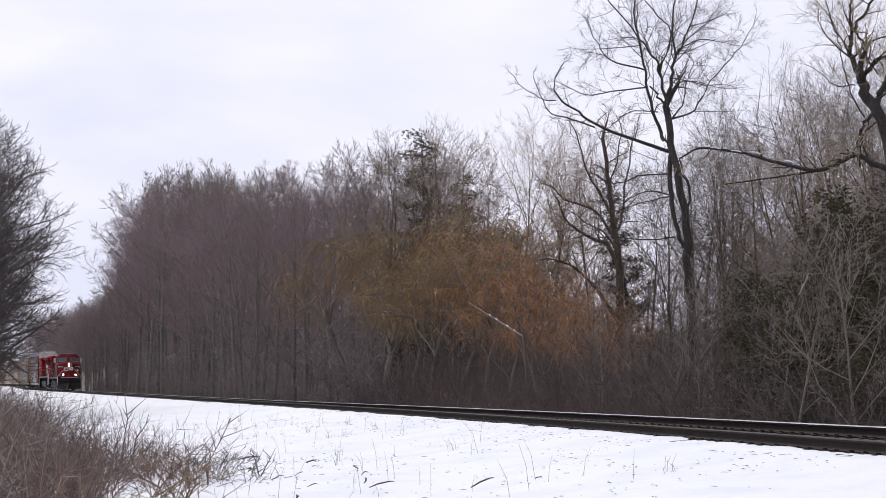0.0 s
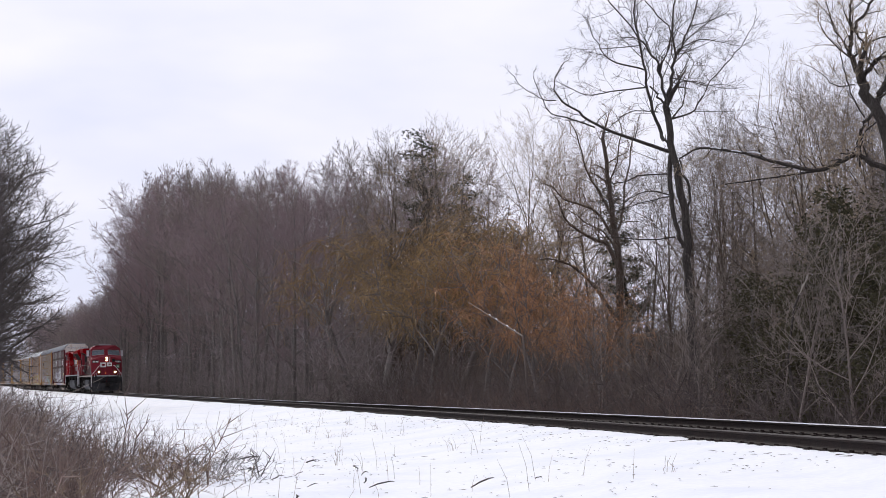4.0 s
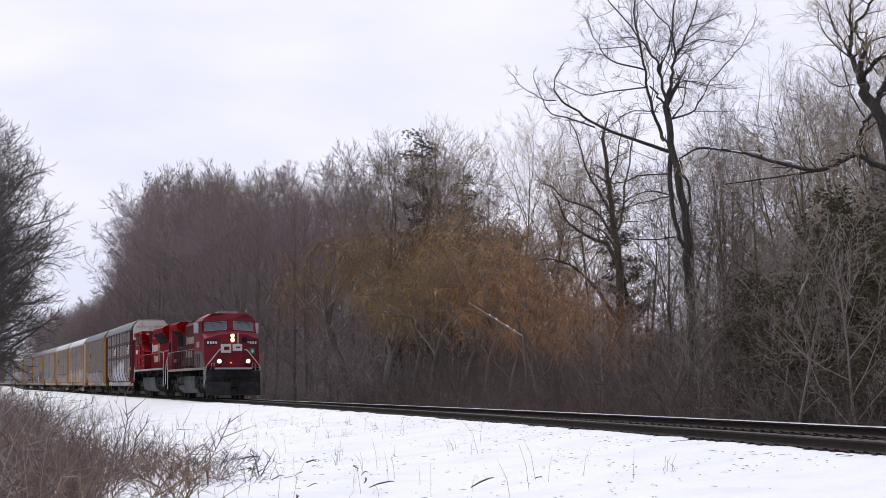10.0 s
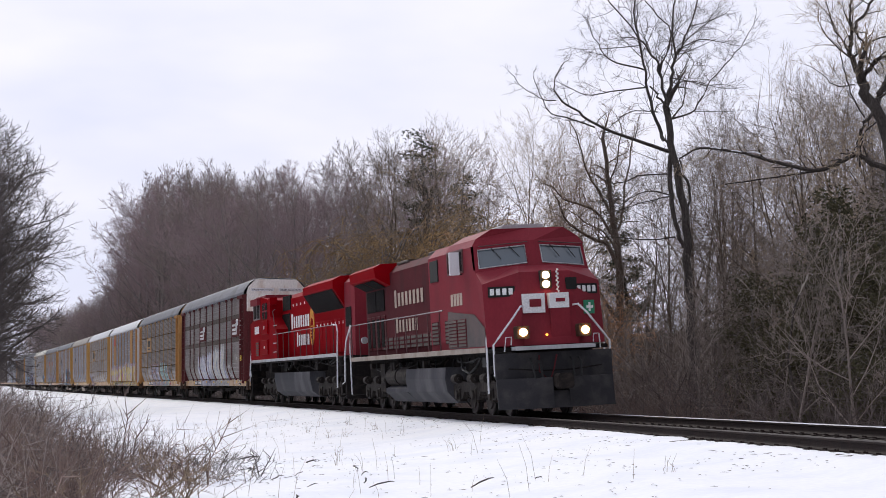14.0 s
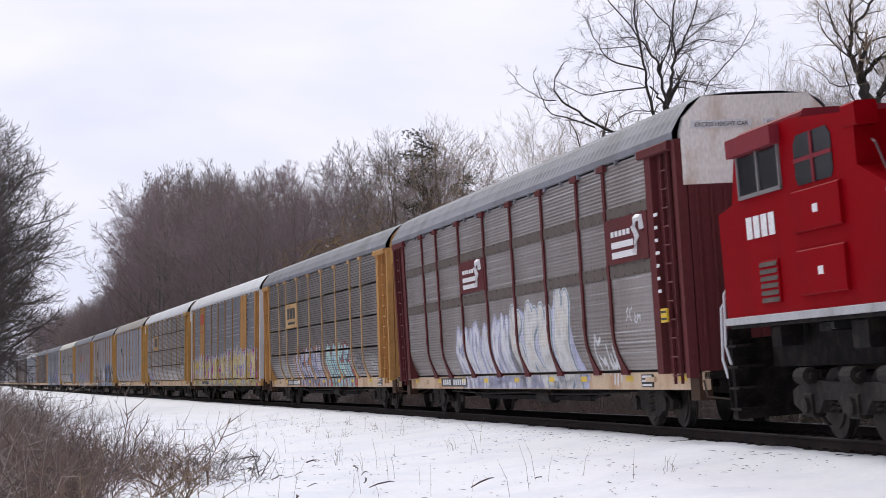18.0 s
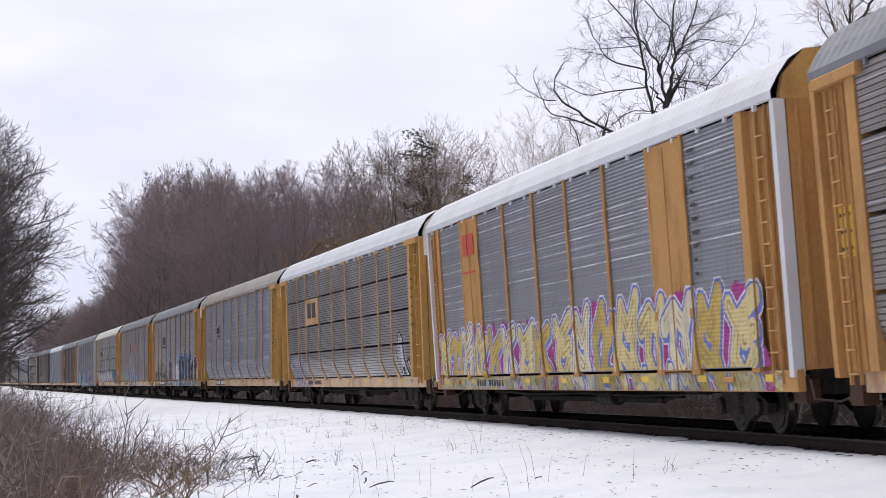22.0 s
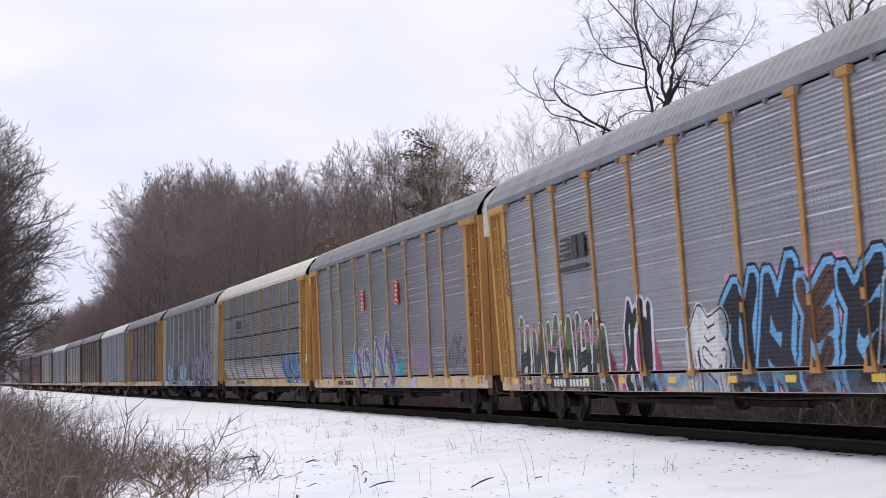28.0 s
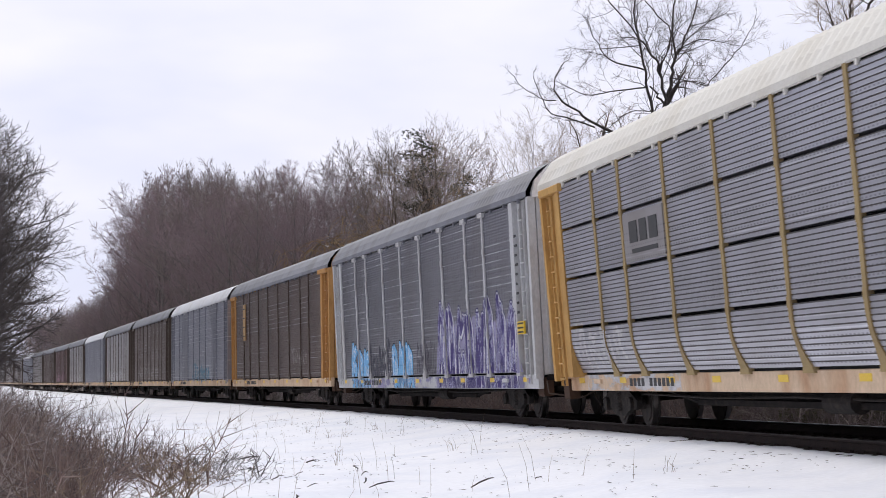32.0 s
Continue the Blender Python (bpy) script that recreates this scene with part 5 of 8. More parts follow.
SPIKES = [
    [[(0.0, 0.0), (0.2, 1.05), (0.45, 0.25), (0.7, 0.8), (0.95, 0.0)]],
    [[(0.12, 0.0), (0.15, 1.12)], [(0.85, 0.0), (0.8, 0.95)], [(0.15, 0.45), (0.85, 0.55)]],
    [[(0.0, 0.0), (0.42, 1.15), (0.62, 0.5), (0.95, 0.0)], [(0.25, 0.35), (0.75, 0.4)]],
    [[(0.1, 0.95), (0.2, 0.0), (0.72, 1.05), (0.95, 0.1)]],
]
SIDE = {"tuck": 0.0, "tiers": False, "fronts": []}


def ridged_y(z):
    """How far out the corrugated side lies at a height on the car being built; None in a joint."""
    for za, zb in SIDE["spans"]:
        if za + 0.004 < z < zb - 0.004:
            if SIDE["tiers"]:
                n = int((zb - za) / GROOVE)
                f = (z - za) / (zb - za) * n
                return wall_y(z, SIDE["tuck"]) + 0.012 - RECESS if f - int(f) < 0.75 else None
            n = max(6, int((zb - za) / 0.036) // 2 * 2)
            f = (z - za) / (zb - za) * n
            k = int(f)
            ends = [0.0 if i in (0, n) else (0.007 if i % 2 else -0.002) for i in (k, k + 1)]
            return wall_y(z, SIDE["tuck"]) + ends[0] + (ends[1] - ends[0]) * (f - k) - RECESS
    return None


class Spray:
    """A car side as a fine raster on which paint is laid; the paint that ends up on top becomes thin quads that follow the steel."""

    def __init__(self, x0, x1, z0, z1, seed):
        self.dx, self.dz = 0.024, GROOVE / 6 if SIDE["tiers"] else 0.018
        self.x0, self.z0 = x0, max(z0, 0.745)
        self.nx, self.nz = int((x1 - x0) / self.dx) + 1, int((z1 - self.z0) / self.dz) + 1
        self.g = np.full((self.nz, self.nx), -1, dtype=int)
        self.X = (self.x0 + (np.arange(self.nx) + 0.5) * self.dx)[None, :]
        self.Z = (self.z0 + (np.arange(self.nz) + 0.5) * self.dz)[:, None]
        self.rs = np.random.RandomState(seed)
        self.cols = []

    def col(self, rgb):
        if rgb not in self.cols:
            self.cols.append(rgb)
        return self.cols.index(rgb)

    def wisp(self, scale, rough=0.5):
        """Soft noise in -1..1 that changes mostly along the side."""
        n = max(4, int(self.nx * self.dx / scale) + 3)
        m = max(4, int(self.nz * self.dz / (scale * 1.6)) + 3)
        a = self.rs.uniform(-1, 1, (m, n))
        xi = np.linspace(0, n - 1.001, self.nx)
        zi = np.linspace(0, m - 1.001, self.nz)
        k, q = xi.astype(int), zi.astype(int)
        fx, fz = (xi - k)[None, :], (zi - q)[:, None]
        top = a[q][:, k] * (1 - fx) + a[q][:, k + 1] * fx
        bot = a[q + 1][:, k] * (1 - fx) + a[q + 1][:, k + 1] * fx
        return top * (1 - fz) + bot * fz + rough * self.rs.uniform(-0.4, 0.4, (self.nz, self.nx))

    def far(self, lines, square=False):
        """How far each spot of the raster lies from a set of strokes; square measures round strokes with sharp corners."""
        d = np.full((self.nz, self.nx), 9.0)
        for pts in lines:
            for (xa, za), (xb, zb) in zip(pts, pts[1:]):
                lo = max(0, int((min(xa, xb) - 0.7 - self.x0) / self.dx))
                hi = min(self.nx, int((max(xa, xb) + 0.7 - self.x0) / self.dx))
                if hi <= lo:
                    continue
                X, Z = self.X[:, lo:hi], self.Z
                ux, uz = xb - xa, zb - za
                t = np.clip(((X - xa) * ux + (Z - za) * uz) / (ux * ux + uz * uz + 1e-9), 0, 1)
                ex, ez = np.abs(X - xa - t * ux), np.abs(Z - za - t * uz)
                d[:, lo:hi] = np.minimum(d[:, lo:hi], np.maximum(np.maximum(ex, ez), (ex + ez) * 0.64) if square else np.hypot(ex, ez))
        return d

    def lay(self, mask, rgb):
        self.g[mask] = self.col(rgb)

    def onto(self, car, label, over_ribs):
        b = Bag()
        for r in range(self.nz):
            za, zb = self.z0 + r * self.dz, self.z0 + (r + 1) * self.dz
            row = self.g[r]
            cut = np.flatnonzero(np.diff(row)) + 1
            for i, j in zip(np.concatenate(([0], cut)), np.concatenate((cut, [self.nx]))):
                mi = int(row[i])
                if mi < 0:
                    continue
                xa, xb = self.x0 + i * self.dx, self.x0 + j * self.dx
                if zb <= 1.06:
                    y = -(1.50 - SIDE["tuck"]) - 0.004
                    b.quad((xa, y, za), (xb, y, za), (xb, y, zb), (xa, y, zb), mi)
                    continue
                ya, yb = ridged_y(za), ridged_y(zb)
                if SIDE["tiers"] and (ya or yb) and ridged_y((za + zb) / 2):
                    ya, yb = ya or yb, yb or ya
                if ya and yb:
                    b.quad((xa, -ya - 0.004, za), (xb, -ya - 0.004, za), (xb, -yb - 0.004, zb), (xa, -yb - 0.004, zb), mi)
                if over_ribs and za > 1.09:
                    for fa, fb, out in SIDE["fronts"]:
                        ca, cb = max(xa, fa), min(xb, fb)
                        if cb > ca + 0.003:
                            y1, y2 = -(out or wall_y(za, SIDE["tuck"]) + RIB) - 0.004, -(out or wall_y(zb, SIDE["tuck"]) + RIB) - 0.004
                            b.quad((ca, y1, za), (cb, y1, za), (cb, y2, zb), (ca, y2, zb), mi)
        return tagged(part("graffiti", b, [spray(c) for c in self.cols], car, label), kind="stuff")


def graffiti(car, x0, x1, z0, z1, n, cols, seed, tuck, fat=0.16, lean=0.12, spill=None, over=True, feet=True, worn=0.0, top=0.25, square=False, edge=0.03, halo_w=0.038, book=None, crown=None):
    """Sprayed shapes on a cloud of paint: cols are halo, outline, fill and inner lines; crown is a second fill above a height."""
    rng = random.Random(seed)
    halo, line, fill, inner = cols
    sp = Spray(x0 - 0.35, x1 + 0.35, 0.745 if feet else z0 - 0.1, z1 + 0.55, seed)
    h, w = z1 - z0, (x1 - x0) / n
    if spill:
        rim = sp.wisp(0.35)
        ends = np.minimum(np.clip((sp.X - x0 + 0.3) / 0.5, 0, 1), np.clip((x1 + 0.3 - sp.X) / 0.5, 0, 1))
        sp.lay(sp.Z < z0 + h * 0.82 * ends + top * rim + 0.2, spill)
    for i in range(n):
        book = book or (BLOCKS if square else GLYPHS)
        shape = book[rng.randrange(len(book))]
        hh, zz = h * rng.uniform(0.86, 1.12), z0 + rng.uniform(-0.03, 0.06)
        ww, skew = w * rng.uniform(0.66, 0.86), lean + rng.uniform(-0.06, 0.1)
        at = lambda u, v: (x0 + i * w + 0.04 + u * ww + skew * hh * (v - 0.3), zz + v * hh)
        lines = [[at(u, v) for u, v in s] for s in shape]
        if feet and z0 < 1.3:
            for u in (0.15, 0.85):
                a = at(u, 0.05)
                lines.append([a, (a[0] + rng.uniform(0.0, 0.3), 0.76)])
        f = min(fat, w * (0.13 if book is SPIKES else 0.115 if square else 0.125 if fat < 0.21 else 0.185))
        d = sp.far(lines, square) + 0.007 * sp.wisp(0.12)
        sh = sp.far([[(x + 0.07, z - 0.05) for x, z in s] for s in lines], square)
        sp.lay(np.minimum(d, sh) < f + edge + halo_w, halo)
        sp.lay(sh < f + edge, line)
        sp.lay(d < f + edge, line)
        sp.lay(d < f - 0.004, fill[i % len(fill)] if isinstance(fill[0], tuple) else fill)
        if crown:
            sp.lay((d < f - 0.004) & (sp.Z > crown[0] + 0.22 * sp.wisp(0.3)), crown[1])
        sp.lay((np.abs(d - f * 0.4) < 0.02) & (sp.wisp(0.3) > -0.05), inner)
    if worn:
        sp.g[sp.wisp(0.2, 1.2) > 1 - worn] = -1
    return sp.onto(car, "sprayed graffiti shapes", over)


def arches(car, tops, tuck, seed):
    """Tall pointed loops in violet with cream legs and a pale rim, blue-green paint beside them, running down over the sill."""
    x0, x1 = tops[0][0], tops[-1][0] + 1.3
    sp = Spray(x0 - 1.5, x1 + 1.7, 0.745, 2.75, seed)
    teal, dark, cream, violet, rim = (0.05, 0.38, 0.44), (0.03, 0.045, 0.05), (0.40, 0.41, 0.27), (0.13, 0.085, 0.33), (0.58, 0.60, 0.58)
    # tongues of blue-green paint at both ends, lower between the loops
    reach = 1.5 + 0.45 * sp.wisp(0.28) + 0.35 * np.clip(np.abs(sp.X - (x0 + x1) / 2) / ((x1 - x0) / 2) - 0.75, 0, 0.6)
    sp.lay((sp.Z < reach) & (sp.Z > 1.1) & (sp.X > x0 - 1.1) & (sp.X < x1 + 1.2), teal)
    sp.lay((sp.Z < reach - 0.1) & (sp.Z > 1.1) & (np.abs(sp.wisp(0.16)) < 0.09) & (sp.X > x0 - 1.0) & (sp.X < x1 + 1.1), dark)
    sp.lay((np.abs(sp.wisp(0.22)) < 0.10) & (sp.Z > 1.45) & (sp.Z < 1.95) & (sp.X > x1 + 0.1) & (sp.X < x1 + 0.9), dark)
    for i, (ax, az) in enumerate(tops):
        last = i == len(tops) - 1
        left = [(ax - 0.12, az - 0.12), (ax - 0.33, az - 0.5), (ax - 0.3, 1.45), (ax - 0.02, 1.12), (ax + 0.42, 0.72)]
        right = [(ax, az), (ax + 0.28, az - 0.28), (ax + 0.58, 1.75), (ax + 0.85, 1.2), (ax + 1.35, 0.72)]
        if last:
            right = [(ax, az), (ax + 0.55, az - 0.3), (ax + 1.1, az - 0.75), (ax + 1.2, 1.4), (ax + 0.95, 1.12), (ax + 0.5, 0.95)]
        f = 0.19 + 0.012 * i
        dl, dr = sp.far([left]) + 0.008 * sp.wisp(0.12), sp.far([right]) + 0.008 * sp.wisp(0.12)
        d = np.minimum(dl, dr)
        sp.lay(d < f + 0.085, dark)
        sp.lay(d < f + 0.06, rim)
        sp.lay(d < f + 0.012, dark)
        sp.lay(d < f, cream)
        sp.lay((dr < f * 0.9) & (dr + 0.3 * sp.wisp(0.4) < dl + 0.1), violet)
        sp.lay((dl < f * 0.45) & (sp.Z > az - 0.75), violet)
        sp.lay((np.abs(dr - f * 0.55) < 0.016) & (sp.wisp(0.3) > 0.1), rim)
        sp.lay((np.abs(dl - f * 0.5) < 0.014) & (sp.Z < 1.6), rim)
    sp.lay((sp.Z < 1.06) & (sp.wisp(0.3) > 0.45) & (sp.X > x0) & (sp.X < x1), rim)
    return sp.onto(car, "violet looped graffiti with pale rims and blue-green tongues", True)


def post_tag(car, x, z0, z1, rgb, seed, tuck):
    """A thin tag that runs down an end post."""
    rng = random.Random(seed)
    sp = Spray(x - 0.2, x + 0.2, z0, z1, seed)
    n = 14
    pts = [(x + (-1) ** i * rng.uniform(0.03, 0.14), z1 - 0.08 - (z1 - z0 - 0.16) * (i + rng.uniform(-0.7, 0.7)) / n) for i in range(n + 1)]
    sp.lay(sp.far([pts]) < 0.024, rgb)
    return sp.onto(car, "thin tag down the end post", True)


def badge(car, x0, x1, z0, z1, tuck, seed, y=-1.566):
    """Red sticker with cut corners, a white border and a row of unreadable marks down it."""
    b, rng = Bag(), random.Random(seed)
    for grow_by, out, mi in ((0.0, 0.004, 1), (-0.022, 0.008, 0)):
        a, c, lo, hi, k = x0 - grow_by, x1 + grow_by, z0 - grow_by, z1 + grow_by, 0.11
        ring = [(a + k, lo), (c - k, lo), (c, lo + k), (c - 0.03, (lo + hi) / 2), (c, hi - k), (c - k, hi), (a + k, hi), (a, hi - k), (a + 0.03, (lo + hi) / 2), (a, lo + k)]
        yy, zm = y - out, (lo + hi) / 2
        for p, q in zip(ring, ring[1:] + ring[:1]):
            b.quad((p[0], yy, p[1]), (q[0], yy, q[1]), ((a + c) / 2, yy, zm + 0.001), ((a + c) / 2, yy, zm - 0.001), mi)
            b.quad((p[0], yy, p[1]), (p[0], y + 0.03, p[1]), (q[0], y + 0.03, q[1]), (q[0], yy, q[1]), 0)
    for i in range(4):
        zc = z0 + (z1 - z0) * (0.2 + 0.2 * i)
        xc = x0 + (x1 - x0) * rng.uniform(0.22, 0.3)
        b.box(xc, xc + (x1 - x0) * 0.5, y - 0.011, y - 0.008, zc - 0.018, zc + 0.018, 1)
        xt = xc + rng.uniform(0.0, 0.2)
        b.box(xt, xt + 0.045, y - 0.011, y - 0.0085, zc - 0.06, zc + 0.05, 1)
    part("placard", b, [DECAL_RED, DECAL_WHITE], car)


def smear(car, x0, x1, z0, z1, rgb, seed, tuck, n=14, w=0.14, over=True):
    """A scrawl in one paint; low on the sill, a worn band of it."""
    rng = random.Random(seed)
    sp = Spray(x0 - 0.2, x1 + 0.2, z0 - 0.1, min(z1 + 0.25, 1.06) if z1 < 1.1 else z1 + 0.25, seed)
    if z1 < 1.1:
        sp.lay((sp.wisp(0.45, 0.7) + 0.4 * sp.wisp(0.15) > 0.34 - w * 2.2) & (sp.X > x0) & (sp.X < x1), rgb)
        return sp.onto(car, "worn band of sprayed paint", False)
    h, st = z1 - z0, (x1 - x0) / max(2, n // 2)
    for i in range(max(2, n // 2)):
        shape = GLYPHS[rng.randrange(len(GLYPHS))]
        hh, zz = h * rng.uniform(0.55, 0.95), z0 + h * rng.uniform(0, 0.25)
        d = sp.far([[(x0 + (i + u * 0.85) * st + 0.15 * hh * v, zz + v * hh) for u, v in s] for s in shape])
        sp.lay(d + 0.01 * sp.wisp(0.1) < min(w * 0.5, 0.075), rgb)
    sp.g[sp.wisp(0.25, 1.0) > 0.75] = -1
    return sp.onto(car, "scrawl of sprayed paint", over)


def decal_box(b, x0, x1, z0, z1, y, mi):
    b.box(x0, x1, y - 0.006, y + 0.004, z0, z1, mi)


def stencil_bars(car, x0, x1, z0, z1, y, n, material, name="stencil", skip=()):
    """Unreadable or private lettering as plain bars."""
    b = Bag()
    w = (x1 - x0) / n
    for i in range(n):
        if i not in skip:
            b = Bag()
            decal_box(b, x0 + w * (i + 0.12), x0 + w * (i + 0.88), z0, z1, y, 0)
            part(name, b, material, car)


def autorack(c):
    """One covered auto carrier. c: its look, see CAR_LOOKS."""
    tuck = c.get("tuck", 0.0)
    SIDE["tuck"], SIDE["tiers"] = tuck, c.get("tiers", False)
    SIDE["spans"] = [(a + 0.03, q - 0.025) for a, q in zip(TIERS, TIERS[1:])] if c.get("tiers") else [(1.11, 5.07)]
    half = c.get("rib_w", 0.13) / 2
    bays = [-END] + list(RIBS) + [END]
    SIDE["fronts"] = [(x - half, x + half, None) for x in RIBS] + [(bays[i], bays[i + 1], 1.546) for i in c.get("solid", ())] + [(s * 11.92 - 0.17, s * 11.92 + 0.17, 1.551) for s in (-1, 1)]
    car = thing("autorack_car", c["label"], "freight car", "auto carriers of the train")
    key = c["panel"]
    rib_m = c["rib"]
    end_m = c.get("end", rib_m)
    # running gear and frame
    b = Bag()
    b.box(-13.4, 13.4, -0.4, 0.4, 0.62, 1.0)
    b.box(-13.5, 13.5, -1.28, 1.28, 0.92, 1.04)
    for i in range(14):
        x = -11.7 + i * 1.8
        b.box(x - 0.06, x + 0.06, -1.25, 1.25, 0.74, 0.92)
    b.box(-6, 6, -0.85, -0.75, 0.55, 0.75)
    part("underframe", b, UNDER, car)
    ys = 1.50 - tuck
    for sgn in (-1, 1):
        b = Bag()
        y0, y1 = sorted((sgn * ys, sgn * (ys - 0.12)))
        b.box(-13.5, 13.5, y0, y1, 0.73, 1.06, bev=0.012)
        for x in (-10.6, 10.6):
            yy = sorted((sgn * (ys + 0.05), sgn * (ys - 0.05)))
            b.box(x - 0.25, x + 0.25, *yy, 0.88, 0.97, bev=0.01)
        part("side_sill", b, c.get("sill", SILL), car)
    for x in (-9.9, 9.9):
        truck_parts(car, x)
    for sgn in (-1, 1):
        b = Bag()
        b.box(sgn * 13.3 if sgn < 0 else 13.3, sgn * 14.3 if sgn > 0 else -13.3, -0.12, 0.12, 0.72, 0.98, bev=0.03) if sgn > 0 else b.box(-14.3, -13.3, -0.12, 0.12, 0.72, 0.98, bev=0.03)
        b.box(min(sgn * 14.05, sgn * 14.33), max(sgn * 14.05, sgn * 14.33), -0.2, 0.2, 0.68, 1.02, bev=0.05)
        part("coupler", b, TRUCK, car)
    for sgn in (-1, 1):
        b = Bag()
        xa, xb = sorted((sgn * 12.95, sgn * 13.42))
        b.box(xa, xb, -1.36, -1.12, 0.55, 0.98, bev=0.02)
        part("end_step", b, RUST_BOX, car)
        part("end_step", b, RUST_BOX, car, at=pose(0, 2.48, 0))
        b = Bag()
        xs_ = sgn * 13.5
        b.tube([(xs_, -1.3, 0.9), (xs_ + sgn * 0.12, -1.3, 0.62), (xs_ + sgn * 0.12, -0.9, 0.55), (xs_ + sgn * 0.3, -0.25, 0.8)], [0.02] * 4, 5, 0, True)
        part("uncoupling_lever", b, DUSTY, car)
        b = Bag()
        b.tube([(sgn * 14.0, -0.35, 0.85), (sgn * 14.15, -0.38, 0.5), (sgn * 14.3, -0.3, 0.32)], [0.03] * 3, 6, 0, True)
        part("air_hose", b, UNDER, car)
    b = Bag()
    b.tube([(-8.3, -1.05, 0.66), (-4.0, -1.05, 0.60), (0.0, -1.05, 0.64), (4.2, -1.05, 0.60), (8.3, -1.05, 0.66)], [0.024] * 5, 6)
    part("brake_pipe", b, TRUCK, car)
    b = Bag()
    for xa, xb in ((-7.4, -5.2), (5.2, 7.4)):
        b.tube([(xa, -0.9, 0.76 if xa < 0 else 0.52), (xb, -0.9, 0.52 if xa < 0 else 0.76)], [0.05, 0.05], 5, 0, True)
    b.box(-5.2, 5.2, -0.96, -0.86, 0.46, 0.56)
    part("truss", b, UNDER, car)
    b = Bag()
    b.cyl_x(-0.95, 0.56, 1.2, 2.3, 0.17, 14)
    part("brake_cylinder", b, TRUCK, car)
    # near side: panels bay by bay
    xs = [-END] + list(RIBS) + [END]
    solid = c.get("solid", ())
    for i, (xa, xb) in enumerate(zip(xs, xs[1:])):
        w = xb - xa - 0.05
        mid = (xa + xb) / 2
        if i in solid:
            bb = Bag()
            bb.box(-w / 2, w / 2, -1.545, -1.3, 1.08, 5.08, bev=0.01)
            bb.box(-0.02, 0.02, -1.56, -1.54, 1.1, 5.0)
            part("panel", bb, end_m, car, at=pose(mid, 0, 0))
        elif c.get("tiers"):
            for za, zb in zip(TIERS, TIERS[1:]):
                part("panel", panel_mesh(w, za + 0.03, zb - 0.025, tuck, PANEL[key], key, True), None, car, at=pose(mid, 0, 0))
        else:
            part("panel", panel_mesh(w, 1.11, 5.07, tuck, PANEL[key], key), None, car, at=pose(mid, 0, 0))
    # plain riveted bands across the slotted sheet
    for z in c.get("bands", ()):
        for xa, xb in zip(xs, xs[1:]):
            part("band", band_mesh(xb - xa - c.get("rib_w", 0.13) - 0.02, z, c["band_m"]), None, car, at=pose((xa + xb) / 2, 0, 0))
    for i, x in enumerate(RIBS):
        part("rib", rib_mesh(tuck, rib_m, rib_m.name, c.get("rib_w", 0.13), c.get("head", True)), None, car, at=pose(x, 0, 0))
    # a black sheet stands in for the shade inside, seen through the joints; the other side
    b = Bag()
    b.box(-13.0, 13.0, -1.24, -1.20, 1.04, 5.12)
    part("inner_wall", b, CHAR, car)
    b = Bag()
    b.box(-13.4, 13.4, 1.40, 1.52, 1.06, 5.11)
    for x in RIBS:
        b.box(x - 0.07, x + 0.07, 1.52, 1.58, 1.06, 5.10)
    part("side_wall", b, PANEL[key], car)
    # ends: posts, recessed bay with its ladder, doors
    for sgn in (-1, 1):
        b = Bag()
        xa, xb = sorted((sgn * END, sgn * (END + 0.34)))
        b.box(xa, xb, -1.55, -1.25, 1.03, 5.10, bev=0.015)
        part("end_post", b, end_m, car)
        if c.get("beam", True):
            b = Bag()
            xa, xb = sorted((sgn * (END - 0.25), sgn * (END + 1.5)))
            b.box(xa, xb, -1.61, -1.45, 4.95, 5.11, bev=0.015)
            part("header_beam", b, end_m, car)
        b = Bag()
        xa, xb = sorted((sgn * (END + 0.34), sgn * 13.32))
        b.box(xa, xb, -1.42, -1.20, 1.03, 5.1)
        for q in (0.35, 0.75):
            xm = sgn * (END + 0.34 + q)
            b.box(xm - 0.03, xm + 0.03, -1.46, -1.42, 1.03, 5.1)
        part("end_bay", b, end_m, car)
        b = Bag()
        xa, xb = sorted((sgn * 13.30, sgn * 13.48))
        b.box(xa, xb, -1.54, -1.36, 0.95, 5.11, bev=0.015)
        part("corner_post", b, c.get("corner", end_m), car)
        part("ladder", ladder_mesh(end_m, end_m.name), None, car, at=pose(sgn * 12.75, 0.08, 0))
        # doors close the end; the upper part of some is painted white
        split = c.get("end_split", 0.0)
        for y0, y1 in ((-1.34, -0.02), (0.02, 1.34)):
            b = Bag()
            xa, xb = sorted((sgn * 13.36, sgn * 13.50))
            b.box(xa, xb, y0, y1, 1.05, split or 5.1)
            d = part("end_door", b, c.get("door", end_m), car)
            b = Bag()
            for q in range(5):
                yy = y0 + (y1 - y0) * (q + 0.5) / 5
                xx = sorted((sgn * 13.50, sgn * 13.54))
                b.box(*xx, yy - 0.025, yy + 0.025, 1.1, (split or 5.1) - 0.05)
            part("stiffener", b, c.get("door", end_m), d)
        b = Bag()
        xa, xb = sorted((sgn * 13.34, sgn * 13.50))
        z0 = split or 5.1
        b.prism_x([(-1.42, z0), (1.42, z0), (1.42, 5.2), (1.34, 5.48), (0.98, 5.84), (-0.98, 5.84), (-1.34, 5.48), (-1.42, 5.2)], xa, xb)
        part("gable", b, c.get("gable", end_m), car)
    part("roof", roof_mesh(c["roof"], c["roof"].name, c.get("ridge", 0.022)), None, car)
    # reflectors and the car's stencilled marks
    b = Bag()
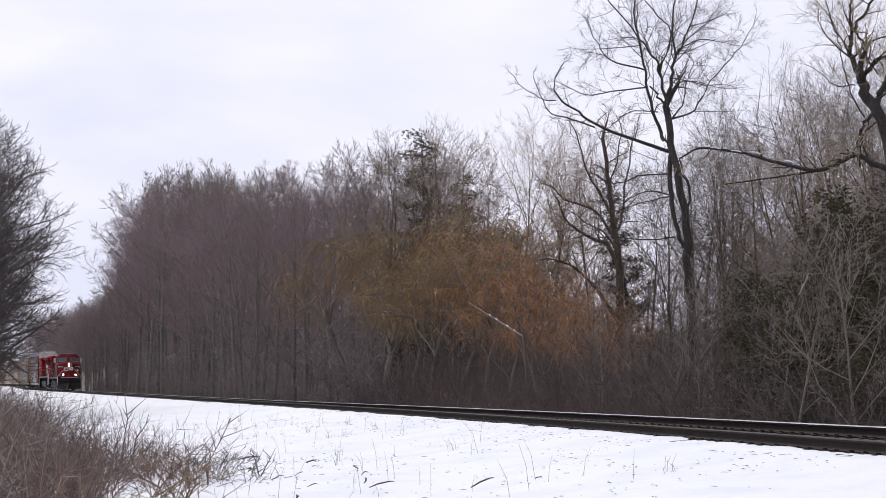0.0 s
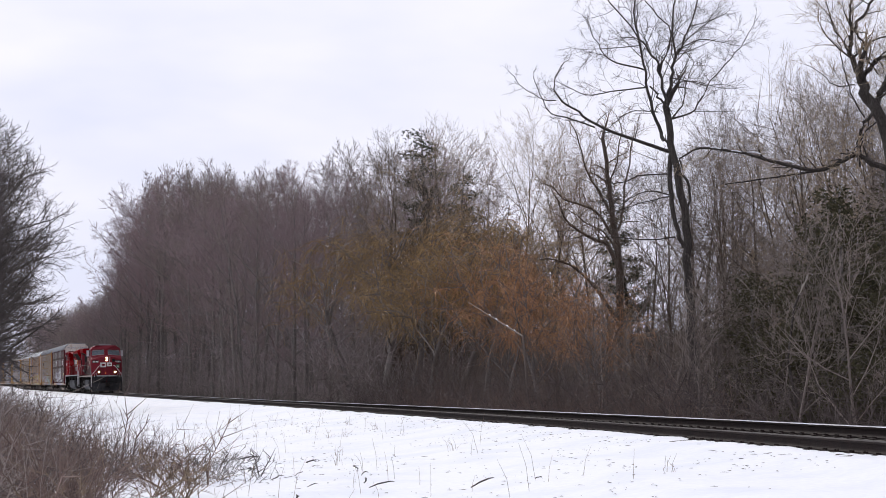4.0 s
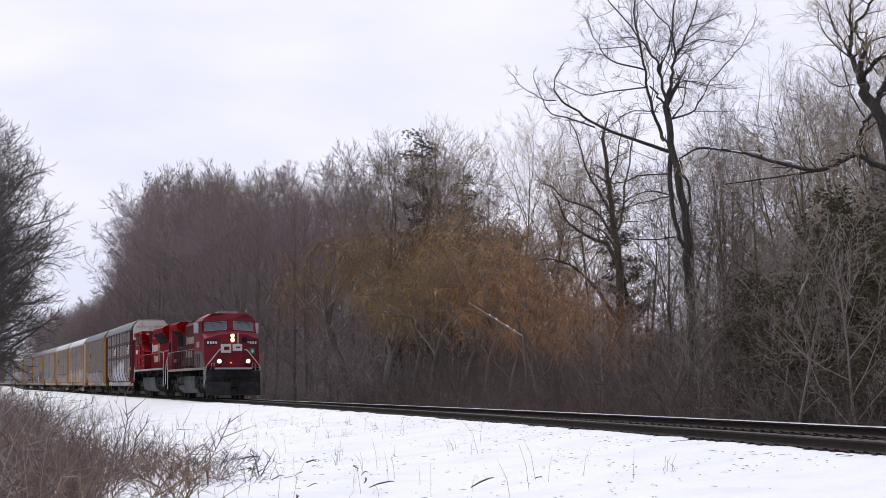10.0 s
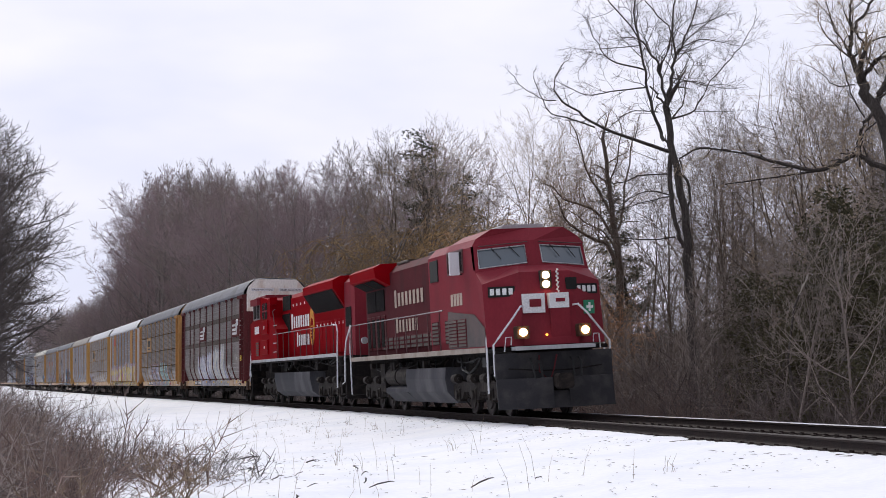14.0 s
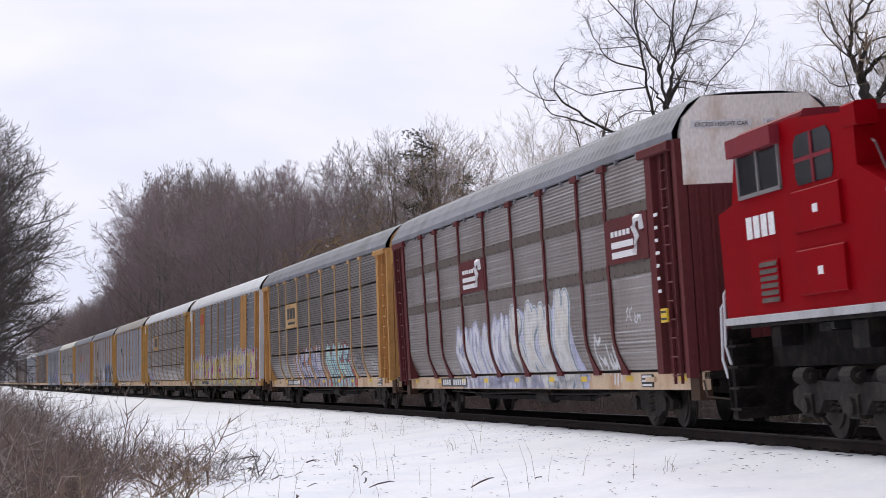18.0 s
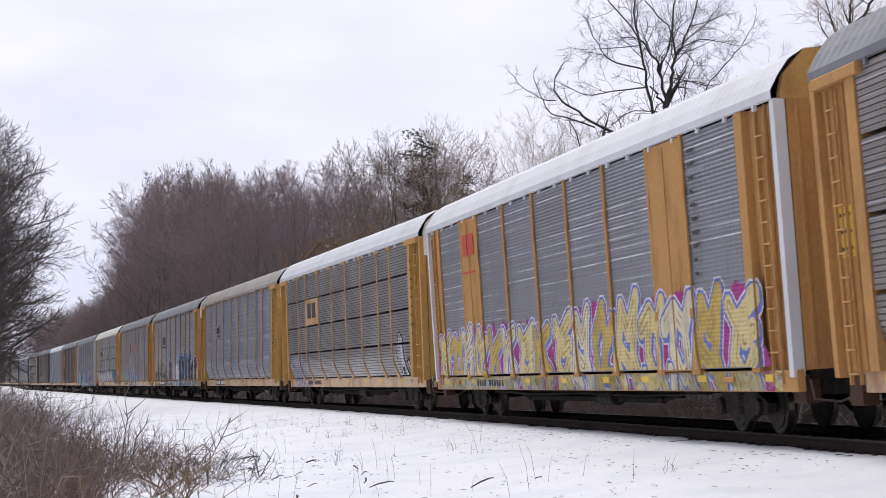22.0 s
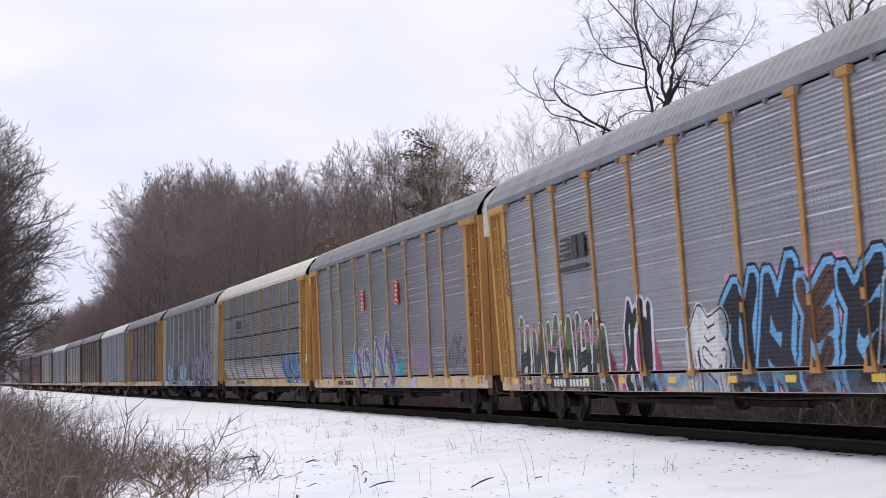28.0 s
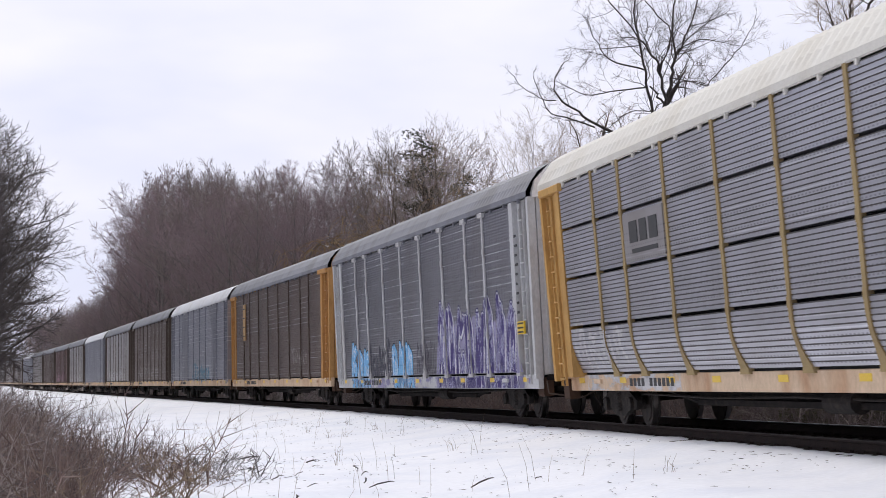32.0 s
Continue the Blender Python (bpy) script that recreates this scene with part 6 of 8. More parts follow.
    for i in range(9):
        x = -12.0 + i * 3.0
        bb = Bag()
        bb.box(-0.22, 0.22, -ys - 0.006, -ys + 0.004, 0.89, 1.0)
        if c.get("reflect", True):
            part("reflector", bb, REFLECT, car, at=pose(x + (i % 3) * 0.2, 0, 0))
    if c.get("plate"):
        box_part("mark_plate", (-8.5, -5.2, -ys - 0.005, -ys + 0.004, 0.79, 1.02), DECAL_BLACK, car, 0.0)
    for i in range(11):
        if i != 4:
            box_part("mark_bar", (-8.3 + i * 0.27, -8.12 + i * 0.27, -ys - 0.009, -ys - 0.003, 0.83, 0.98), DECAL_WHITE if c.get("plate") else c.get("mark", DECAL_BLACK), car, 0.0)
    for fn, kw in c.get("extra", ()):
        fn(car, tuck=tuck, **kw)
    return car


def crest(car, x0, x1, z0, z1, ground, ink, tuck, style):
    """A railway's mark on a plate of its own colour, drawn as plain shapes."""
    y = -1.545
    w, h = x1 - x0, z1 - z0
    host = car
    if ground:
        b = Bag()
        b.box(x0, x1, y - 0.012, y + 0.02, z0, z1)
        host = part("emblem", b, ground, car, "plate with a plain-shaped railway emblem")
    y -= 0.016

    def q(a, c, d, e):
        g = Bag()
        decal_box(g, x0 + w * a, x0 + w * c, z0 + h * d, z0 + h * e, y, 0)
        part("emblem_bar", g, ink, host)

    if style == "track":
        q(0.12, 0.72, 0.12, 0.26)
        q(0.12, 0.66, 0.34, 0.48)
        g = Bag()
        g.tube([(x0 + w * 0.70, y, z0 + h * 0.18), (x0 + w * 0.78, y, z0 + h * 0.5), (x0 + w * 0.70, y, z0 + h * 0.72), (x0 + w * 0.76, y, z0 + h * 0.9), (x0 + w * 0.88, y, z0 + h * 0.88), (x0 + w * 0.90, y, z0 + h * 0.62)], [0.07] * 6, 4)
        part("emblem_curve", g, ink, host)
        for i in range(5):
            q(0.12 + i * 0.1, 0.19 + i * 0.1, 0.60, 0.72)
    elif style == "block":
        for a in ((0.16, 0.36, 0.38, 0.82), (0.42, 0.60, 0.38, 0.82), (0.66, 0.86, 0.38, 0.82), (0.2, 0.84, 0.16, 0.25)):
            q(*a)
    elif style == "two":
        q(0.16, 0.44, 0.26, 0.84)
        q(0.54, 0.84, 0.26, 0.84)
    elif style == "slant":
        for i in range(5):
            q(0.05 + i * 0.02, 0.42, 0.36 + i * 0.13, 0.43 + i * 0.13)
        for a in ((0.5, 0.66, 0.36, 0.98), (0.72, 0.92, 0.36, 0.98), (0.05, 0.95, 0.08, 0.22)):
            q(*a)


def placard(car, x0, x1, z0, z1, material, tuck, rows=3, y=-1.566, ink=None):
    b = Bag()
    b.box(x0, x1, y - 0.006, y + 0.03, z0, z1, 0)
    for i in range(rows):
        zc = z0 + (z1 - z0) * (i + 0.5) / rows
        b.box(x0 + 0.06 * (x1 - x0), x1 - 0.1 * (x1 - x0), y - 0.01, y, zc - 0.02, zc + 0.02, 1)
    part("placard", b, [material, ink or DECAL_BLACK], car)


def stencils(car, x, z0, z1, tuck, ink, y=-1.566, w=0.26, n=7):
    b = Bag()
    rng = random.Random(int(z0 * 97 + x * 31))
    for i in range(n):
        z = z1 - (z1 - z0) * (i + 0.5) / n
        b.box(x, x + w * rng.uniform(0.5, 1.0), y - 0.004, y + 0.004, z - 0.03, z + 0.03)
    tagged(part("stencil", b, ink, car), kind="stuff")


def words(car, text, x, y, z, size, m, tuck, rot=90):
    """Readable words as flat letters."""
    cu = bpy.data.curves.new("words", "FONT")
    cu.body, cu.size, cu.align_x, cu.extrude = text, size, "CENTER", 0.002
    tmp = bpy.data.objects.new("words", cu)
    scene.collection.objects.link(tmp)
    bpy.context.view_layer.update()
    me = bpy.data.meshes.new_from_object(tmp.evaluated_get(bpy.context.evaluated_depsgraph_get()))
    bpy.data.objects.remove(tmp)
    me.materials.clear()
    me.materials.append(m)
    return part("lettering", me, m, car, at=pose(x, y, z, 90, 0, rot))


def end_words(car, tuck):
    for y in (-0.66, 0.68):
        b = Bag()
        b.box(13.505, 13.512, y - 0.56, y + 0.56, 5.27, 5.41)
        part("sign_strip", b, DECAL_WHITE, car)
    words(car, "EXCESS HEIGHT CAR", 13.518, -0.66, 5.30, 0.105, DECAL_BLACK, tuck)
    words(car, "EXCESS HEIGHT CAR", 13.518, 0.68, 5.30, 0.105, DECAL_BLACK, tuck)


def patches(car, cells, rgb, tuck, zh=0.16):
    """Bands where the slots were painted over, worn through again."""
    sp = Spray(-11.7, 11.7, 1.2, 4.6, 5)
    for x0, x1, z in cells:
        sp.lay((sp.X > x0) & (sp.X < x1) & (sp.Z > z) & (sp.Z < z + zh), rgb)
    sp.g[sp.wisp(0.2, 1.1) > 0.42] = -1
    sp.onto(car, "pale painted-over patches", False)


PALE, LILAC, NAVY, SKY = (0.66, 0.66, 0.68), (0.50, 0.50, 0.66), (0.05, 0.05, 0.20), (0.18, 0.42, 0.68)
MAG, LEMON, TEAL, MINT, INK = (0.36, 0.045, 0.22), (0.60, 0.50, 0.24), (0.08, 0.36, 0.40), (0.36, 0.60, 0.52), (0.02, 0.02, 0.03)
VIOLET, ORANGE, PINK, CREAM, OLIVE = (0.12, 0.07, 0.32), (0.55, 0.20, 0.05), (0.60, 0.30, 0.42), (0.60, 0.52, 0.40), (0.22, 0.26, 0.09)
CAR_LOOKS = [
    dict(label="auto carrier with dark red ribs and brown slotted steel panels", plate=True, panel="umber", rib=OXIDE, roof=ROOF_GREY, sill=SILL, tuck=0.2, end_split=4.3, gable=BEIGE, door=OXIDE, bands=(3.02, 4.12), band_m=BAND, extra=[
        (crest, dict(x0=-4.15, x1=-1.5, z0=3.2, z1=4.0, ground=OXIDE, ink=DECAL_WHITE, style="track")),
        (crest, dict(x0=9.15, x1=11.7, z0=3.15, z1=4.02, ground=OXIDE, ink=DECAL_WHITE, style="track")),
        (graffiti, dict(x0=-5.4, x1=0.7, z0=1.08, z1=2.2, n=6, cols=(LILAC, (0.34, 0.34, 0.48), PALE, LILAC), seed=3, fat=0.15, spill=(0.30, 0.28, 0.30), over=False)),
        (graffiti, dict(x0=0.6, x1=6.0, z0=1.05, z1=2.5, n=4, cols=(PALE, (0.24, 0.30, 0.36), (0.62, 0.61, 0.60), CREAM), seed=8, fat=0.24, spill=LILAC, over=False)),
        (smear, dict(x0=7.4, x1=8.9, z0=0.85, z1=2.0, rgb=PALE, seed=4, n=4, w=0.09)),
        (smear, dict(x0=-4.0, x1=6.5, z0=0.74, z1=1.04, rgb=LILAC, seed=5, n=26, w=0.2)),
        (smear, dict(x0=9.9, x1=10.9, z0=2.0, z1=2.3, rgb=PALE, seed=6, n=5, w=0.04)),
        (placard, dict(x0=12.2, x1=12.55, z0=1.95, z1=2.2, material=REFLECT, rows=2)), (stencils, dict(x=12.15, z0=2.4, z1=4.0, ink=DECAL_WHITE)),
        (placard, dict(x0=10.0, x1=10.7, z0=0.78, z1=1.02, material=DECAL_BLACK, ink=DECAL_WHITE, y=-1.31)), (end_words, dict())]),
    dict(label="auto carrier with tan ribs and brown slotted panels in four tiers", plate=True, panel="brown", rib=TAN, end=GOLD, roof=ROOF_GREY, sill=SILL, tuck=0.2, tiers=True, gable=YELLOW, end_split=4.6, extra=[
        (crest, dict(x0=-7.0, x1=-4.35, z0=3.12, z1=4.10, ground=TAN, ink=DECAL_BLACK, style="block")),
        (smear, dict(x0=-8.6, x1=-7.2, z0=1.1, z1=2.2, rgb=(0.5, 0.48, 0.46), seed=12, n=5, w=0.12)),
        (graffiti, dict(x0=-5.1, x1=0.9, z0=1.0, z1=2.05, n=5, cols=((0.50, 0.22, 0.08), (0.06, 0.06, 0.10), ((0.50, 0.48, 0.58), (0.34, 0.34, 0.46)), PALE), seed=13, fat=0.15, top=0.4, spill=(0.52, 0.21, 0.07), over=False)),
        (graffiti, dict(x0=2.0, x1=6.6, z0=1.0, z1=2.1, n=4, cols=((0.40, 0.07, 0.05), (0.10, 0.20, 0.24), ((0.46, 0.62, 0.58), (0.40, 0.56, 0.62)), MINT), seed=14, fat=0.16, top=0.45, spill=(0.44, 0.09, 0.06), over=False)),
        (smear, dict(x0=7.5, x1=9.0, z0=1.15, z1=1.8, rgb=(0.06, 0.06, 0.09), seed=15, n=9, w=0.04)),
        (smear, dict(x0=10.2, x1=11.2, z0=1.15, z1=1.9, rgb=PALE, seed=16, n=6, w=0.03)),
        (smear, dict(x0=-5.1, x1=6.8, z0=0.74, z1=1.04, rgb=(0.42, 0.43, 0.50), seed=17, n=30, w=0.15)),
        (placard, dict(x0=-13.1, x1=-12.5, z0=2.6, z1=3.3, material=REFLECT, rows=3, y=-1.44)),
        (placard, dict(x0=10.4, x1=11.1, z0=0.78, z1=1.02, material=DECAL_BLACK, ink=DECAL_WHITE, y=-1.31))]),
    dict(label="gold-ribbed auto carrier with purple and yellow graffiti", panel="streaked", rib=GOLD, roof=ROOF_WHITE, sill=GOLD, corner=ROOF_WHITE, beam=False, head=False, solid=(1, 7), gable=YELLOW, ridge=0.008, extra=[
        (crest, dict(x0=-9.0, x1=-7.15, z0=3.9, z1=4.85, ground=None, ink=DECAL_RED, style="two")),
        (graffiti, dict(x0=-12.7, x1=-0.6, z0=1.0, z1=2.1, n=8, cols=((0.60, 0.58, 0.66), (0.16, 0.20, 0.46), (LEMON, (0.50, 0.36, 0.10), (0.62, 0.56, 0.40)), (0.30, 0.22, 0.08)), seed=21, square=True, edge=0.045, top=0.4, fat=0.18, spill=MAG)),
        (graffiti, dict(x0=-0.4, x1=12.2, z0=0.95, z1=2.25, n=8, cols=((0.62, 0.58, 0.66), (0.14, 0.18, 0.45), (LEMON, (0.62, 0.56, 0.40), (0.50, 0.36, 0.10), LEMON), (0.36, 0.26, 0.09)), seed=22, square=True, edge=0.045, top=0.4, fat=0.19, spill=MAG)),
        (smear, dict(x0=-13.0, x1=12.9, z0=0.74, z1=1.06, rgb=(0.66, 0.60, 0.30), seed=23, n=50, w=0.24)),
        (smear, dict(x0=-13.0, x1=12.9, z0=0.74, z1=1.06, rgb=(0.45, 0.55, 0.72), seed=24, n=34, w=0.08)),
        (stencils, dict(x=9.4, z0=2.6, z1=4.9, ink=DECAL_BLACK, y=-1.55, n=10)), (stencils, dict(x=-8.9, z0=3.65, z1=3.8, ink=DECAL_RED, y=-1.55, w=1.5, n=1))]),
    dict(label="auto carrier with yellow ribs and steel panels in four tiers", panel="dark", rib=TAN, end=YELLOW, roof=ROOF_WHITE, sill=SILL, tuck=0.2, tiers=True, gable=WHITE_GABLE, end_split=4.55, extra=[
        (crest, dict(x0=-7.0, x1=-4.35, z0=3.12, z1=4.10, ground=TAN, ink=DECAL_BLACK, style="two")),
        (graffiti, dict(x0=9.8, x1=10.8, z0=1.15, z1=2.2, n=1, cols=(INK, INK, PALE, INK), seed=31, fat=0.2, feet=False)), (graffiti, dict(x0=10.7, x1=11.6, z0=1.15, z1=1.5, n=3, cols=(INK, INK, PALE, INK), seed=34, fat=0.1, feet=False)),
        (graffiti, dict(x0=-11.5, x1=-8.2, z0=1.1, z1=1.85, n=5, cols=((0.44, 0.44, 0.50), (0.20, 0.18, 0.36), (0.46, 0.46, 0.52), (0.24, 0.22, 0.42)), seed=33, fat=0.16, worn=0.8)),
        (stencils, dict(x=12.15, z0=2.2, z1=4.6, ink=DECAL_BLACK, n=9))]),
    dict(label="auto carrier with gold ends and patched bluish steel panels", plate=True, panel="blue", rib=TAN, end=YELLOW, roof=ROOF_TAN, sill=SILL, tuck=0.2, gable=WHITE_GABLE, end_split=4.55, extra=[
        (patches, dict(cells=[(-11.0, -9.3, 2.9), (-6.8, -5.0, 2.95), (-3.6, -1.8, 2.9), (2.0, 3.6, 2.85), (4.6, 6.6, 2.85), (9.4, 11.4, 2.85), (-10.8, -9.6, 1.8), (-3.9, -2.0, 1.8), (1.7, 3.8, 1.8), (4.6, 6.8, 1.8), (9.5, 11.0, 1.9), (-6.8, -5.4, 3.9), (-0.9, 0.9, 3.9), (9.4, 11.0, 4.1)], rgb=(0.42, 0.44, 0.49))),
        (crest, dict(x0=-6.9, x1=-5.6, z0=3.2, z1=3.9, ground=PANEL["grey"], ink=DECAL_BLACK, style="block")),
        (smear, dict(x0=-0.9, x1=0.3, z0=1.5, z1=1.9, rgb=SKY, seed=41, n=5, w=0.06)),
        (stencils, dict(x=12.15, z0=2.2, z1=4.6, ink=DECAL_BLACK, n=9)), (placard, dict(x0=12.9, x1=13.2, z0=2.4, z1=2.8, material=YELLOW))]),
    dict(label="gold-ribbed grey auto carrier with large blue and black graffiti", plate=True, panel="grey", rib=GOLD, end=YELLOW, roof=ROOF_GREY, sill=SILL, gable=WHITE_GABLE, end_split=4.6, extra=[
        (crest, dict(x0=-6.9, x1=-4.5, z0=3.15, z1=3.95, ground=None, ink=DECAL_BLACK, style="slant")),
        (post_tag, dict(x=-11.92, z0=2.9, z1=4.2, rgb=(0.13, 0.05, 0.13), seed=52)),
        (smear, dict(x0=-11.4, x1=-4.0, z0=1.6, z1=2.2, rgb=(0.50, 0.25, 0.38), seed=55, n=6, w=0.15)),
        (graffiti, dict(x0=-11.3, x1=-3.6, z0=0.8, z1=1.98, n=6, cols=((0.02, 0.035, 0.035), (0.62, 0.62, 0.62), ((0.02, 0.03, 0.03), (0.03, 0.05, 0.045)), (0.09, 0.11, 0.11)), seed=51, fat=0.2, square=True, top=0.45, edge=0.055, halo_w=0.02, book=SPIKES, crown=(1.7, (0.12, 0.165, 0.06)), spill=(0.16, 0.03, 0.05))),
        (graffiti, dict(x0=-2.6, x1=-0.5, z0=0.8, z1=2.15, n=2, cols=(PALE, PALE, INK, INK), seed=53, fat=0.15, spill=(0.42, 0.08, 0.16))),
        (graffiti, dict(x0=1.2, x1=3.6, z0=0.95, z1=1.95, n=1, cols=(PALE, INK, PALE, INK), seed=54, fat=0.26)),
        (graffiti, dict(x0=3.3, x1=9.7, z0=0.95, z1=2.45, n=4, cols=(INK, (0.16, 0.40, 0.68), (INK, (0.03, 0.03, 0.05), (0.10, 0.05, 0.04)), INK), seed=56, fat=0.26, spill=PINK, top=0.4, square=True, edge=0.10, halo_w=0.05)),
        (graffiti, dict(x0=9.5, x1=13.2, z0=0.9, z1=2.1, n=2, cols=(INK, PALE, INK, ORANGE), seed=57, fat=0.26, square=True, edge=0.06, spill=LEMON)),
        (smear, dict(x0=-12.5, x1=13.0, z0=0.74, z1=1.05, rgb=(0.45, 0.36, 0.33), seed=58, n=50, w=0.18)),
        (smear, dict(x0=-2, x1=13.0, z0=0.74, z1=1.05, rgb=SKY, seed=59, n=12, w=0.12))]),
    dict(label="auto carrier with gold ribs, plain grey panels and purple graffiti", panel="ash", rib=TAN, end=GOLD, roof=ROOF_GREY, sill=SILL, gable=WHITE_GABLE, end_split=4.55, extra=[
        (arches, dict(tops=[(-4.5, 2.12), (-2.9, 2.05), (-0.8, 2.15), (0.8, 2.25)], seed=61)),
        (smear, dict(x0=4.4, x1=7.8, z0=1.15, z1=2.1, rgb=(0.36, 0.24, 0.37), seed=63, n=14, w=0.11)),
        (smear, dict(x0=9.3, x1=11.4, z0=1.15, z1=2.15, rgb=(0.13, 0.11, 0.11), seed=64, n=10, w=0.06)),
        (smear, dict(x0=-1.0, x1=5.0, z0=0.74, z1=1.05, rgb=LILAC, seed=65, n=12, w=0.16)),
        (badge, dict(x0=-3.0, x1=-2.45, z0=3.28, z1=3.95, seed=66)), (badge, dict(x0=2.55, x1=3.15, z0=3.28, z1=3.98, seed=67)),
        (stencils, dict(x=12.15, z0=2.5, z1=4.0, ink=DECAL_BLACK, n=6))]),
    dict(label="auto carrier with cream roof and silver panels in four tiers", panel="silver", rib=DULL_RIB, end=YELLOW, roof=ROOF_CREAM, sill=SILL, tuck=0.2, tiers=True, head=False, gable=WHITE_GABLE, end_split=4.7, extra=[
        (crest, dict(x0=-6.95, x1=-4.4, z0=3.15, z1=4.05, ground=PANEL["dark"], ink=DECAL_BLACK, style="block")),
        (graffiti, dict(x0=7.2, x1=12.0, z0=0.95, z1=2.0, n=4, cols=((0.40, 0.44, 0.50), INK, (0.11, 0.32, 0.60), INK), seed=71, fat=0.2, spill=(0.34, 0.36, 0.40), top=0.1, feet=False)),
        (smear, dict(x0=-11.5, x1=-7.6, z0=1.1, z1=2.1, rgb=(0.52, 0.51, 0.51), seed=72, n=8, w=0.2)),
        (smear, dict(x0=-11.5, x1=-5.0, z0=0.75, z1=1.05, rgb=(0.55, 0.54, 0.54), seed=73, n=12, w=0.2)),
        (stencils, dict(x=12.15, z0=1.9, z1=4.6, ink=DECAL_BLACK, n=11)), (placard, dict(x0=13.3, x1=13.5, z0=1.7, z1=2.0, material=DECAL_WHITE))]),
    dict(label="auto carrier with white ribs, wide white end panels and purple graffiti", panel="slate", rib=WHITE_PAINT, roof=ROOF_GREY, sill=WHITE_PAINT, beam=False, gable=WHITE_GABLE, rib_w=0.15, solid=(), extra=[
        (graffiti, dict(x0=3.2, x1=11.9, z0=0.8, z1=2.7, n=8, cols=((0.05, 0.04, 0.12), (0.55, 0.55, 0.60), (0.06, 0.045, 0.16), LILAC), seed=81, fat=0.19, spill=(0.30, 0.28, 0.42))),
        (graffiti, dict(x0=-10.6, x1=-7.2, z0=1.0, z1=2.0, n=3, cols=(INK, SKY, SKY, PALE), seed=82, fat=0.14)),
        (smear, dict(x0=-7.2, x1=-3.6, z0=1.0, z1=2.1, rgb=(0.07, 0.07, 0.09), seed=83, n=14, w=0.12)),
        (graffiti, dict(x0=-3.4, x1=-0.3, z0=1.0, z1=1.95, n=3, cols=(INK, SKY, SKY, PALE), seed=84, fat=0.14)),
        (smear, dict(x0=0.3, x1=2.9, z0=1.0, z1=2.0, rgb=(0.09, 0.08, 0.10), seed=85, n=12, w=0.06)),
        (smear, dict(x0=-10.6, x1=12.8, z0=0.74, z1=1.04, rgb=(0.30, 0.28, 0.42), seed=86, n=26, w=0.12)),
        (stencils, dict(x=12.2, z0=2.4, z1=4.4, ink=DECAL_BLACK, n=9)), (placard, dict(x0=12.15, x1=12.75, z0=2.0, z1=2.3, material=REFLECT))]),
    dict(label="auto carrier with thin brown ribs, rusty brown panels and orange ends", panel="rust", rib=DUSTY, end=GOLD, roof=ROOF_GREY, sill=SILL, rib_w=0.09, head=False, extra=[
        (placard, dict(x0=-9.0, x1=-8.2, z0=2.9, z1=4.6, material=TAN, rows=4)), (smear, dict(x0=4.5, x1=8.5, z0=1.5, z1=2.3, rgb=(0.42, 0.40, 0.38), seed=91, n=9, w=0.04))]),
    dict(label="auto carrier with broad grey ribs and grey panels", panel="grey", rib=PANEL["grey"], roof=ROOF_WHITE, sill=SILL, rib_w=0.16, beam=False, solid=(2, 7), extra=[
        (smear, dict(x0=-2.0, x1=6.0, z0=0.9, z1=1.9, rgb=(0.12, 0.27, 0.36), seed=101, n=16, w=0.17))]),
    dict(label="auto carrier with brown slotted panels and dusty brown ends", panel="rust", rib=DUSTY, end=DUSTY, roof=ROOF_GREY, sill=SILL, extra=[
        (smear, dict(x0=-8.0, x1=6.0, z0=1.1, z1=2.2, rgb=(0.42, 0.40, 0.38), seed=111, n=18, w=0.07))]),
    dict(label="auto carrier with dark panels, dusty ends and white strokes", panel="dark", rib=DUSTY, end=DUSTY, roof=ROOF_GREY, sill=SILL, extra=[
        (smear, dict(x0=-9.0, x1=8.0, z0=1.1, z1=1.9, rgb=PALE, seed=121, n=26, w=0.1))]),
    dict(label="auto carrier with dull grey panels and rusted tan sill", panel="grey", rib=PANEL["grey"], roof=ROOF_WHITE, sill=SILL),
    dict(label="auto carrier with dark brown panels and pale stripes", panel="dark", rib=DUSTY, roof=ROOF_GREY, sill=SILL, extra=[(smear, dict(x0=-9, x1=9, z0=1.1, z1=1.7, rgb=PALE, seed=131, n=20, w=0.06))]),
    dict(label="auto carrier with dull red panels and dusty ends", panel="red", rib=DUSTY, roof=ROOF_GREY, sill=SILL, extra=[(smear, dict(x0=-9, x1=9, z0=1.1, z1=2.2, rgb=(0.40, 0.22, 0.30), seed=132, n=20, w=0.15))]),
    dict(label="auto carrier with rusty red panels and dusty brown ends", panel="rust", rib=DUSTY, end=DUSTY, roof=ROOF_GREY, sill=SILL),
    dict(label="auto carrier with dark grey panels and dusty brown ribs", panel="dark", rib=DUSTY, roof=ROOF_GREY, sill=SILL, tiers=True),
    dict(label="auto carrier with grey panels and grey ribs", panel="grey", rib=PANEL["grey"], roof=ROOF_WHITE, sill=SILL),
    dict(label="auto carrier with brown panels and dark red ribs", panel="brown", rib=DUSTY, roof=ROOF_GREY, sill=SILL),
]


def make_train_cars():
    out = []
    for i in range(24):
        look_of = CAR_LOOKS[i] if i < len(CAR_LOOKS) else CAR_LOOKS[(19, 17, 18, 14)[i % 4]]
        out.append((autorack(look_of), -17.33 - 28.65 * (i + 0.5), 9.9))
    return out


make_rails()
CARS = make_train_cars()


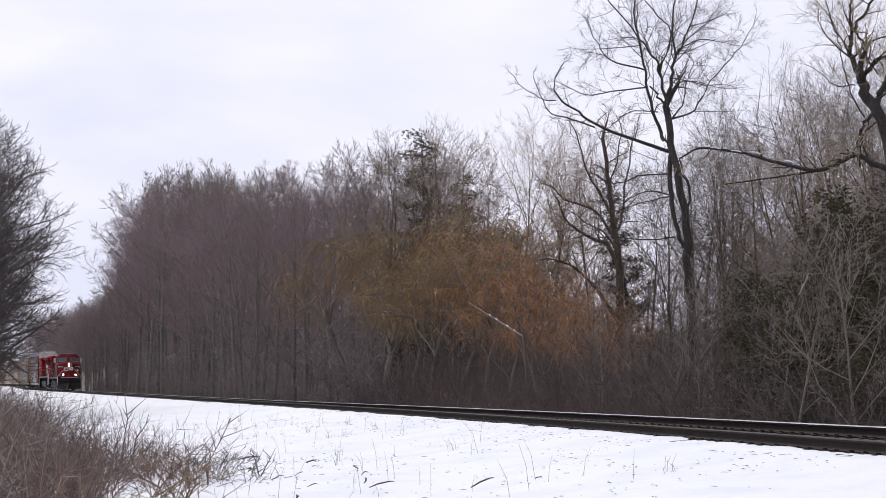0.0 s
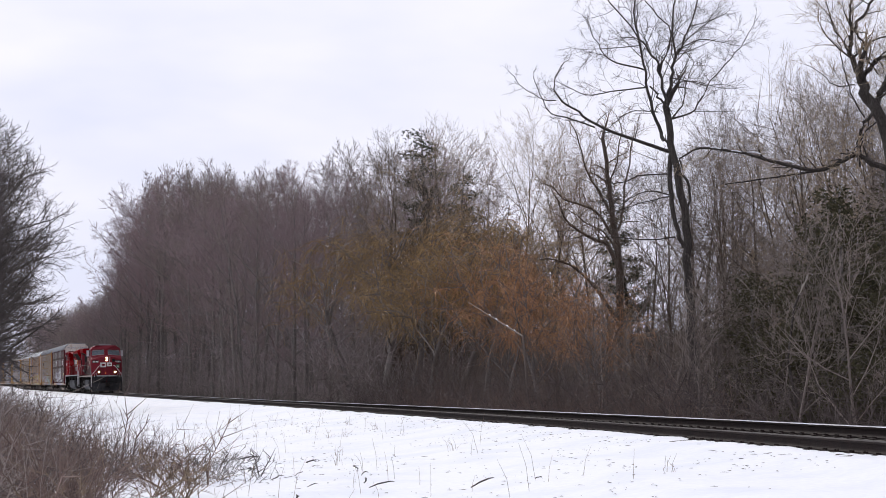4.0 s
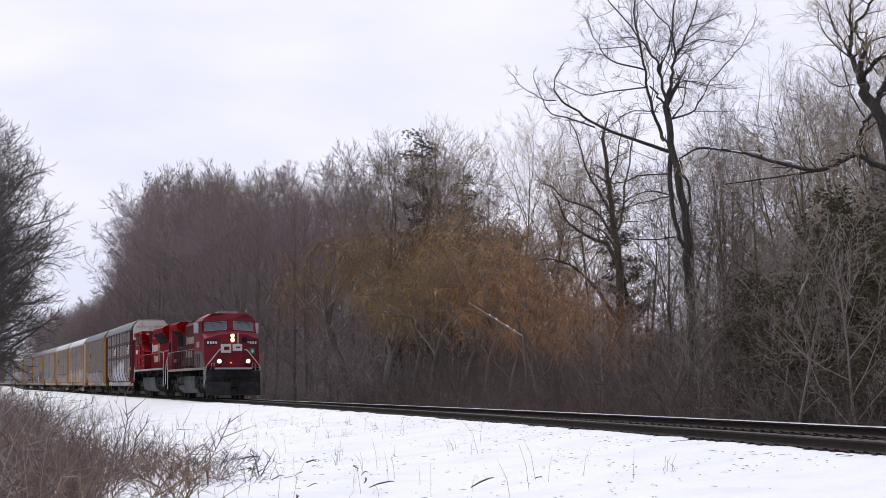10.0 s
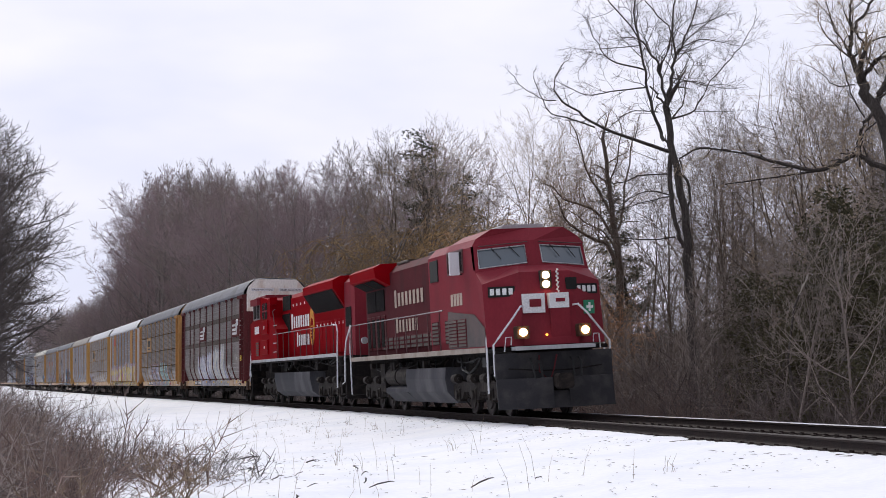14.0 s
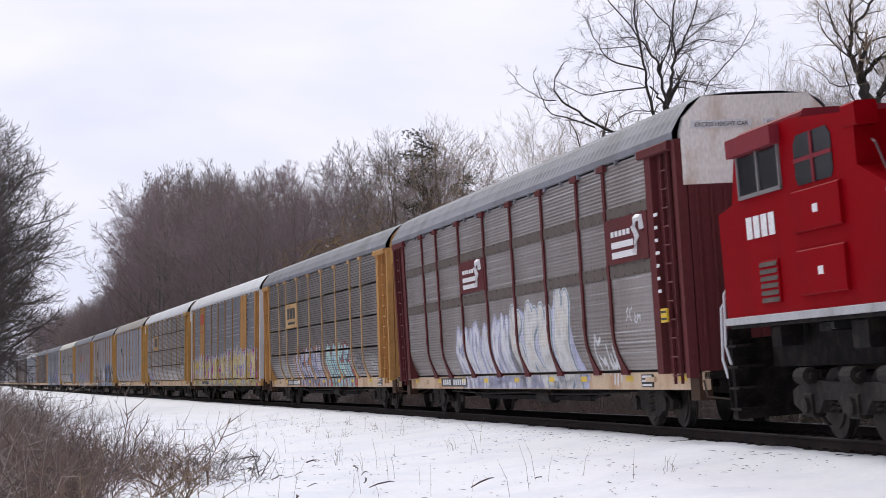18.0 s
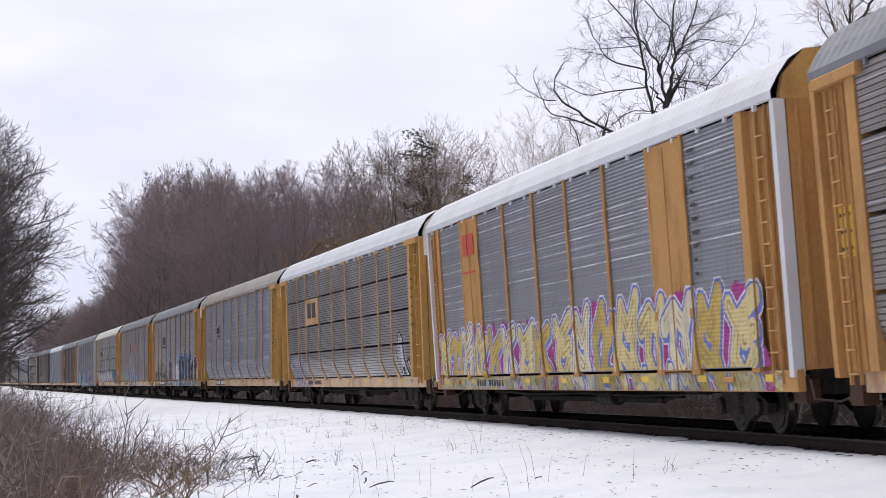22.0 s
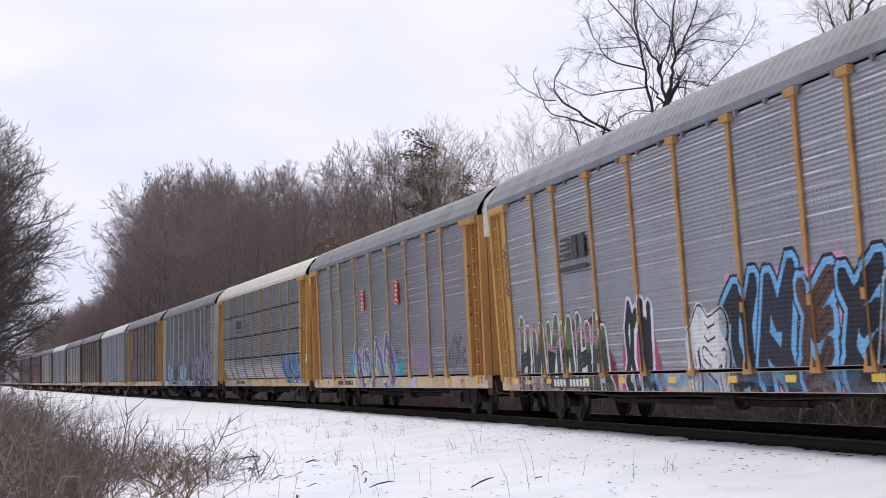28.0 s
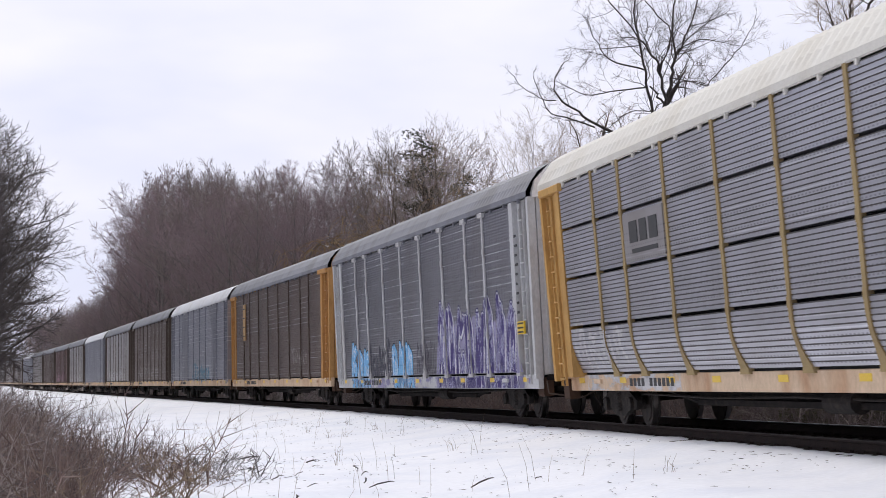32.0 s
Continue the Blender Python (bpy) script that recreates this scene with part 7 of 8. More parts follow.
# ---- locomotives ----
RED = paint("engine_red", (0.208, 0.027, 0.038), (0.135, 0.026, 0.032), rough=0.5, scale=0.8, grain=0.08, spec=0.04)
RED_BRIGHT = paint("engine_red_bright", (0.235, 0.002, 0.006), (0.15, 0.004, 0.007), rough=0.45, scale=0.8, grain=0.07, spec=0.012)
RED_DIRT = paint("engine_red_grimy", (0.085, 0.018, 0.022), (0.038, 0.019, 0.020), rough=0.6, scale=1.2, spec=0.03)
PLOUGH = mat("plough_black", (0.027, 0.026, 0.029), 0.7, spots=(0.05, 0.046, 0.046), spot_scale=2.5, grain=0.2, spec=0.2)
CAB_GRIME = mat("cab_grime", (0.085, 0.058, 0.056), 0.85, spots=(0.055, 0.045, 0.045), spot_scale=1.5, grain=0.2)
GRIME = mat("road_grime", (0.060, 0.046, 0.040), 0.85, spots=(0.09, 0.068, 0.058), spot_scale=2, grain=0.2)
STRIPE = paint("sill_stripe", (0.34, 0.295, 0.255), (0.17, 0.125, 0.10), scale=1.2)
STRIPE_GREY = paint("sill_stripe_grey", (0.44, 0.44, 0.45), (0.27, 0.26, 0.26), scale=1.2)
TANK = paint("fuel_tank_grey", (0.05, 0.05, 0.057), (0.15, 0.147, 0.155), scale=0.7)
GLASS = mat("windscreen", (0.10, 0.125, 0.145), 0.06, grain=0, bump=0, spec=0.9)
DARK_GLASS = mat("side_window", (0.012, 0.013, 0.015), 0.12, grain=0, bump=0, spec=0.35)
GRILLE = mat("radiator_grille", (0.013, 0.012, 0.012), 0.8, spec=0.05, grain=0.35, grain_scale=70, bump=0.5, bump_scale=90)
RAIL_WHITE = mat("handrail_white", (0.68, 0.68, 0.70), 0.5, grain=0.08, bump=0)
RAIL_DARK = mat("handrail_dark", (0.10, 0.045, 0.045), 0.6, grain=0.15, bump=0)
RAIL_GREY = mat("handrail_worn", (0.17, 0.155, 0.155), 0.6, grain=0.15, bump=0)
CREST_GOLD = mat("crest_gold", (0.58, 0.30, 0.02), 0.5, spots=(0.45, 0.10, 0.02), spot_scale=5, grain=0.1, bump=0)
LETTER_CREAM = mat("letter_cream", (0.38, 0.30, 0.24), 0.6, grain=0.2, bump=0)
LAMP_ON = glow("headlamp_lit", (1.0, 0.64, 0.30), 26.0)
LAMP_AMBER = glow("marker_lamp", (1.0, 0.35, 0.05), 2.0)
SIGN_GREEN = mat("sign_green", (0.03, 0.22, 0.12), 0.5, grain=0.05, bump=0)
HOSE = mat("rubber_hose", (0.012, 0.012, 0.012), 0.7, grain=0.1, bump=0)


def pipe(name, pts, r, material, parent, sides=6, label=""):
    b = Bag()
    b.tube(pts, [r] * len(pts), sides, 0, True)
    return part(name, b, material, parent, label)


def loose_pipes(car, x0, x1, z, n, seed):
    """Air pipes and cables that sag under the walkway, no two alike."""
    rng = random.Random(seed)
    for i in range(n):
        x, ln = rng.uniform(x0, x1 - 1.0), rng.uniform(0.4, 2.6)
        y, sag = rng.uniform(-1.38, -1.0), rng.uniform(0.1, 0.42)
        pipe("air_pipe", [(x, y, z), (x + ln * 0.12, y - 0.04, z - sag * 0.7), (x + ln * 0.5, y, z - sag), (x + ln * 0.85, y + 0.03, z - sag * rng.uniform(0.5, 1.0)), (x + ln, y + 0.1, z)], rng.uniform(0.012, 0.032), rng.choice((HOSE, HOSE, TRUCK)), car)
    for i in range(n // 3):
        x = rng.uniform(x0, x1)
        w, h = rng.uniform(0.1, 0.3), rng.uniform(0.12, 0.4)
        box_part("equipment_box", (x - w, x + w, -1.36, -1.0, z - h, z), rng.choice((UNDER, TRUCK, HOSE)), car, 0.02)


def engine_truck(car, x, direction=1):
    """A three-axle motor truck: cast frames, springs, brake cylinders and wheels."""
    key = "engine_truck"
    if key not in PANELS:
        b = Bag()
        b.prism_y([(-2.55, 0.75), (-2.55, 0.55), (-2.2, 0.42), (-1.5, 0.42), (-1.25, 0.62), (-0.7, 0.62), (-0.45, 0.42), (0.35, 0.42), (0.6, 0.62), (1.2, 0.62), (1.4, 0.42), (2.2, 0.42), (2.55, 0.58), (2.55, 0.78), (1.9, 0.95), (0.9, 0.88), (-0.9, 0.88), (-1.9, 0.95)], -1.22, -1.06)
        for q in (-1.85, 0, 1.85):
            b.box(q - 0.2, q + 0.2, -1.26, -1.05, 0.36, 0.72, bev=0.03)
            b.disc_y(q, 0.54, -1.32, -1.2, 0.13, 12)
        fm = b.mesh("side_frame", TRUCK)
        b = Bag()
        turns = [(0.11 * math.cos(a * 0.7), -1.14 + 0.06 * math.sin(a * 0.7), 0.44 + a * 0.0085) for a in range(46)]
        b.tube(turns, [0.022] * 46, 5, 0, True)
        sp = b.mesh("spring", UNDER)
        b = Bag()
        b.disc_y(0, 0, -0.80, -0.69, 0.53, 32, 1)
        b.disc_y(0, 0, -0.69, -0.66, 0.56, 32, 1)
        b.disc_y(0, 0, -0.794, -0.70, 0.532, 32, 0)
        b.disc_y(0, 0, -0.806, -0.79, 0.515, 32, 1)
        b.disc_y(0, 0, -0.84, -0.80, 0.38, 24, 1)
        b.disc_y(0, 0, -0.92, -0.84, 0.14, 12, 1)
        wm = b.mesh("wheel", [TREAD, WHEEL])
        b = Bag()
        b.box(-2.3, 2.3, -0.6, 0.6, 0.5, 0.98, bev=0.05)
        bm = b.mesh("truck", UNDER)
        b = Bag()
        b.cyl_x(-1.3, 0.98, -0.22, 0.22, 0.13, 12)
        b.cyl_x(-1.3, 0.98, 0.22, 0.34, 0.05, 8)
        cy = b.mesh("brake_cylinder", TRUCK)
        PANELS[key] = (fm, sp, wm, bm, cy)
    fm, sp, wm, bm, cy = PANELS[key]
    tr = part("truck", bm, UNDER, car, at=pose(x, 0, 0))
    flip = pose(0, 0, 0, 0, 0, 180)
    part("side_frame", fm, TRUCK, tr)
    part("side_frame", fm, TRUCK, tr, at=flip)
    for q in (-1.0, -0.72, 0.78, 1.06):
        part("spring", sp, UNDER, tr, at=pose(q, 0, 0))
    for q in (-1.7, 0.2, 1.6):
        part("brake_cylinder", cy, TRUCK, tr, at=pose(q, 0, 0))
    for q in (-1.85, 0, 1.85):
        for turn in (Matrix(), flip):
            w = part("wheel", wm, TREAD, tr, at=pose(q, 0, 0.53) @ turn)
            WHEELS.append((w, pose(q, 0, 0.53), turn, 0.53, car))
    # pipes and sand hoses before the frame
    for q in (-2.2, 2.2):
        pipe("sand_pipe", [(q, -1.15, 1.1), (q + 0.05, -1.2, 0.7), (q - 0.12 * (1 if q > 0 else -1), -0.85, 0.2)], 0.025, HOSE, tr)


def letter_bars(car, x0, x1, z0, z1, y, n, material, skip=(), tall_first=False):
    """A railway's name drawn as plain upright bars."""
    w = (x1 - x0) / n
    for i in range(n):
        if i in skip:
            continue
        b = Bag()
        h = (z1 - z0) * (0.25 if tall_first and i == 0 else 0.0)
        decal_box(b, x0 + w * (i + 0.18), x0 + w * (i + 0.74), z0 - h * 0.3, z1 + h, y, 0)
        part("emblem_bar", b, material, car)


def hand_rail(car, xs, y, z0, z1, mat_post, mat_rail, r=0.018):
    for x in xs:
        pipe("stanchion", [(x, y, z0), (x, y, z1)], r, mat_post, car)
    pipe("handrail", [(xs[0], y, z1), *[(x, y, z1) for x in xs[1:-1]], (xs[-1], y, z1)], r, mat_rail, car)


def louvre(car, x0, x1, z0, z1, y, n, material, frame_m):
    p = box_part("door_panel", (x0, x1, y - 0.03, y + 0.02, z0, z1), frame_m, car, 0.006)
    for i in range(n):
        z = z0 + (z1 - z0) * (i + 0.5) / n
        b = Bag()
        h = (z1 - z0) / n
        b.prism_x([(y - 0.045, z - h * 0.35), (y - 0.03, z - h * 0.35), (y - 0.03, z + h * 0.3)], x0 + 0.06, x1 - 0.06)
        part("slat", b, material, p)


def lead_engine():
    car = thing("locomotive", "red diesel locomotive with lit headlights and grimy lower sides", "locomotive", "locomotives of the train")
    Y = -1.5
    # frame, walkway edge, front plate
    box_part("frame", (-10.1, 9.9, -0.85, 0.85, 1.05, 1.66), UNDER, car)
    box_part("walkway", (-10.2, 9.9, -1.48, 1.48, 1.62, 1.72), UNDER, car)
    for sg in (-1, 1):
        y0, y1 = sorted((sg * 1.52, sg * 1.46))
        box_part("sill_stripe", (-10.2, 9.2, y0, y1, 1.63, 1.77), STRIPE, car, 0.01)
    for sg in (-1, 1):
        engine_truck(car, sg * 6.65)
    # tank with the air reservoirs on its shoulder
    b = Bag()
    b.prism_x([(-1.42, 1.30), (-1.46, 1.0), (-1.40, 0.62), (-1.10, 0.30), (1.10, 0.30), (1.40, 0.62), (1.46, 1.0), (1.42, 1.30)], -1.2, 4.2)
    b.prism_x([(-1.20, 0.80), (-1.40, 0.72), (-1.40, 0.60), (-1.10, 0.30), (1.10, 0.30), (1.40, 0.62), (1.46, 1.0), (1.42, 1.30), (-0.8, 1.3)], -4.6, -1.2)
    part("fuel_tank", b, TANK, car, "dented grey fuel tank")
    for q in (-3.85, -2.15):
        b = Bag()
        b.prism_x([(-1.12 + 0.3 * math.cos(i * math.pi / 9), 1.08 + 0.3 * math.sin(i * math.pi / 9)) for i in range(18)], q - 0.75, q + 0.75)
        part("air_reservoir", b, TRUCK, car)
    box_part("battery_box", (-5.4, -4.7, -1.4, -0.9, 0.6, 1.5), UNDER, car)
    loose_pipes(car, -9.2, 8.8, 1.52, 17, 5)
    # cab: faceted nose, windscreen band, roof
    b = Bag()
    zb = 1.76
    N0 = [(9.5, -1.53, zb), (10.02, -0.72, zb), (10.02, 0.72, zb), (9.5, 1.53, zb)]
    N1 = [(9.25, -1.53, 3.34), (9.62, -0.66, 3.60), (9.62, 0.66, 3.60), (9.25, 1.53, 3.34)]
    N2 = [(8.50, -1.50, 3.68), (8.88, -0.5, 3.80), (8.88, 0.5, 3.80), (8.50, 1.50, 3.68)]
    for A, B in ((N0, N1), (N1, N2)):
        for i in range(3):
            b.quad(A[i], A[i + 1], B[i + 1], B[i])
    b.poly(N2[::-1] + [])
    for sg in (-1, 1):
        side = [(5.15, sg * 1.5, zb), (9.5, sg * 1.53, zb), (9.25, sg * 1.53, 3.34), (8.50, sg * 1.5, 3.68), (8.50, sg * 1.5, 3.74), (5.15, sg * 1.5, 3.74)]
        b.poly(side if sg < 0 else side[::-1])
    b.quad((5.15, 1.5, zb), (5.15, -1.5, zb), (5.15, -1.5, 3.74), (5.15, 1.5, 3.74))
    part("cab_lower", b, RED, car)
    # windscreen band with real openings: pillars, sill, brow
    b = Bag()
    base = [(8.50, -1.5, 3.68), (8.88, -0.06, 3.80), (8.88, 0.06, 3.80), (8.50, 1.5, 3.68)]
    top = [(8.22, -1.46, 4.38), (8.58, -0.06, 4.46), (8.58, 0.06, 4.46), (8.22, 1.46, 4.38)]

    def face(u, v, i):
        a = Vector(base[i]).lerp(Vector(base[i + 1]), u)
        c = Vector(top[i]).lerp(Vector(top[i + 1]), u)
        return tuple(a.lerp(c, v))

    for i in (0, 2):
        u0, u1 = (0.07, 0.90) if i == 0 else (0.10, 0.93)
        for (ua, ub, va, vb) in ((0, 1, 0, 0.13), (0, 1, 0.82, 1), (0, u0, 0.13, 0.82), (u1, 1, 0.13, 0.82)):
            b.quad(face(ua, va, i), face(ub, va, i), face(ub, vb, i), face(ua, vb, i))
    b.quad(base[1], base[2], top[2], top[1])
    part("windscreen_frame", b, RED, car)
    for i in (0, 2):
        g = Bag()
        u0, u1 = (0.07, 0.90) if i == 0 else (0.10, 0.93)
        q = [Vector(face(u, v, i)) + Vector((-0.03, 0, 0)) for u, v in ((u0, 0.13), (u1, 0.13), (u1, 0.82), (u0, 0.82))]
        g.quad(*[tuple(p) for p in q])
        g.quad(*[tuple(p + Vector((-0.02, 0, 0))) for p in reversed(q)])
        w = part("windscreen", g, GLASS, car, "pale reflecting windscreen")
        c = [Vector(face(u, v, i)) + Vector((0.012, 0, 0)) for u, v in ((u0, 0.13), (u1, 0.13), (u1, 0.82), (u0, 0.82), (u0, 0.13))]
        pipe("window_trim", [tuple(p) for p in c], 0.016, STRIPE_GREY, w, 4)
        for k in (0.3, 0.62):
            m0, m1 = Vector(face(k, 0.86, i)) + Vector((0.04, 0, 0)), Vector(face(k + 0.16, 0.40, i)) + Vector((0.035, 0, 0))
            pipe("wiper", [tuple(m0), tuple(m1)], 0.011, CHAR, w, 4)
        m0 = [Vector(face(u, 0.95, i)) + Vector((0.07, 0, 0)) for u in (0.1, 0.95)]
        pipe("grab_rail", [tuple(m0[0] - Vector((0.06, 0, 0))), tuple(m0[0]), tuple(m0[1]), tuple(m0[1] - Vector((0.06, 0, 0)))], 0.014, RAIL_DARK, car, 5)
    b = Bag()
    roof = [(-1.5, 3.74), (-1.5, 4.36), (-1.36, 4.58), (-0.95, 4.80), (0.95, 4.80), (1.36, 4.58), (1.5, 4.36), (1.5, 3.74)]
    fr = [(8.50, -1.5, 3.74), (8.22, -1.5, 4.36), (8.14, -1.36, 4.56), (8.24, -0.95, 4.80), (8.24, 0.95, 4.80), (8.14, 1.36, 4.56), (8.22, 1.5, 4.36), (8.50, 1.5, 3.74)]
    for i in range(7):
        if i in (0, 6):
            continue
        (ya, za), (yb, zb2) = roof[i], roof[i + 1]
        b.quad((5.15, ya, za), fr[i], fr[i + 1], (5.15, yb, zb2))
    b.poly([(5.15, y, z) for y, z in reversed(roof)])
    b.poly([(8.24, -0.95, 4.80), (8.14, -1.36, 4.56), (8.22, -1.5, 4.36), (8.58, -0.06, 4.46), (8.24, 0, 4.80)])
    b.poly([(8.24, 0, 4.80), (8.58, -0.06, 4.46), (8.58, 0.06, 4.46)])
    b.poly([(8.24, 0, 4.80), (8.58, 0.06, 4.46), (8.22, 1.5, 4.36), (8.14, 1.36, 4.56), (8.24, 0.95, 4.80)])
    part("cab_roof", b, RED, car)
    for sg in (-1, 1):
        b = Bag()
        y = sg * 1.5
        cells = ((5.15, 5.42, 3.74, 4.36), (7.2, 8.3, 3.74, 4.36), (5.42, 7.2, 3.74, 3.80), (5.42, 7.2, 4.34, 4.36))
        for xa, xb, za, zc in cells:
            q = [(xa, y, za), (xb, y, za), (xb - (0.2 if xb > 8 else 0), y, zc), (xa, y, zc)]
            b.quad(*(q if sg < 0 else q[::-1]))
        part("cab_side", b, RED, car)
        g = Bag()
        y0, y1 = sorted((sg * 1.46, sg * 1.42))
        g.box(5.42, 7.2, y0, y1, 3.80, 4.34)
        w = part("side_window", g, DARK_GLASS, car)
        ys = sorted((sg * 1.53, sg * 1.47))
        for dims in ((5.40, 5.45, *ys, 3.78, 4.37), (6.28, 6.34, *ys, 3.78, 4.37), (7.17, 7.22, *ys, 3.78, 4.37), (5.4, 7.22, *ys, 4.33, 4.38), (5.4, 7.22, *ys, 3.76, 3.81)):
            box_part("window_trim", dims, RAIL_DARK, w, 0.0)
        ym = sorted((sg * 1.58, sg * 1.84))
        box_part("mirror", (7.0, 7.10, *ym, 3.70, 4.30), RAIL_WHITE, car, 0.01)
        pipe("mirror_arm", [(7.05, sg * 1.5, 3.72), (7.05, sg * 1.68, 3.72)], 0.02, CHAR, car)
    # cab details
    for y in (-1.10, 1.10):
        m = Matrix.Translation((9.50, y, 3.13)) @ Matrix.Rotation(radians(-20 if y < 0 else 20), 4, "Z")
        b = Bag()
        b.box(-0.05, 0.03, -0.34, 0.34, -0.13, 0.13, 0, 0.012)
        nb = part("number_board", b, CHAR, car, at=m)
        b = Bag()
        for i in range(4):
            yy = -0.235 + i * 0.157
            decal = [(0.032, yy - 0.05), (0.032, yy + 0.05)]
            b = Bag()
            b.box(0.028, 0.036, yy - 0.05, yy + 0.05, -0.08, 0.08)
            part("number_bar", b, DECAL_WHITE, nb)
    hb = box_part("headlight_housing", (9.60, 9.74, -0.15, 0.15, 3.16, 3.62), CHAR, car, 0.02)
    for z in (3.50, 3.27):
        b = Bag()
        b.prism_x([(0.09 * math.cos(i * math.pi / 8), z + 0.09 * math.sin(i * math.pi / 8)) for i in range(16)], 9.72, 9.765)
        part("headlamp", b, LAMP_ON, hb, "lit headlamp")
    for y in (-0.80, 0.80):
        d = box_part("ditch_light_housing", (9.95, 10.28, y - 0.16, y + 0.16, 1.92, 2.24), RUST_BOX, car, 0.02)
        b = Bag()
        b.prism_x([(y + 0.095 * math.cos(i * math.pi / 8), 2.08 + 0.095 * math.sin(i * math.pi / 8)) for i in range(16)], 10.27, 10.31)
        part("ditch_lamp", b, LAMP_ON, d, "lit ditch light")
    b = Bag()
    b.prism_x([(-0.12 + 0.03 * math.cos(i * math.pi / 5), 2.0 + 0.03 * math.sin(i * math.pi / 5)) for i in range(10)], 10.0, 10.04)
    part("marker_lamp", b, LAMP_AMBER, car, "small amber marker lamp")
    # nose door, blanked crest of two white shapes, small black window
    box_part("nose_door", (9.80, 9.98, 0.02, 0.52, 1.84, 3.02), RED, car, 0.03)
    # the railway's mark: two plain white blocks, each with a red field
    for y0, y1, z0, z1 in ((-0.66, -0.10, 2.56, 3.04), (0.0, 0.50, 2.66, 3.04)):
        b = Bag()
        b.box(9.70, 9.815 + (3.02 - z0) * 0.22 if y0 < 0 else 10.0, y0, y1, z0, z1)
        bl = part("emblem_block", b, DECAL_WHITE, car)
        b = Bag()
        b.box(9.70, 9.835 + (3.02 - z0) * 0.22 if y0 < 0 else 10.01, y0 + 0.16, y1 - 0.10, z0 + 0.15, z1 - 0.14)
        part("emblem_field", b, RED, bl)
    box_part("nose_window", (9.62, 9.74, 0.52, 0.80, 3.12, 3.42), CHAR, car, 0.02)
    for i in range(12):
        b = Bag()
        b.box(9.70, 9.74, 0.27 + (i % 2) * 0.03, 0.31 + (i % 2) * 0.03, 3.0 + i * 0.055, 3.05 + i * 0.055)
        part("reflective_mark", b, DECAL_WHITE, car)
    b = Bag()
    m = Matrix.Translation((9.66, 1.10, 2.66)) @ Matrix.Rotation(radians(26), 4, "Z")
    b.box(0.0, 0.04, -0.17, 0.17, -0.17, 0.17)
    sg = part("safety_sign", b, SIGN_GREEN, car, "green sign with a white cross", at=m)
    for dims in ((0.04, 0.05, -0.035, 0.035, -0.11, 0.11), (0.042, 0.052, -0.11, 0.11, -0.035, 0.035)):
        box_part("sign_cross", dims, DECAL_WHITE, sg, 0.0)
    # front platform, plate, plough, coupler, hoses
    box_part("front_step_edge", (9.86, 10.36, -1.02, 1.02, 1.64, 1.74), STRIPE_GREY, car, 0.012, "pale worn step edge")
    b = Bag()
    b.box(9.95, 10.12, -1.5, 1.5, 0.95, 1.58, 0, 0.02)
    part("pilot_plate", b, PLOUGH, car)
    b = Bag()
    for sg in (-1, 1):
        q = [(10.12, sg * 1.5, 0.95), (10.62, sg * 0.2, 0.95), (10.74, sg * 0.2, 0.20), (10.24, sg * 1.5, 0.20)]
        r = [(x - 0.06, y, z) for x, y, z in q]
        b.quad(*(q if sg > 0 else q[::-1]))
        b.quad(*(r if sg < 0 else r[::-1]))
        for i in range(4):
            j = (i + 1) % 4
            b.quad(q[i], r[i], r[j], q[j])
    q = [(10.62, -0.2, 0.62), (10.62, 0.2, 0.62), (10.74, 0.2, 0.20), (10.74, -0.2, 0.20)]
    b.quad(*q)
    part("snow_plough", b, PLOUGH, car, "black snow plough blade")
    for sg in (-1, 1):
        b = Bag()
        y0, y1 = sorted((sg * 1.02, sg * 1.5))
        for i, z in enumerate((0.45, 0.85, 1.25)):
            b.box(9.55, 10.0, y0, y1, z, z + 0.04)
        part("step", b, UNDER, car)
        yy = sorted((sg * 1.06, sg * 1.10))
        box_part("step_side", (9.4, 10.0, *sorted((sg * 1.0, sg * 1.04)), 0.4, 1.62), UNDER, car, 0.0)
    b = Bag()
    b.box(10.1, 10.9, -0.12, 0.12, 0.72, 0.98, 0, 0.03)
    b.box(10.75, 11.12, -0.2, 0.2, 0.66, 1.04, 0, 0.06)
    part("coupler", b, TRUCK, car)
    box_part("coupler", (-11.1, -10.1, -0.14, 0.14, 0.7, 1.0), TRUCK, car)
    for i, y in enumerate((-0.62, -0.42, 0.42, 0.62)):
        pipe("air_hose", [(10.14, y, 1.42), (10.35, y * 1.02, 1.3), (10.46, y * 0.95, 0.95), (10.40, y * 0.8, 0.62 + 0.05 * i)], 0.028, HOSE, car)
    pipe("cable", [(10.2, -0.4, 1.5), (10.35, -0.45, 1.1), (10.40, -0.2, 0.86), (10.3, -0.05, 1.2), (10.2, 0.05, 1.5)], 0.022, RED_DIRT, car)
    pipe("uncoupling_lever", [(10.2, -1.2, 1.2), (10.3, -0.4, 1.12), (10.3, 0.4, 1.12), (10.2, 1.2, 1.2)], 0.02, UNDER, car)
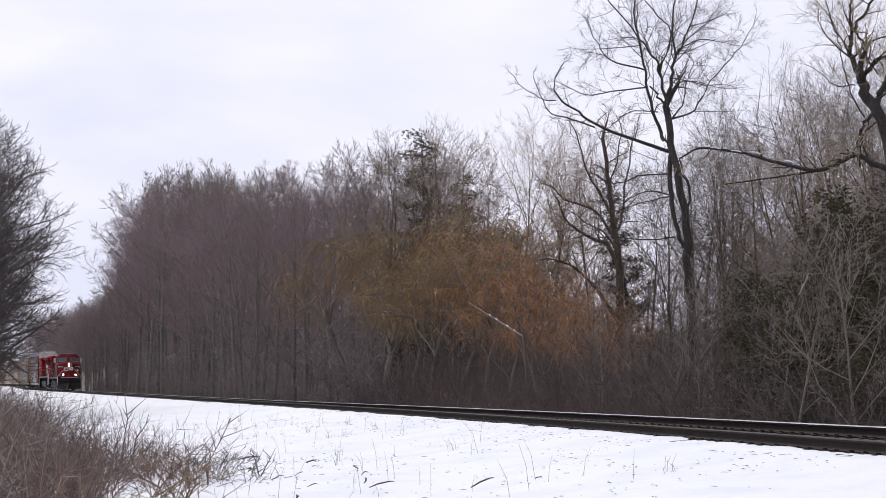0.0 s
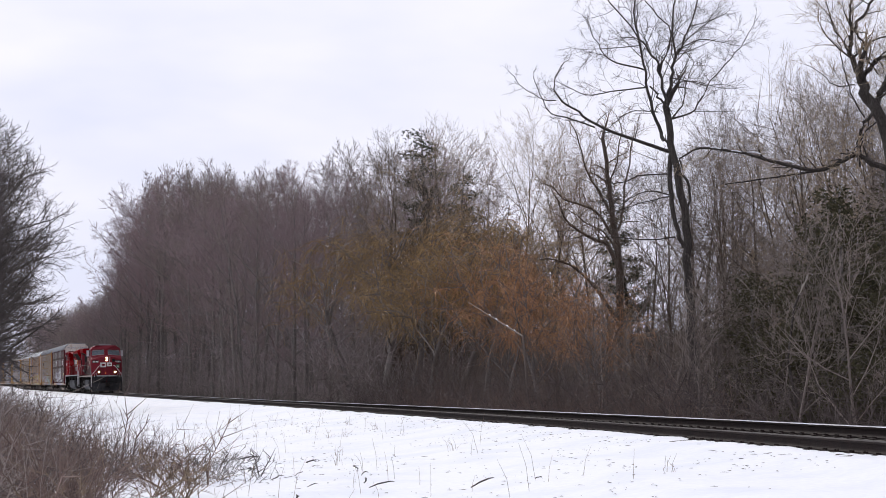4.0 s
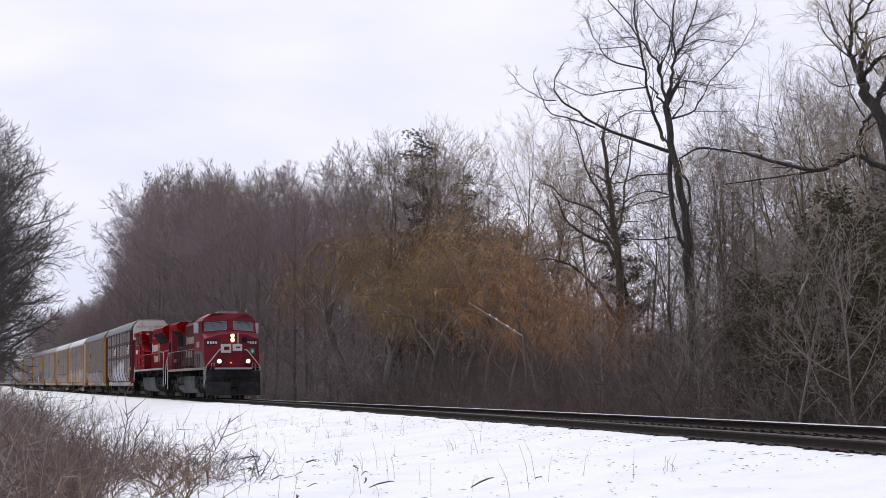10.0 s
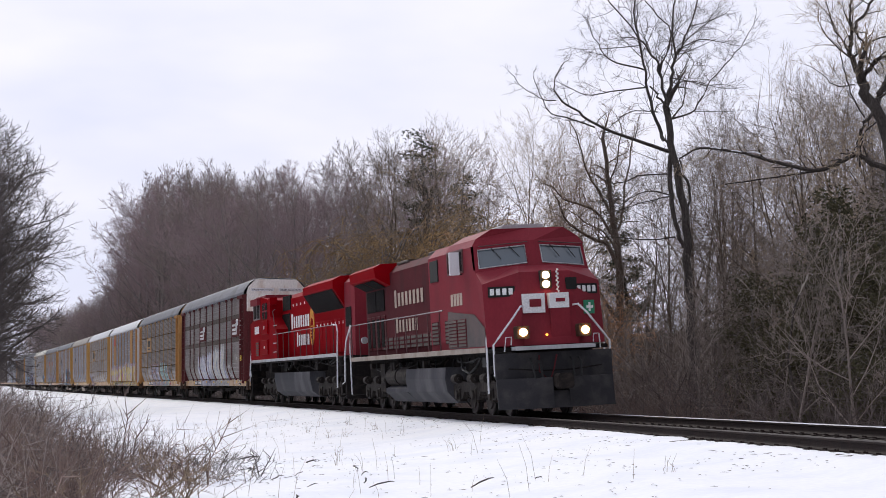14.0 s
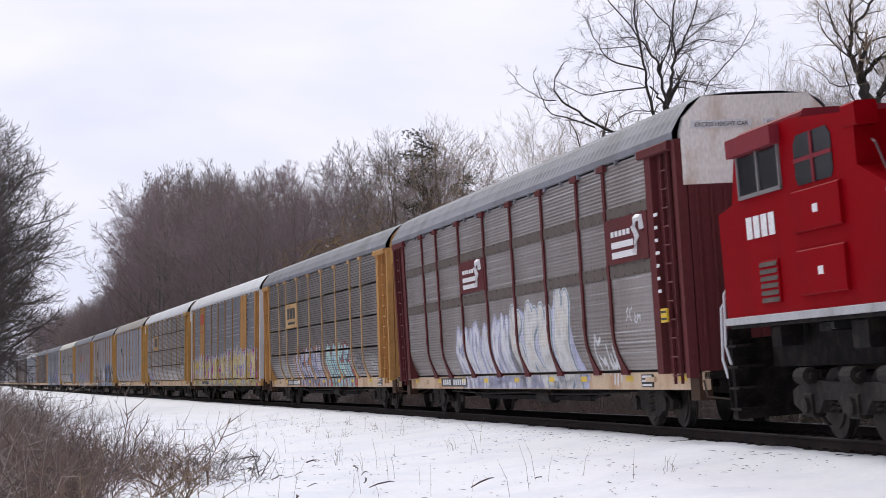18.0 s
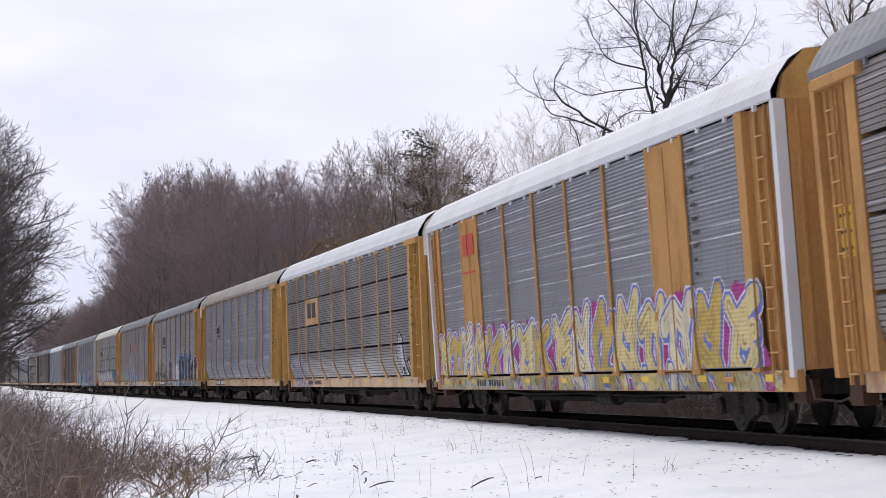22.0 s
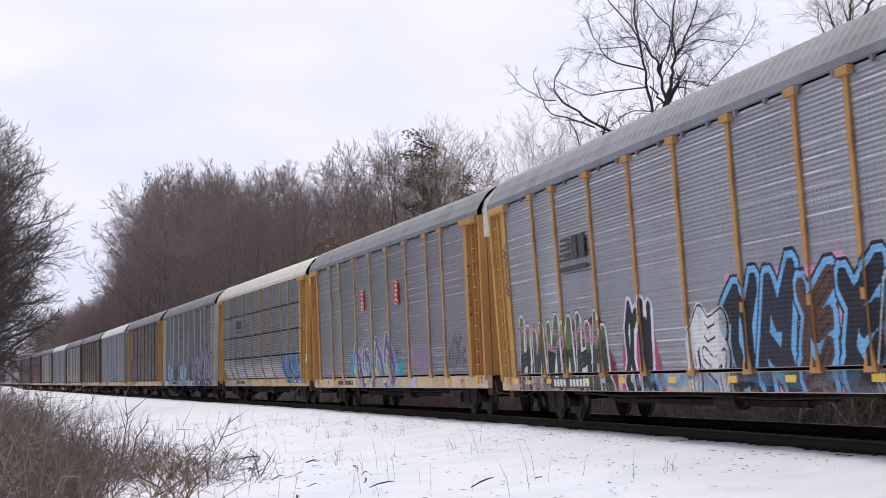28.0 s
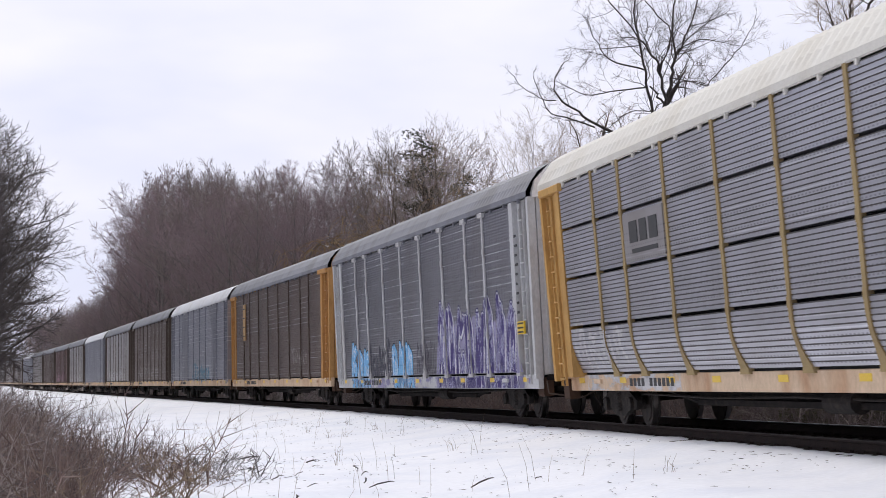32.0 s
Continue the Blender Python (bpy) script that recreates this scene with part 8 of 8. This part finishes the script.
    # white front handrails
    for sg in (-1, 1):
        pipe("front_handrail", [(9.75, sg * 0.62, 2.72), (9.95, sg * 0.74, 2.74), (10.05, sg * 0.95, 2.5), (10.02, sg * 1.36, 1.98), (10.0, sg * 1.5, 1.80), (10.0, sg * 1.5, 1.02)], 0.026, RAIL_WHITE, car, 7, "white front handrail")
        pipe("front_handrail", [(9.2, sg * 1.36, 2.66), (9.22, sg * 1.42, 2.36), (9.4, sg * 1.52, 1.98), (9.42, sg * 1.53, 1.75), (9.42, sg * 1.53, 0.6)], 0.026, RAIL_WHITE, car, 7, "white front handrail")
        pipe("grab_iron", [(10.05, sg * 1.06, 1.78), (10.1, sg * 1.06, 1.98), (10.1, sg * 1.2, 1.98), (10.05, sg * 1.24, 1.62)], 0.018, RAIL_WHITE, car)
    # roof kit
    box_part("air_conditioner", (6.6, 7.8, -0.55, 0.55, 4.80, 4.93), STRIPE_GREY, car, 0.03)
    box_part("antenna_plate", (5.6, 6.3, -0.3, 0.3, 4.8, 4.88), GRIME, car, 0.02)
    for y in (-0.14, 0.0, 0.14):
        b = Bag()
        b.cyl_x(y, 4.98, 5.1, 5.5, 0.04, 10)
        part("horn", b, STRIPE_GREY, car)
    # long hood and the equipment cabinet behind the cab
    b = Bag()
    b.prism_x([(-0.92, 1.72), (0.92, 1.72), (0.92, 4.42), (0.70, 4.66), (-0.70, 4.66), (-0.92, 4.42)], -10.0, 1.2)
    part("hood", b, RED_DIRT, car, "grimy red engine hood")
    b = Bag()
    b.prism_x([(-1.12, 1.72), (1.12, 1.72), (1.12, 4.46), (0.86, 4.72), (-0.86, 4.72), (-1.12, 4.46)], 1.2, 5.15)
    part("cabinet", b, RED, car)
    for xa, xb in ((1.5, 2.5), (3.7, 4.6)):
        box_part("cabinet_window", (xa, xb, -1.15, -1.10, 3.75, 4.36), CHAR, car, 0.01)
    for xa, xb in ((1.5, 2.4), (3.2, 4.0)):
        louvre(car, xa, xb, 1.95, 2.6, -1.13, 6, GRIME, RED_DIRT)
    for xa, xb in ((5.35, 6.3), (6.4, 7.35)):
        louvre(car, xa, xb, 1.82, 2.55, -1.51, 8, GRIME, RED_DIRT)
    b = Bag()
    for y0, y1 in ((-1.506, -1.536), (-1.512, -1.542)):
        q = [(5.16, y0, 1.79), (9.44, y1, 1.79), (9.36, y1, 2.25), (8.3, (y0 + y1) / 2 - 0.006, 2.62), (5.16, y0, 2.8)]
        b.poly(q)
    part("grime_coat", b, CAB_GRIME, car, "grey road dirt over the red")
    letter_bars(car, -5.0, -0.4, 3.30, 3.72, -0.935, 8, LETTER_CREAM, (), True)
    letter_bars(car, -4.9, -1.4, 2.48, 2.86, -0.935, 7, LETTER_CREAM, (), True)
    stencil_bars(car, 5.6, 7.0, 2.92, 3.24, -1.512, 4, LETTER_CREAM, "number_bar")
    # hood doors
    for i in range(9):
        x = -7.0 + i * 0.9
        louvre(car, x, x + 0.8, 1.95, 2.35, -0.93, 3, GRIME, RED_DIRT)
    # radiator: overhanging wings and screens
    for sg in (-1, 1):
        b = Bag()
        prof = [(sg * 0.9, 4.02), (sg * 1.40, 4.30), (sg * 1.44, 4.62), (sg * 1.2, 4.74), (0, 4.76), (0, 4.5)]
        b.prism_x(prof if sg > 0 else prof[::-1], -10.2, -5.6)
        part("radiator_wing", b, RED_BRIGHT if sg < 0 else RED, car)
        for xa, xb in ((-9.8, -8.1), (-7.9, -6.3)):
            q = Bag()
            y0, y1 = sg * 0.93, sg * 1.42
            n = Vector((0, sg * 0.5, -0.85)) * 0.012
            pts = [(xa, y0 + n.y, 4.02 + n.z), (xb, y0 + n.y, 4.02 + n.z), (xb, sg * 1.34 + n.y, 4.25 + n.z), (xa, sg * 1.34 + n.y, 4.25 + n.z)]
            q.quad(*pts)
            q.quad(*[(x, y + n.y, z + n.z) for x, y, z in reversed(pts)])
            part("screen", q, GRILLE, car)
        for xa, xb in ((-9.6, -8.1), (-7.95, -6.6)):
            y0, y1 = sorted((sg * 0.90, sg * 0.955))
            box_part("screen", (xa, xb, y0, y1, 3.25, 3.95), GRILLE, car, 0.01)
    for i in range(4):
        box_part("tall_door", (-9.7 + i * 0.82, -8.98 + i * 0.82, -0.965, -0.9, 1.95, 3.1), RED_DIRT, car, 0.02)
        box_part("screen", (-9.58 + i * 0.82, -9.12 + i * 0.82, -0.98, -0.93, 2.05, 3.0), GRILLE, car, 0.005)
    box_part("exhaust", (-2.2, -0.8, -0.35, 0.35, 4.66, 4.86), GRIME, car, 0.03)
    box_part("hood_hump", (-5.2, -3.4, -0.75, 0.75, 4.66, 4.74), GRIME, car, 0.02)
    hand_rail(car, [-9.9 + i * 1.55 for i in range(10)], Y, 1.72, 2.86, RAIL_DARK, RAIL_GREY)
    pipe("handrail", [(4.05, Y, 2.86), (4.6, -1.52, 2.86)], 0.022, RAIL_GREY, car)
    for sg in (-1, 1):
        pipe("rear_handrail", [(-9.9, sg * 1.5, 2.86), (-10.15, sg * 1.5, 2.80), (-10.3, sg * 1.5, 2.2), (-10.3, sg * 1.5, 0.5)], 0.026, RAIL_WHITE, car, 7, "white rear handrail")
        for k in range(4):
            box_part("rear_step", (-10.3, -9.9, *sorted((sg * 1.05, sg * 1.5)), 0.45 + k * 0.34, 0.49 + k * 0.34), UNDER, car, 0.0)
    b = Bag()
    b.prism_x([(-1.02 + 0.12 * math.cos(i * math.pi / 8), 2.35 + 0.12 * math.sin(i * math.pi / 8)) for i in range(16)], -10.12, -10.0)
    part("rear_lamp", b, STRIPE_GREY, car)
    return car


def trailing_engine():
    """The second engine runs cab to the rear."""
    car = thing("locomotive", "bright red diesel locomotive running cab to the rear", "locomotive", "locomotives of the train")
    box_part("frame", (-11.6, 11.4, -0.85, 0.85, 1.1, 1.8), UNDER, car)
    box_part("walkway", (-11.7, 11.6, -1.48, 1.48, 1.76, 1.84), UNDER, car)
    for sg in (-1, 1):
        y0, y1 = sorted((sg * 1.53, sg * 1.47))
        box_part("sill_stripe", (-11.8, 10.2, y0, y1, 1.82, 1.94), STRIPE_GREY, car, 0.01)
        engine_truck(car, sg * 7.2)
    b = Bag()
    b.prism_x([(-1.46, 1.32), (-1.46, 1.02), (-1.36, 0.55), (-1.05, 0.33), (1.05, 0.33), (1.36, 0.55), (1.46, 1.02), (1.46, 1.32)], -4.9, 4.1)
    part("fuel_tank", b, TANK, car, "big dark grey fuel tank with pale streaks")
    loose_pipes(car, -10.8, 10.4, 1.76, 20, 6)
    for x in (-6.3, -2.2, 5.2):
        box_part("equipment_box", (x - 0.3, x + 0.3, -1.4, -1.0, 1.35, 1.75), UNDER, car)
    # cab at the rear
    b = Bag()
    b.prism_y([(-11.75, 1.84), (-3.9, 1.84), (-3.9, 3.2), (-5.6, 3.78), (-5.6, 4.5), (-8.0, 4.72), (-10.6, 4.72), (-11.0, 3.72), (-11.75, 3.62)], -1.5, 1.5)
    part("cab", b, RED_BRIGHT, car)
    box_part("cab_roof", (-10.9, -7.9, -1.35, 1.35, 4.70, 4.84), RED, car, 0.04)
    w = box_part("side_window", (-10.5, -8.6, -1.515, -1.44, 3.80, 4.42), DARK_GLASS, car, 0.01)
    for dims in ((-10.54, -10.48, -1.54, -1.50, 3.76, 4.46), (-9.6, -9.52, -1.54, -1.50, 3.76, 4.46), (-8.62, -8.56, -1.54, -1.50, 3.76, 4.46), (-10.54, -8.56, -1.54, -1.50, 3.75, 3.81)):
        box_part("window_trim", dims, RAIL_GREY, w, 0.0)
    b = Bag()
    b.prism_y([(-10.6, 4.42), (-8.5, 4.42), (-8.5, 4.70), (-10.6, 4.70)], -1.66, -1.5)
    part("sun_visor", b, RED, car)
    b = Bag()
    b.prism_y([(-7.95, 3.82), (-7.85, 3.72), (-6.55, 3.72), (-6.45, 3.82), (-6.45, 4.32), (-6.6, 4.44), (-7.8, 4.44), (-7.95, 4.32)], -1.512, -1.44)
    pw = part("side_window", b, DARK_GLASS, car, "four-paned dark cab window")
    for dims in ((-7.24, -7.16, -1.53, -1.50, 3.72, 4.44), (-7.95, -6.45, -1.53, -1.50, 4.05, 4.11)):
        box_part("glazing_bar", dims, RED, pw, 0.0)
    box_part("awning", (-5.95, -5.45, -1.53, -1.2, 4.30, 4.62), RED_BRIGHT, car, 0.03)
    pipe("grab_rail", [(-5.5, -1.3, 4.1), (-4.9, -1.5, 4.0), (-4.2, -1.5, 3.1), (-3.7, -1.5, 2.98)], 0.018, RAIL_DARK, car)
    for x0, x1, z0, z1 in ((-8.1, -6.2, 3.05, 3.65), (-8.1, -6.2, 2.15, 2.8)):
        d = box_part("cab_door", (x0, x1, -1.56, -1.48, z0, z1), RED_BRIGHT, car, 0.02)
        box_part("notice", ((x0 + x1) / 2 - 0.1, (x0 + x1) / 2 + 0.1, -1.566, -1.556, (z0 + z1) / 2 - 0.06, (z0 + z1) / 2 + 0.06), DECAL_WHITE, d, 0.0)
    louvre(car, -9.9, -9.0, 2.1, 2.75, -1.5, 6, GRIME, RED_BRIGHT)
    stencil_bars(car, -10.4, -9.0, 3.12, 3.46, -1.508, 4, DECAL_WHITE, "number_bar")
    for i in range(4):
        box_part("side_step", (-4.6, -3.95, -1.54, -1.48, 2.2 + i * 0.38, 2.24 + i * 0.38), STRIPE_GREY, car, 0.0)
    # hood
    b = Bag()
    b.prism_x([(-0.97, 1.84), (0.97, 1.84), (0.97, 4.46), (0.78, 4.66), (-0.78, 4.66), (-0.97, 4.46)], -5.6, 11.3)
    part("hood", b, RED_BRIGHT, car)
    b = Bag()
    b.prism_x([(-1.05, 1.84), (1.05, 1.84), (1.05, 4.50), (0.8, 4.74), (-0.8, 4.74), (-1.05, 4.50)], 9.4, 11.35)
    part("hood_end", b, RED, car)
    for dims in ((-5.2, -3.2, -1.0, -0.93, 4.0, 4.62), (-5.4, -3.4, -1.0, -0.93, 3.0, 3.85)):
        box_part("screen", dims, GRILLE, car, 0.01)
    box_part("screen", (9.7, 10.7, -1.08, -1.0, 2.9, 3.6), GRILLE, car, 0.01)
    letter_bars(car, -3.1, 1.5, 3.18, 3.66, -0.985, 8, DECAL_WHITE, (), True)
    letter_bars(car, -1.75, 1.45, 2.42, 2.86, -0.985, 7, DECAL_WHITE, (), True)
    b = Bag()
    b.prism_y([(2.05 + 0.52 * math.cos(i * math.pi / 14), 3.15 + 0.78 * math.sin(i * math.pi / 14)) for i in range(28)], -0.992, -0.965)
    cg = part("crest", b, CREST_GOLD, car, "oval golden crest")
    b = Bag()
    b.prism_y([(2.05 + 0.34 * math.cos(i * math.pi / 10), 3.05 + 0.42 * math.sin(i * math.pi / 10)) for i in range(20)], -1.0, -0.99)
    part("crest_field", b, RED_BRIGHT, cg)
    for i in range(4):
        box_part("crest_bar", (1.8, 2.3, -1.006, -0.998, 2.75 + i * 0.12, 2.80 + i * 0.12), CREST_GOLD, cg, 0.0)
    # tall doors under the radiator
    for i in range(8):
        x = 3.0 + i * 0.78
        d = box_part("tall_door", (x, x + 0.72, -1.005, -0.95, 2.0, 3.25), RED_BRIGHT, car, 0.015)
        box_part("notice", (x + 0.3, x + 0.42, -1.012, -1.004, 3.05, 3.15), DECAL_WHITE, d, 0.0)
    for i in range(5):
        box_part("notice", (-2.6 + i * 0.95, -2.48 + i * 0.95, -0.985, -0.972, 4.1, 4.2), DECAL_WHITE, car, 0.0)
    # radiator wing: three slanting screens
    for sg in (-1, 1):
        b = Bag()
        prof = [(sg * 0.95, 3.55), (sg * 1.46, 4.34), (sg * 1.46, 4.62), (sg * 1.15, 4.78), (0, 4.80), (0, 4.4)]
        b.prism_x(prof if sg > 0 else prof[::-1], 2.75, 9.3)
        wg = part("radiator_wing", b, RED_BRIGHT, car)
        if sg < 0:
            for i in range(3):
                xa, xb = 3.0 + i * 2.05, 4.95 + i * 2.05
                n = Vector((0, -0.84, -0.54)) * 0.014
                pts = [(xa, -0.99, 3.62), (xb, -0.99, 3.62), (xb, -1.44, 4.31), (xa, -1.44, 4.31)]
                q = Bag()
                q.quad(*[(x, y + n.y, z + n.z) for x, y, z in pts])
                q.quad(*[(x, y + n.y * 2.4, z + n.z * 2.4) for x, y, z in pts])
                part("screen", q, GRILLE, wg)
    for x in (3.6, 5.2, 6.8, 8.4):
        b = Bag()
        b.prism_y([(x - 0.7, 4.79), (x + 0.7, 4.79), (x + 0.7, 4.86), (x - 0.7, 4.86)], -0.9, 0.9)
        part("roof_fan_cover", b, GRIME, car)
    box_part("exhaust", (-0.6, 0.8, -0.35, 0.35, 4.66, 4.84), GRIME, car, 0.03)
    hand_rail(car, [-3.6 + i * 1.45 for i in range(10)], -1.5, 1.84, 2.98, RAIL_DARK, RAIL_GREY)
    pipe("front_handrail", [(9.45, -1.5, 2.98), (10.1, -1.5, 2.96), (10.3, -1.5, 2.7), (10.2, -1.5, 2.2), (10.1, -1.5, 0.7)], 0.028, RAIL_WHITE, car, 7, "white end handrail")
    pipe("front_handrail", [(11.2, -1.2, 2.9), (11.6, -1.45, 2.3), (11.62, -1.5, 1.8), (11.6, -1.5, 0.9), (11.2, -1.5, 0.85)], 0.028, RAIL_WHITE, car, 7, "white end handrail")
    for q in (0.0, 0.22):
        pipe("rear_handrail", [(-11.75 - q, -1.3, 2.7 - q), (-12.0 - q, -1.45, 2.35 - q), (-12.0 - q, -1.5, 1.5 - q), (-11.8 - q, -1.5, 1.2 - q)], 0.024, RAIL_WHITE, car, 7, "white end handrail")
    for x in (-11.75, 11.3):
        for k in range(4):
            box_part("end_step", (x - 0.25, x + 0.25, -1.5, -1.05, 0.45 + k * 0.34, 0.49 + k * 0.34), UNDER, car, 0.0)
        box_part("step_side", (x - 0.27, x - 0.25, -1.5, -1.05, 0.42, 1.78), UNDER, car, 0.0)
        box_part("pilot_plate", (x - 0.12 + (0.2 if x > 0 else -0.2), x + 0.12 + (0.2 if x > 0 else -0.2), -1.45, 1.45, 0.3, 1.6), UNDER, car)
    for sg in (-1, 1):
        xa, xb = sorted((sg * 11.4, sg * 12.3))
        box_part("coupler", (xa, xb, -0.14, 0.14, 0.7, 1.0), TRUCK, car)
    return car


CARS.append((lead_engine(), 30.2 - 11.15, 6.65))
CARS.append((trailing_engine(), 30.2 - 22.3 - 12.1, 7.2))


def motions():
    """The train runs along the line at an even 15.6 metres a second; the wheels of the engines and of the cars that come near roll with it."""
    for car, s19, half in CARS:
        walk(car, [(t, line_pose(s19 + 15.587 * (t - 19.0), half)) for t in range(0, 33)])
    near = [car for car, s19, half in CARS if s19 > -270]
    for wheel, seat, turn, r, car in WHEELS:
        if car in near:
            rate = math.degrees(15.587 / r)
            n = int(32.0 * rate / 86) + 1
            walk(wheel, [(32.0 * i / n, seat @ Matrix.Rotation(radians(32.0 * i / n * rate), 4, "Y") @ turn) for i in range(n + 1)])


motions()
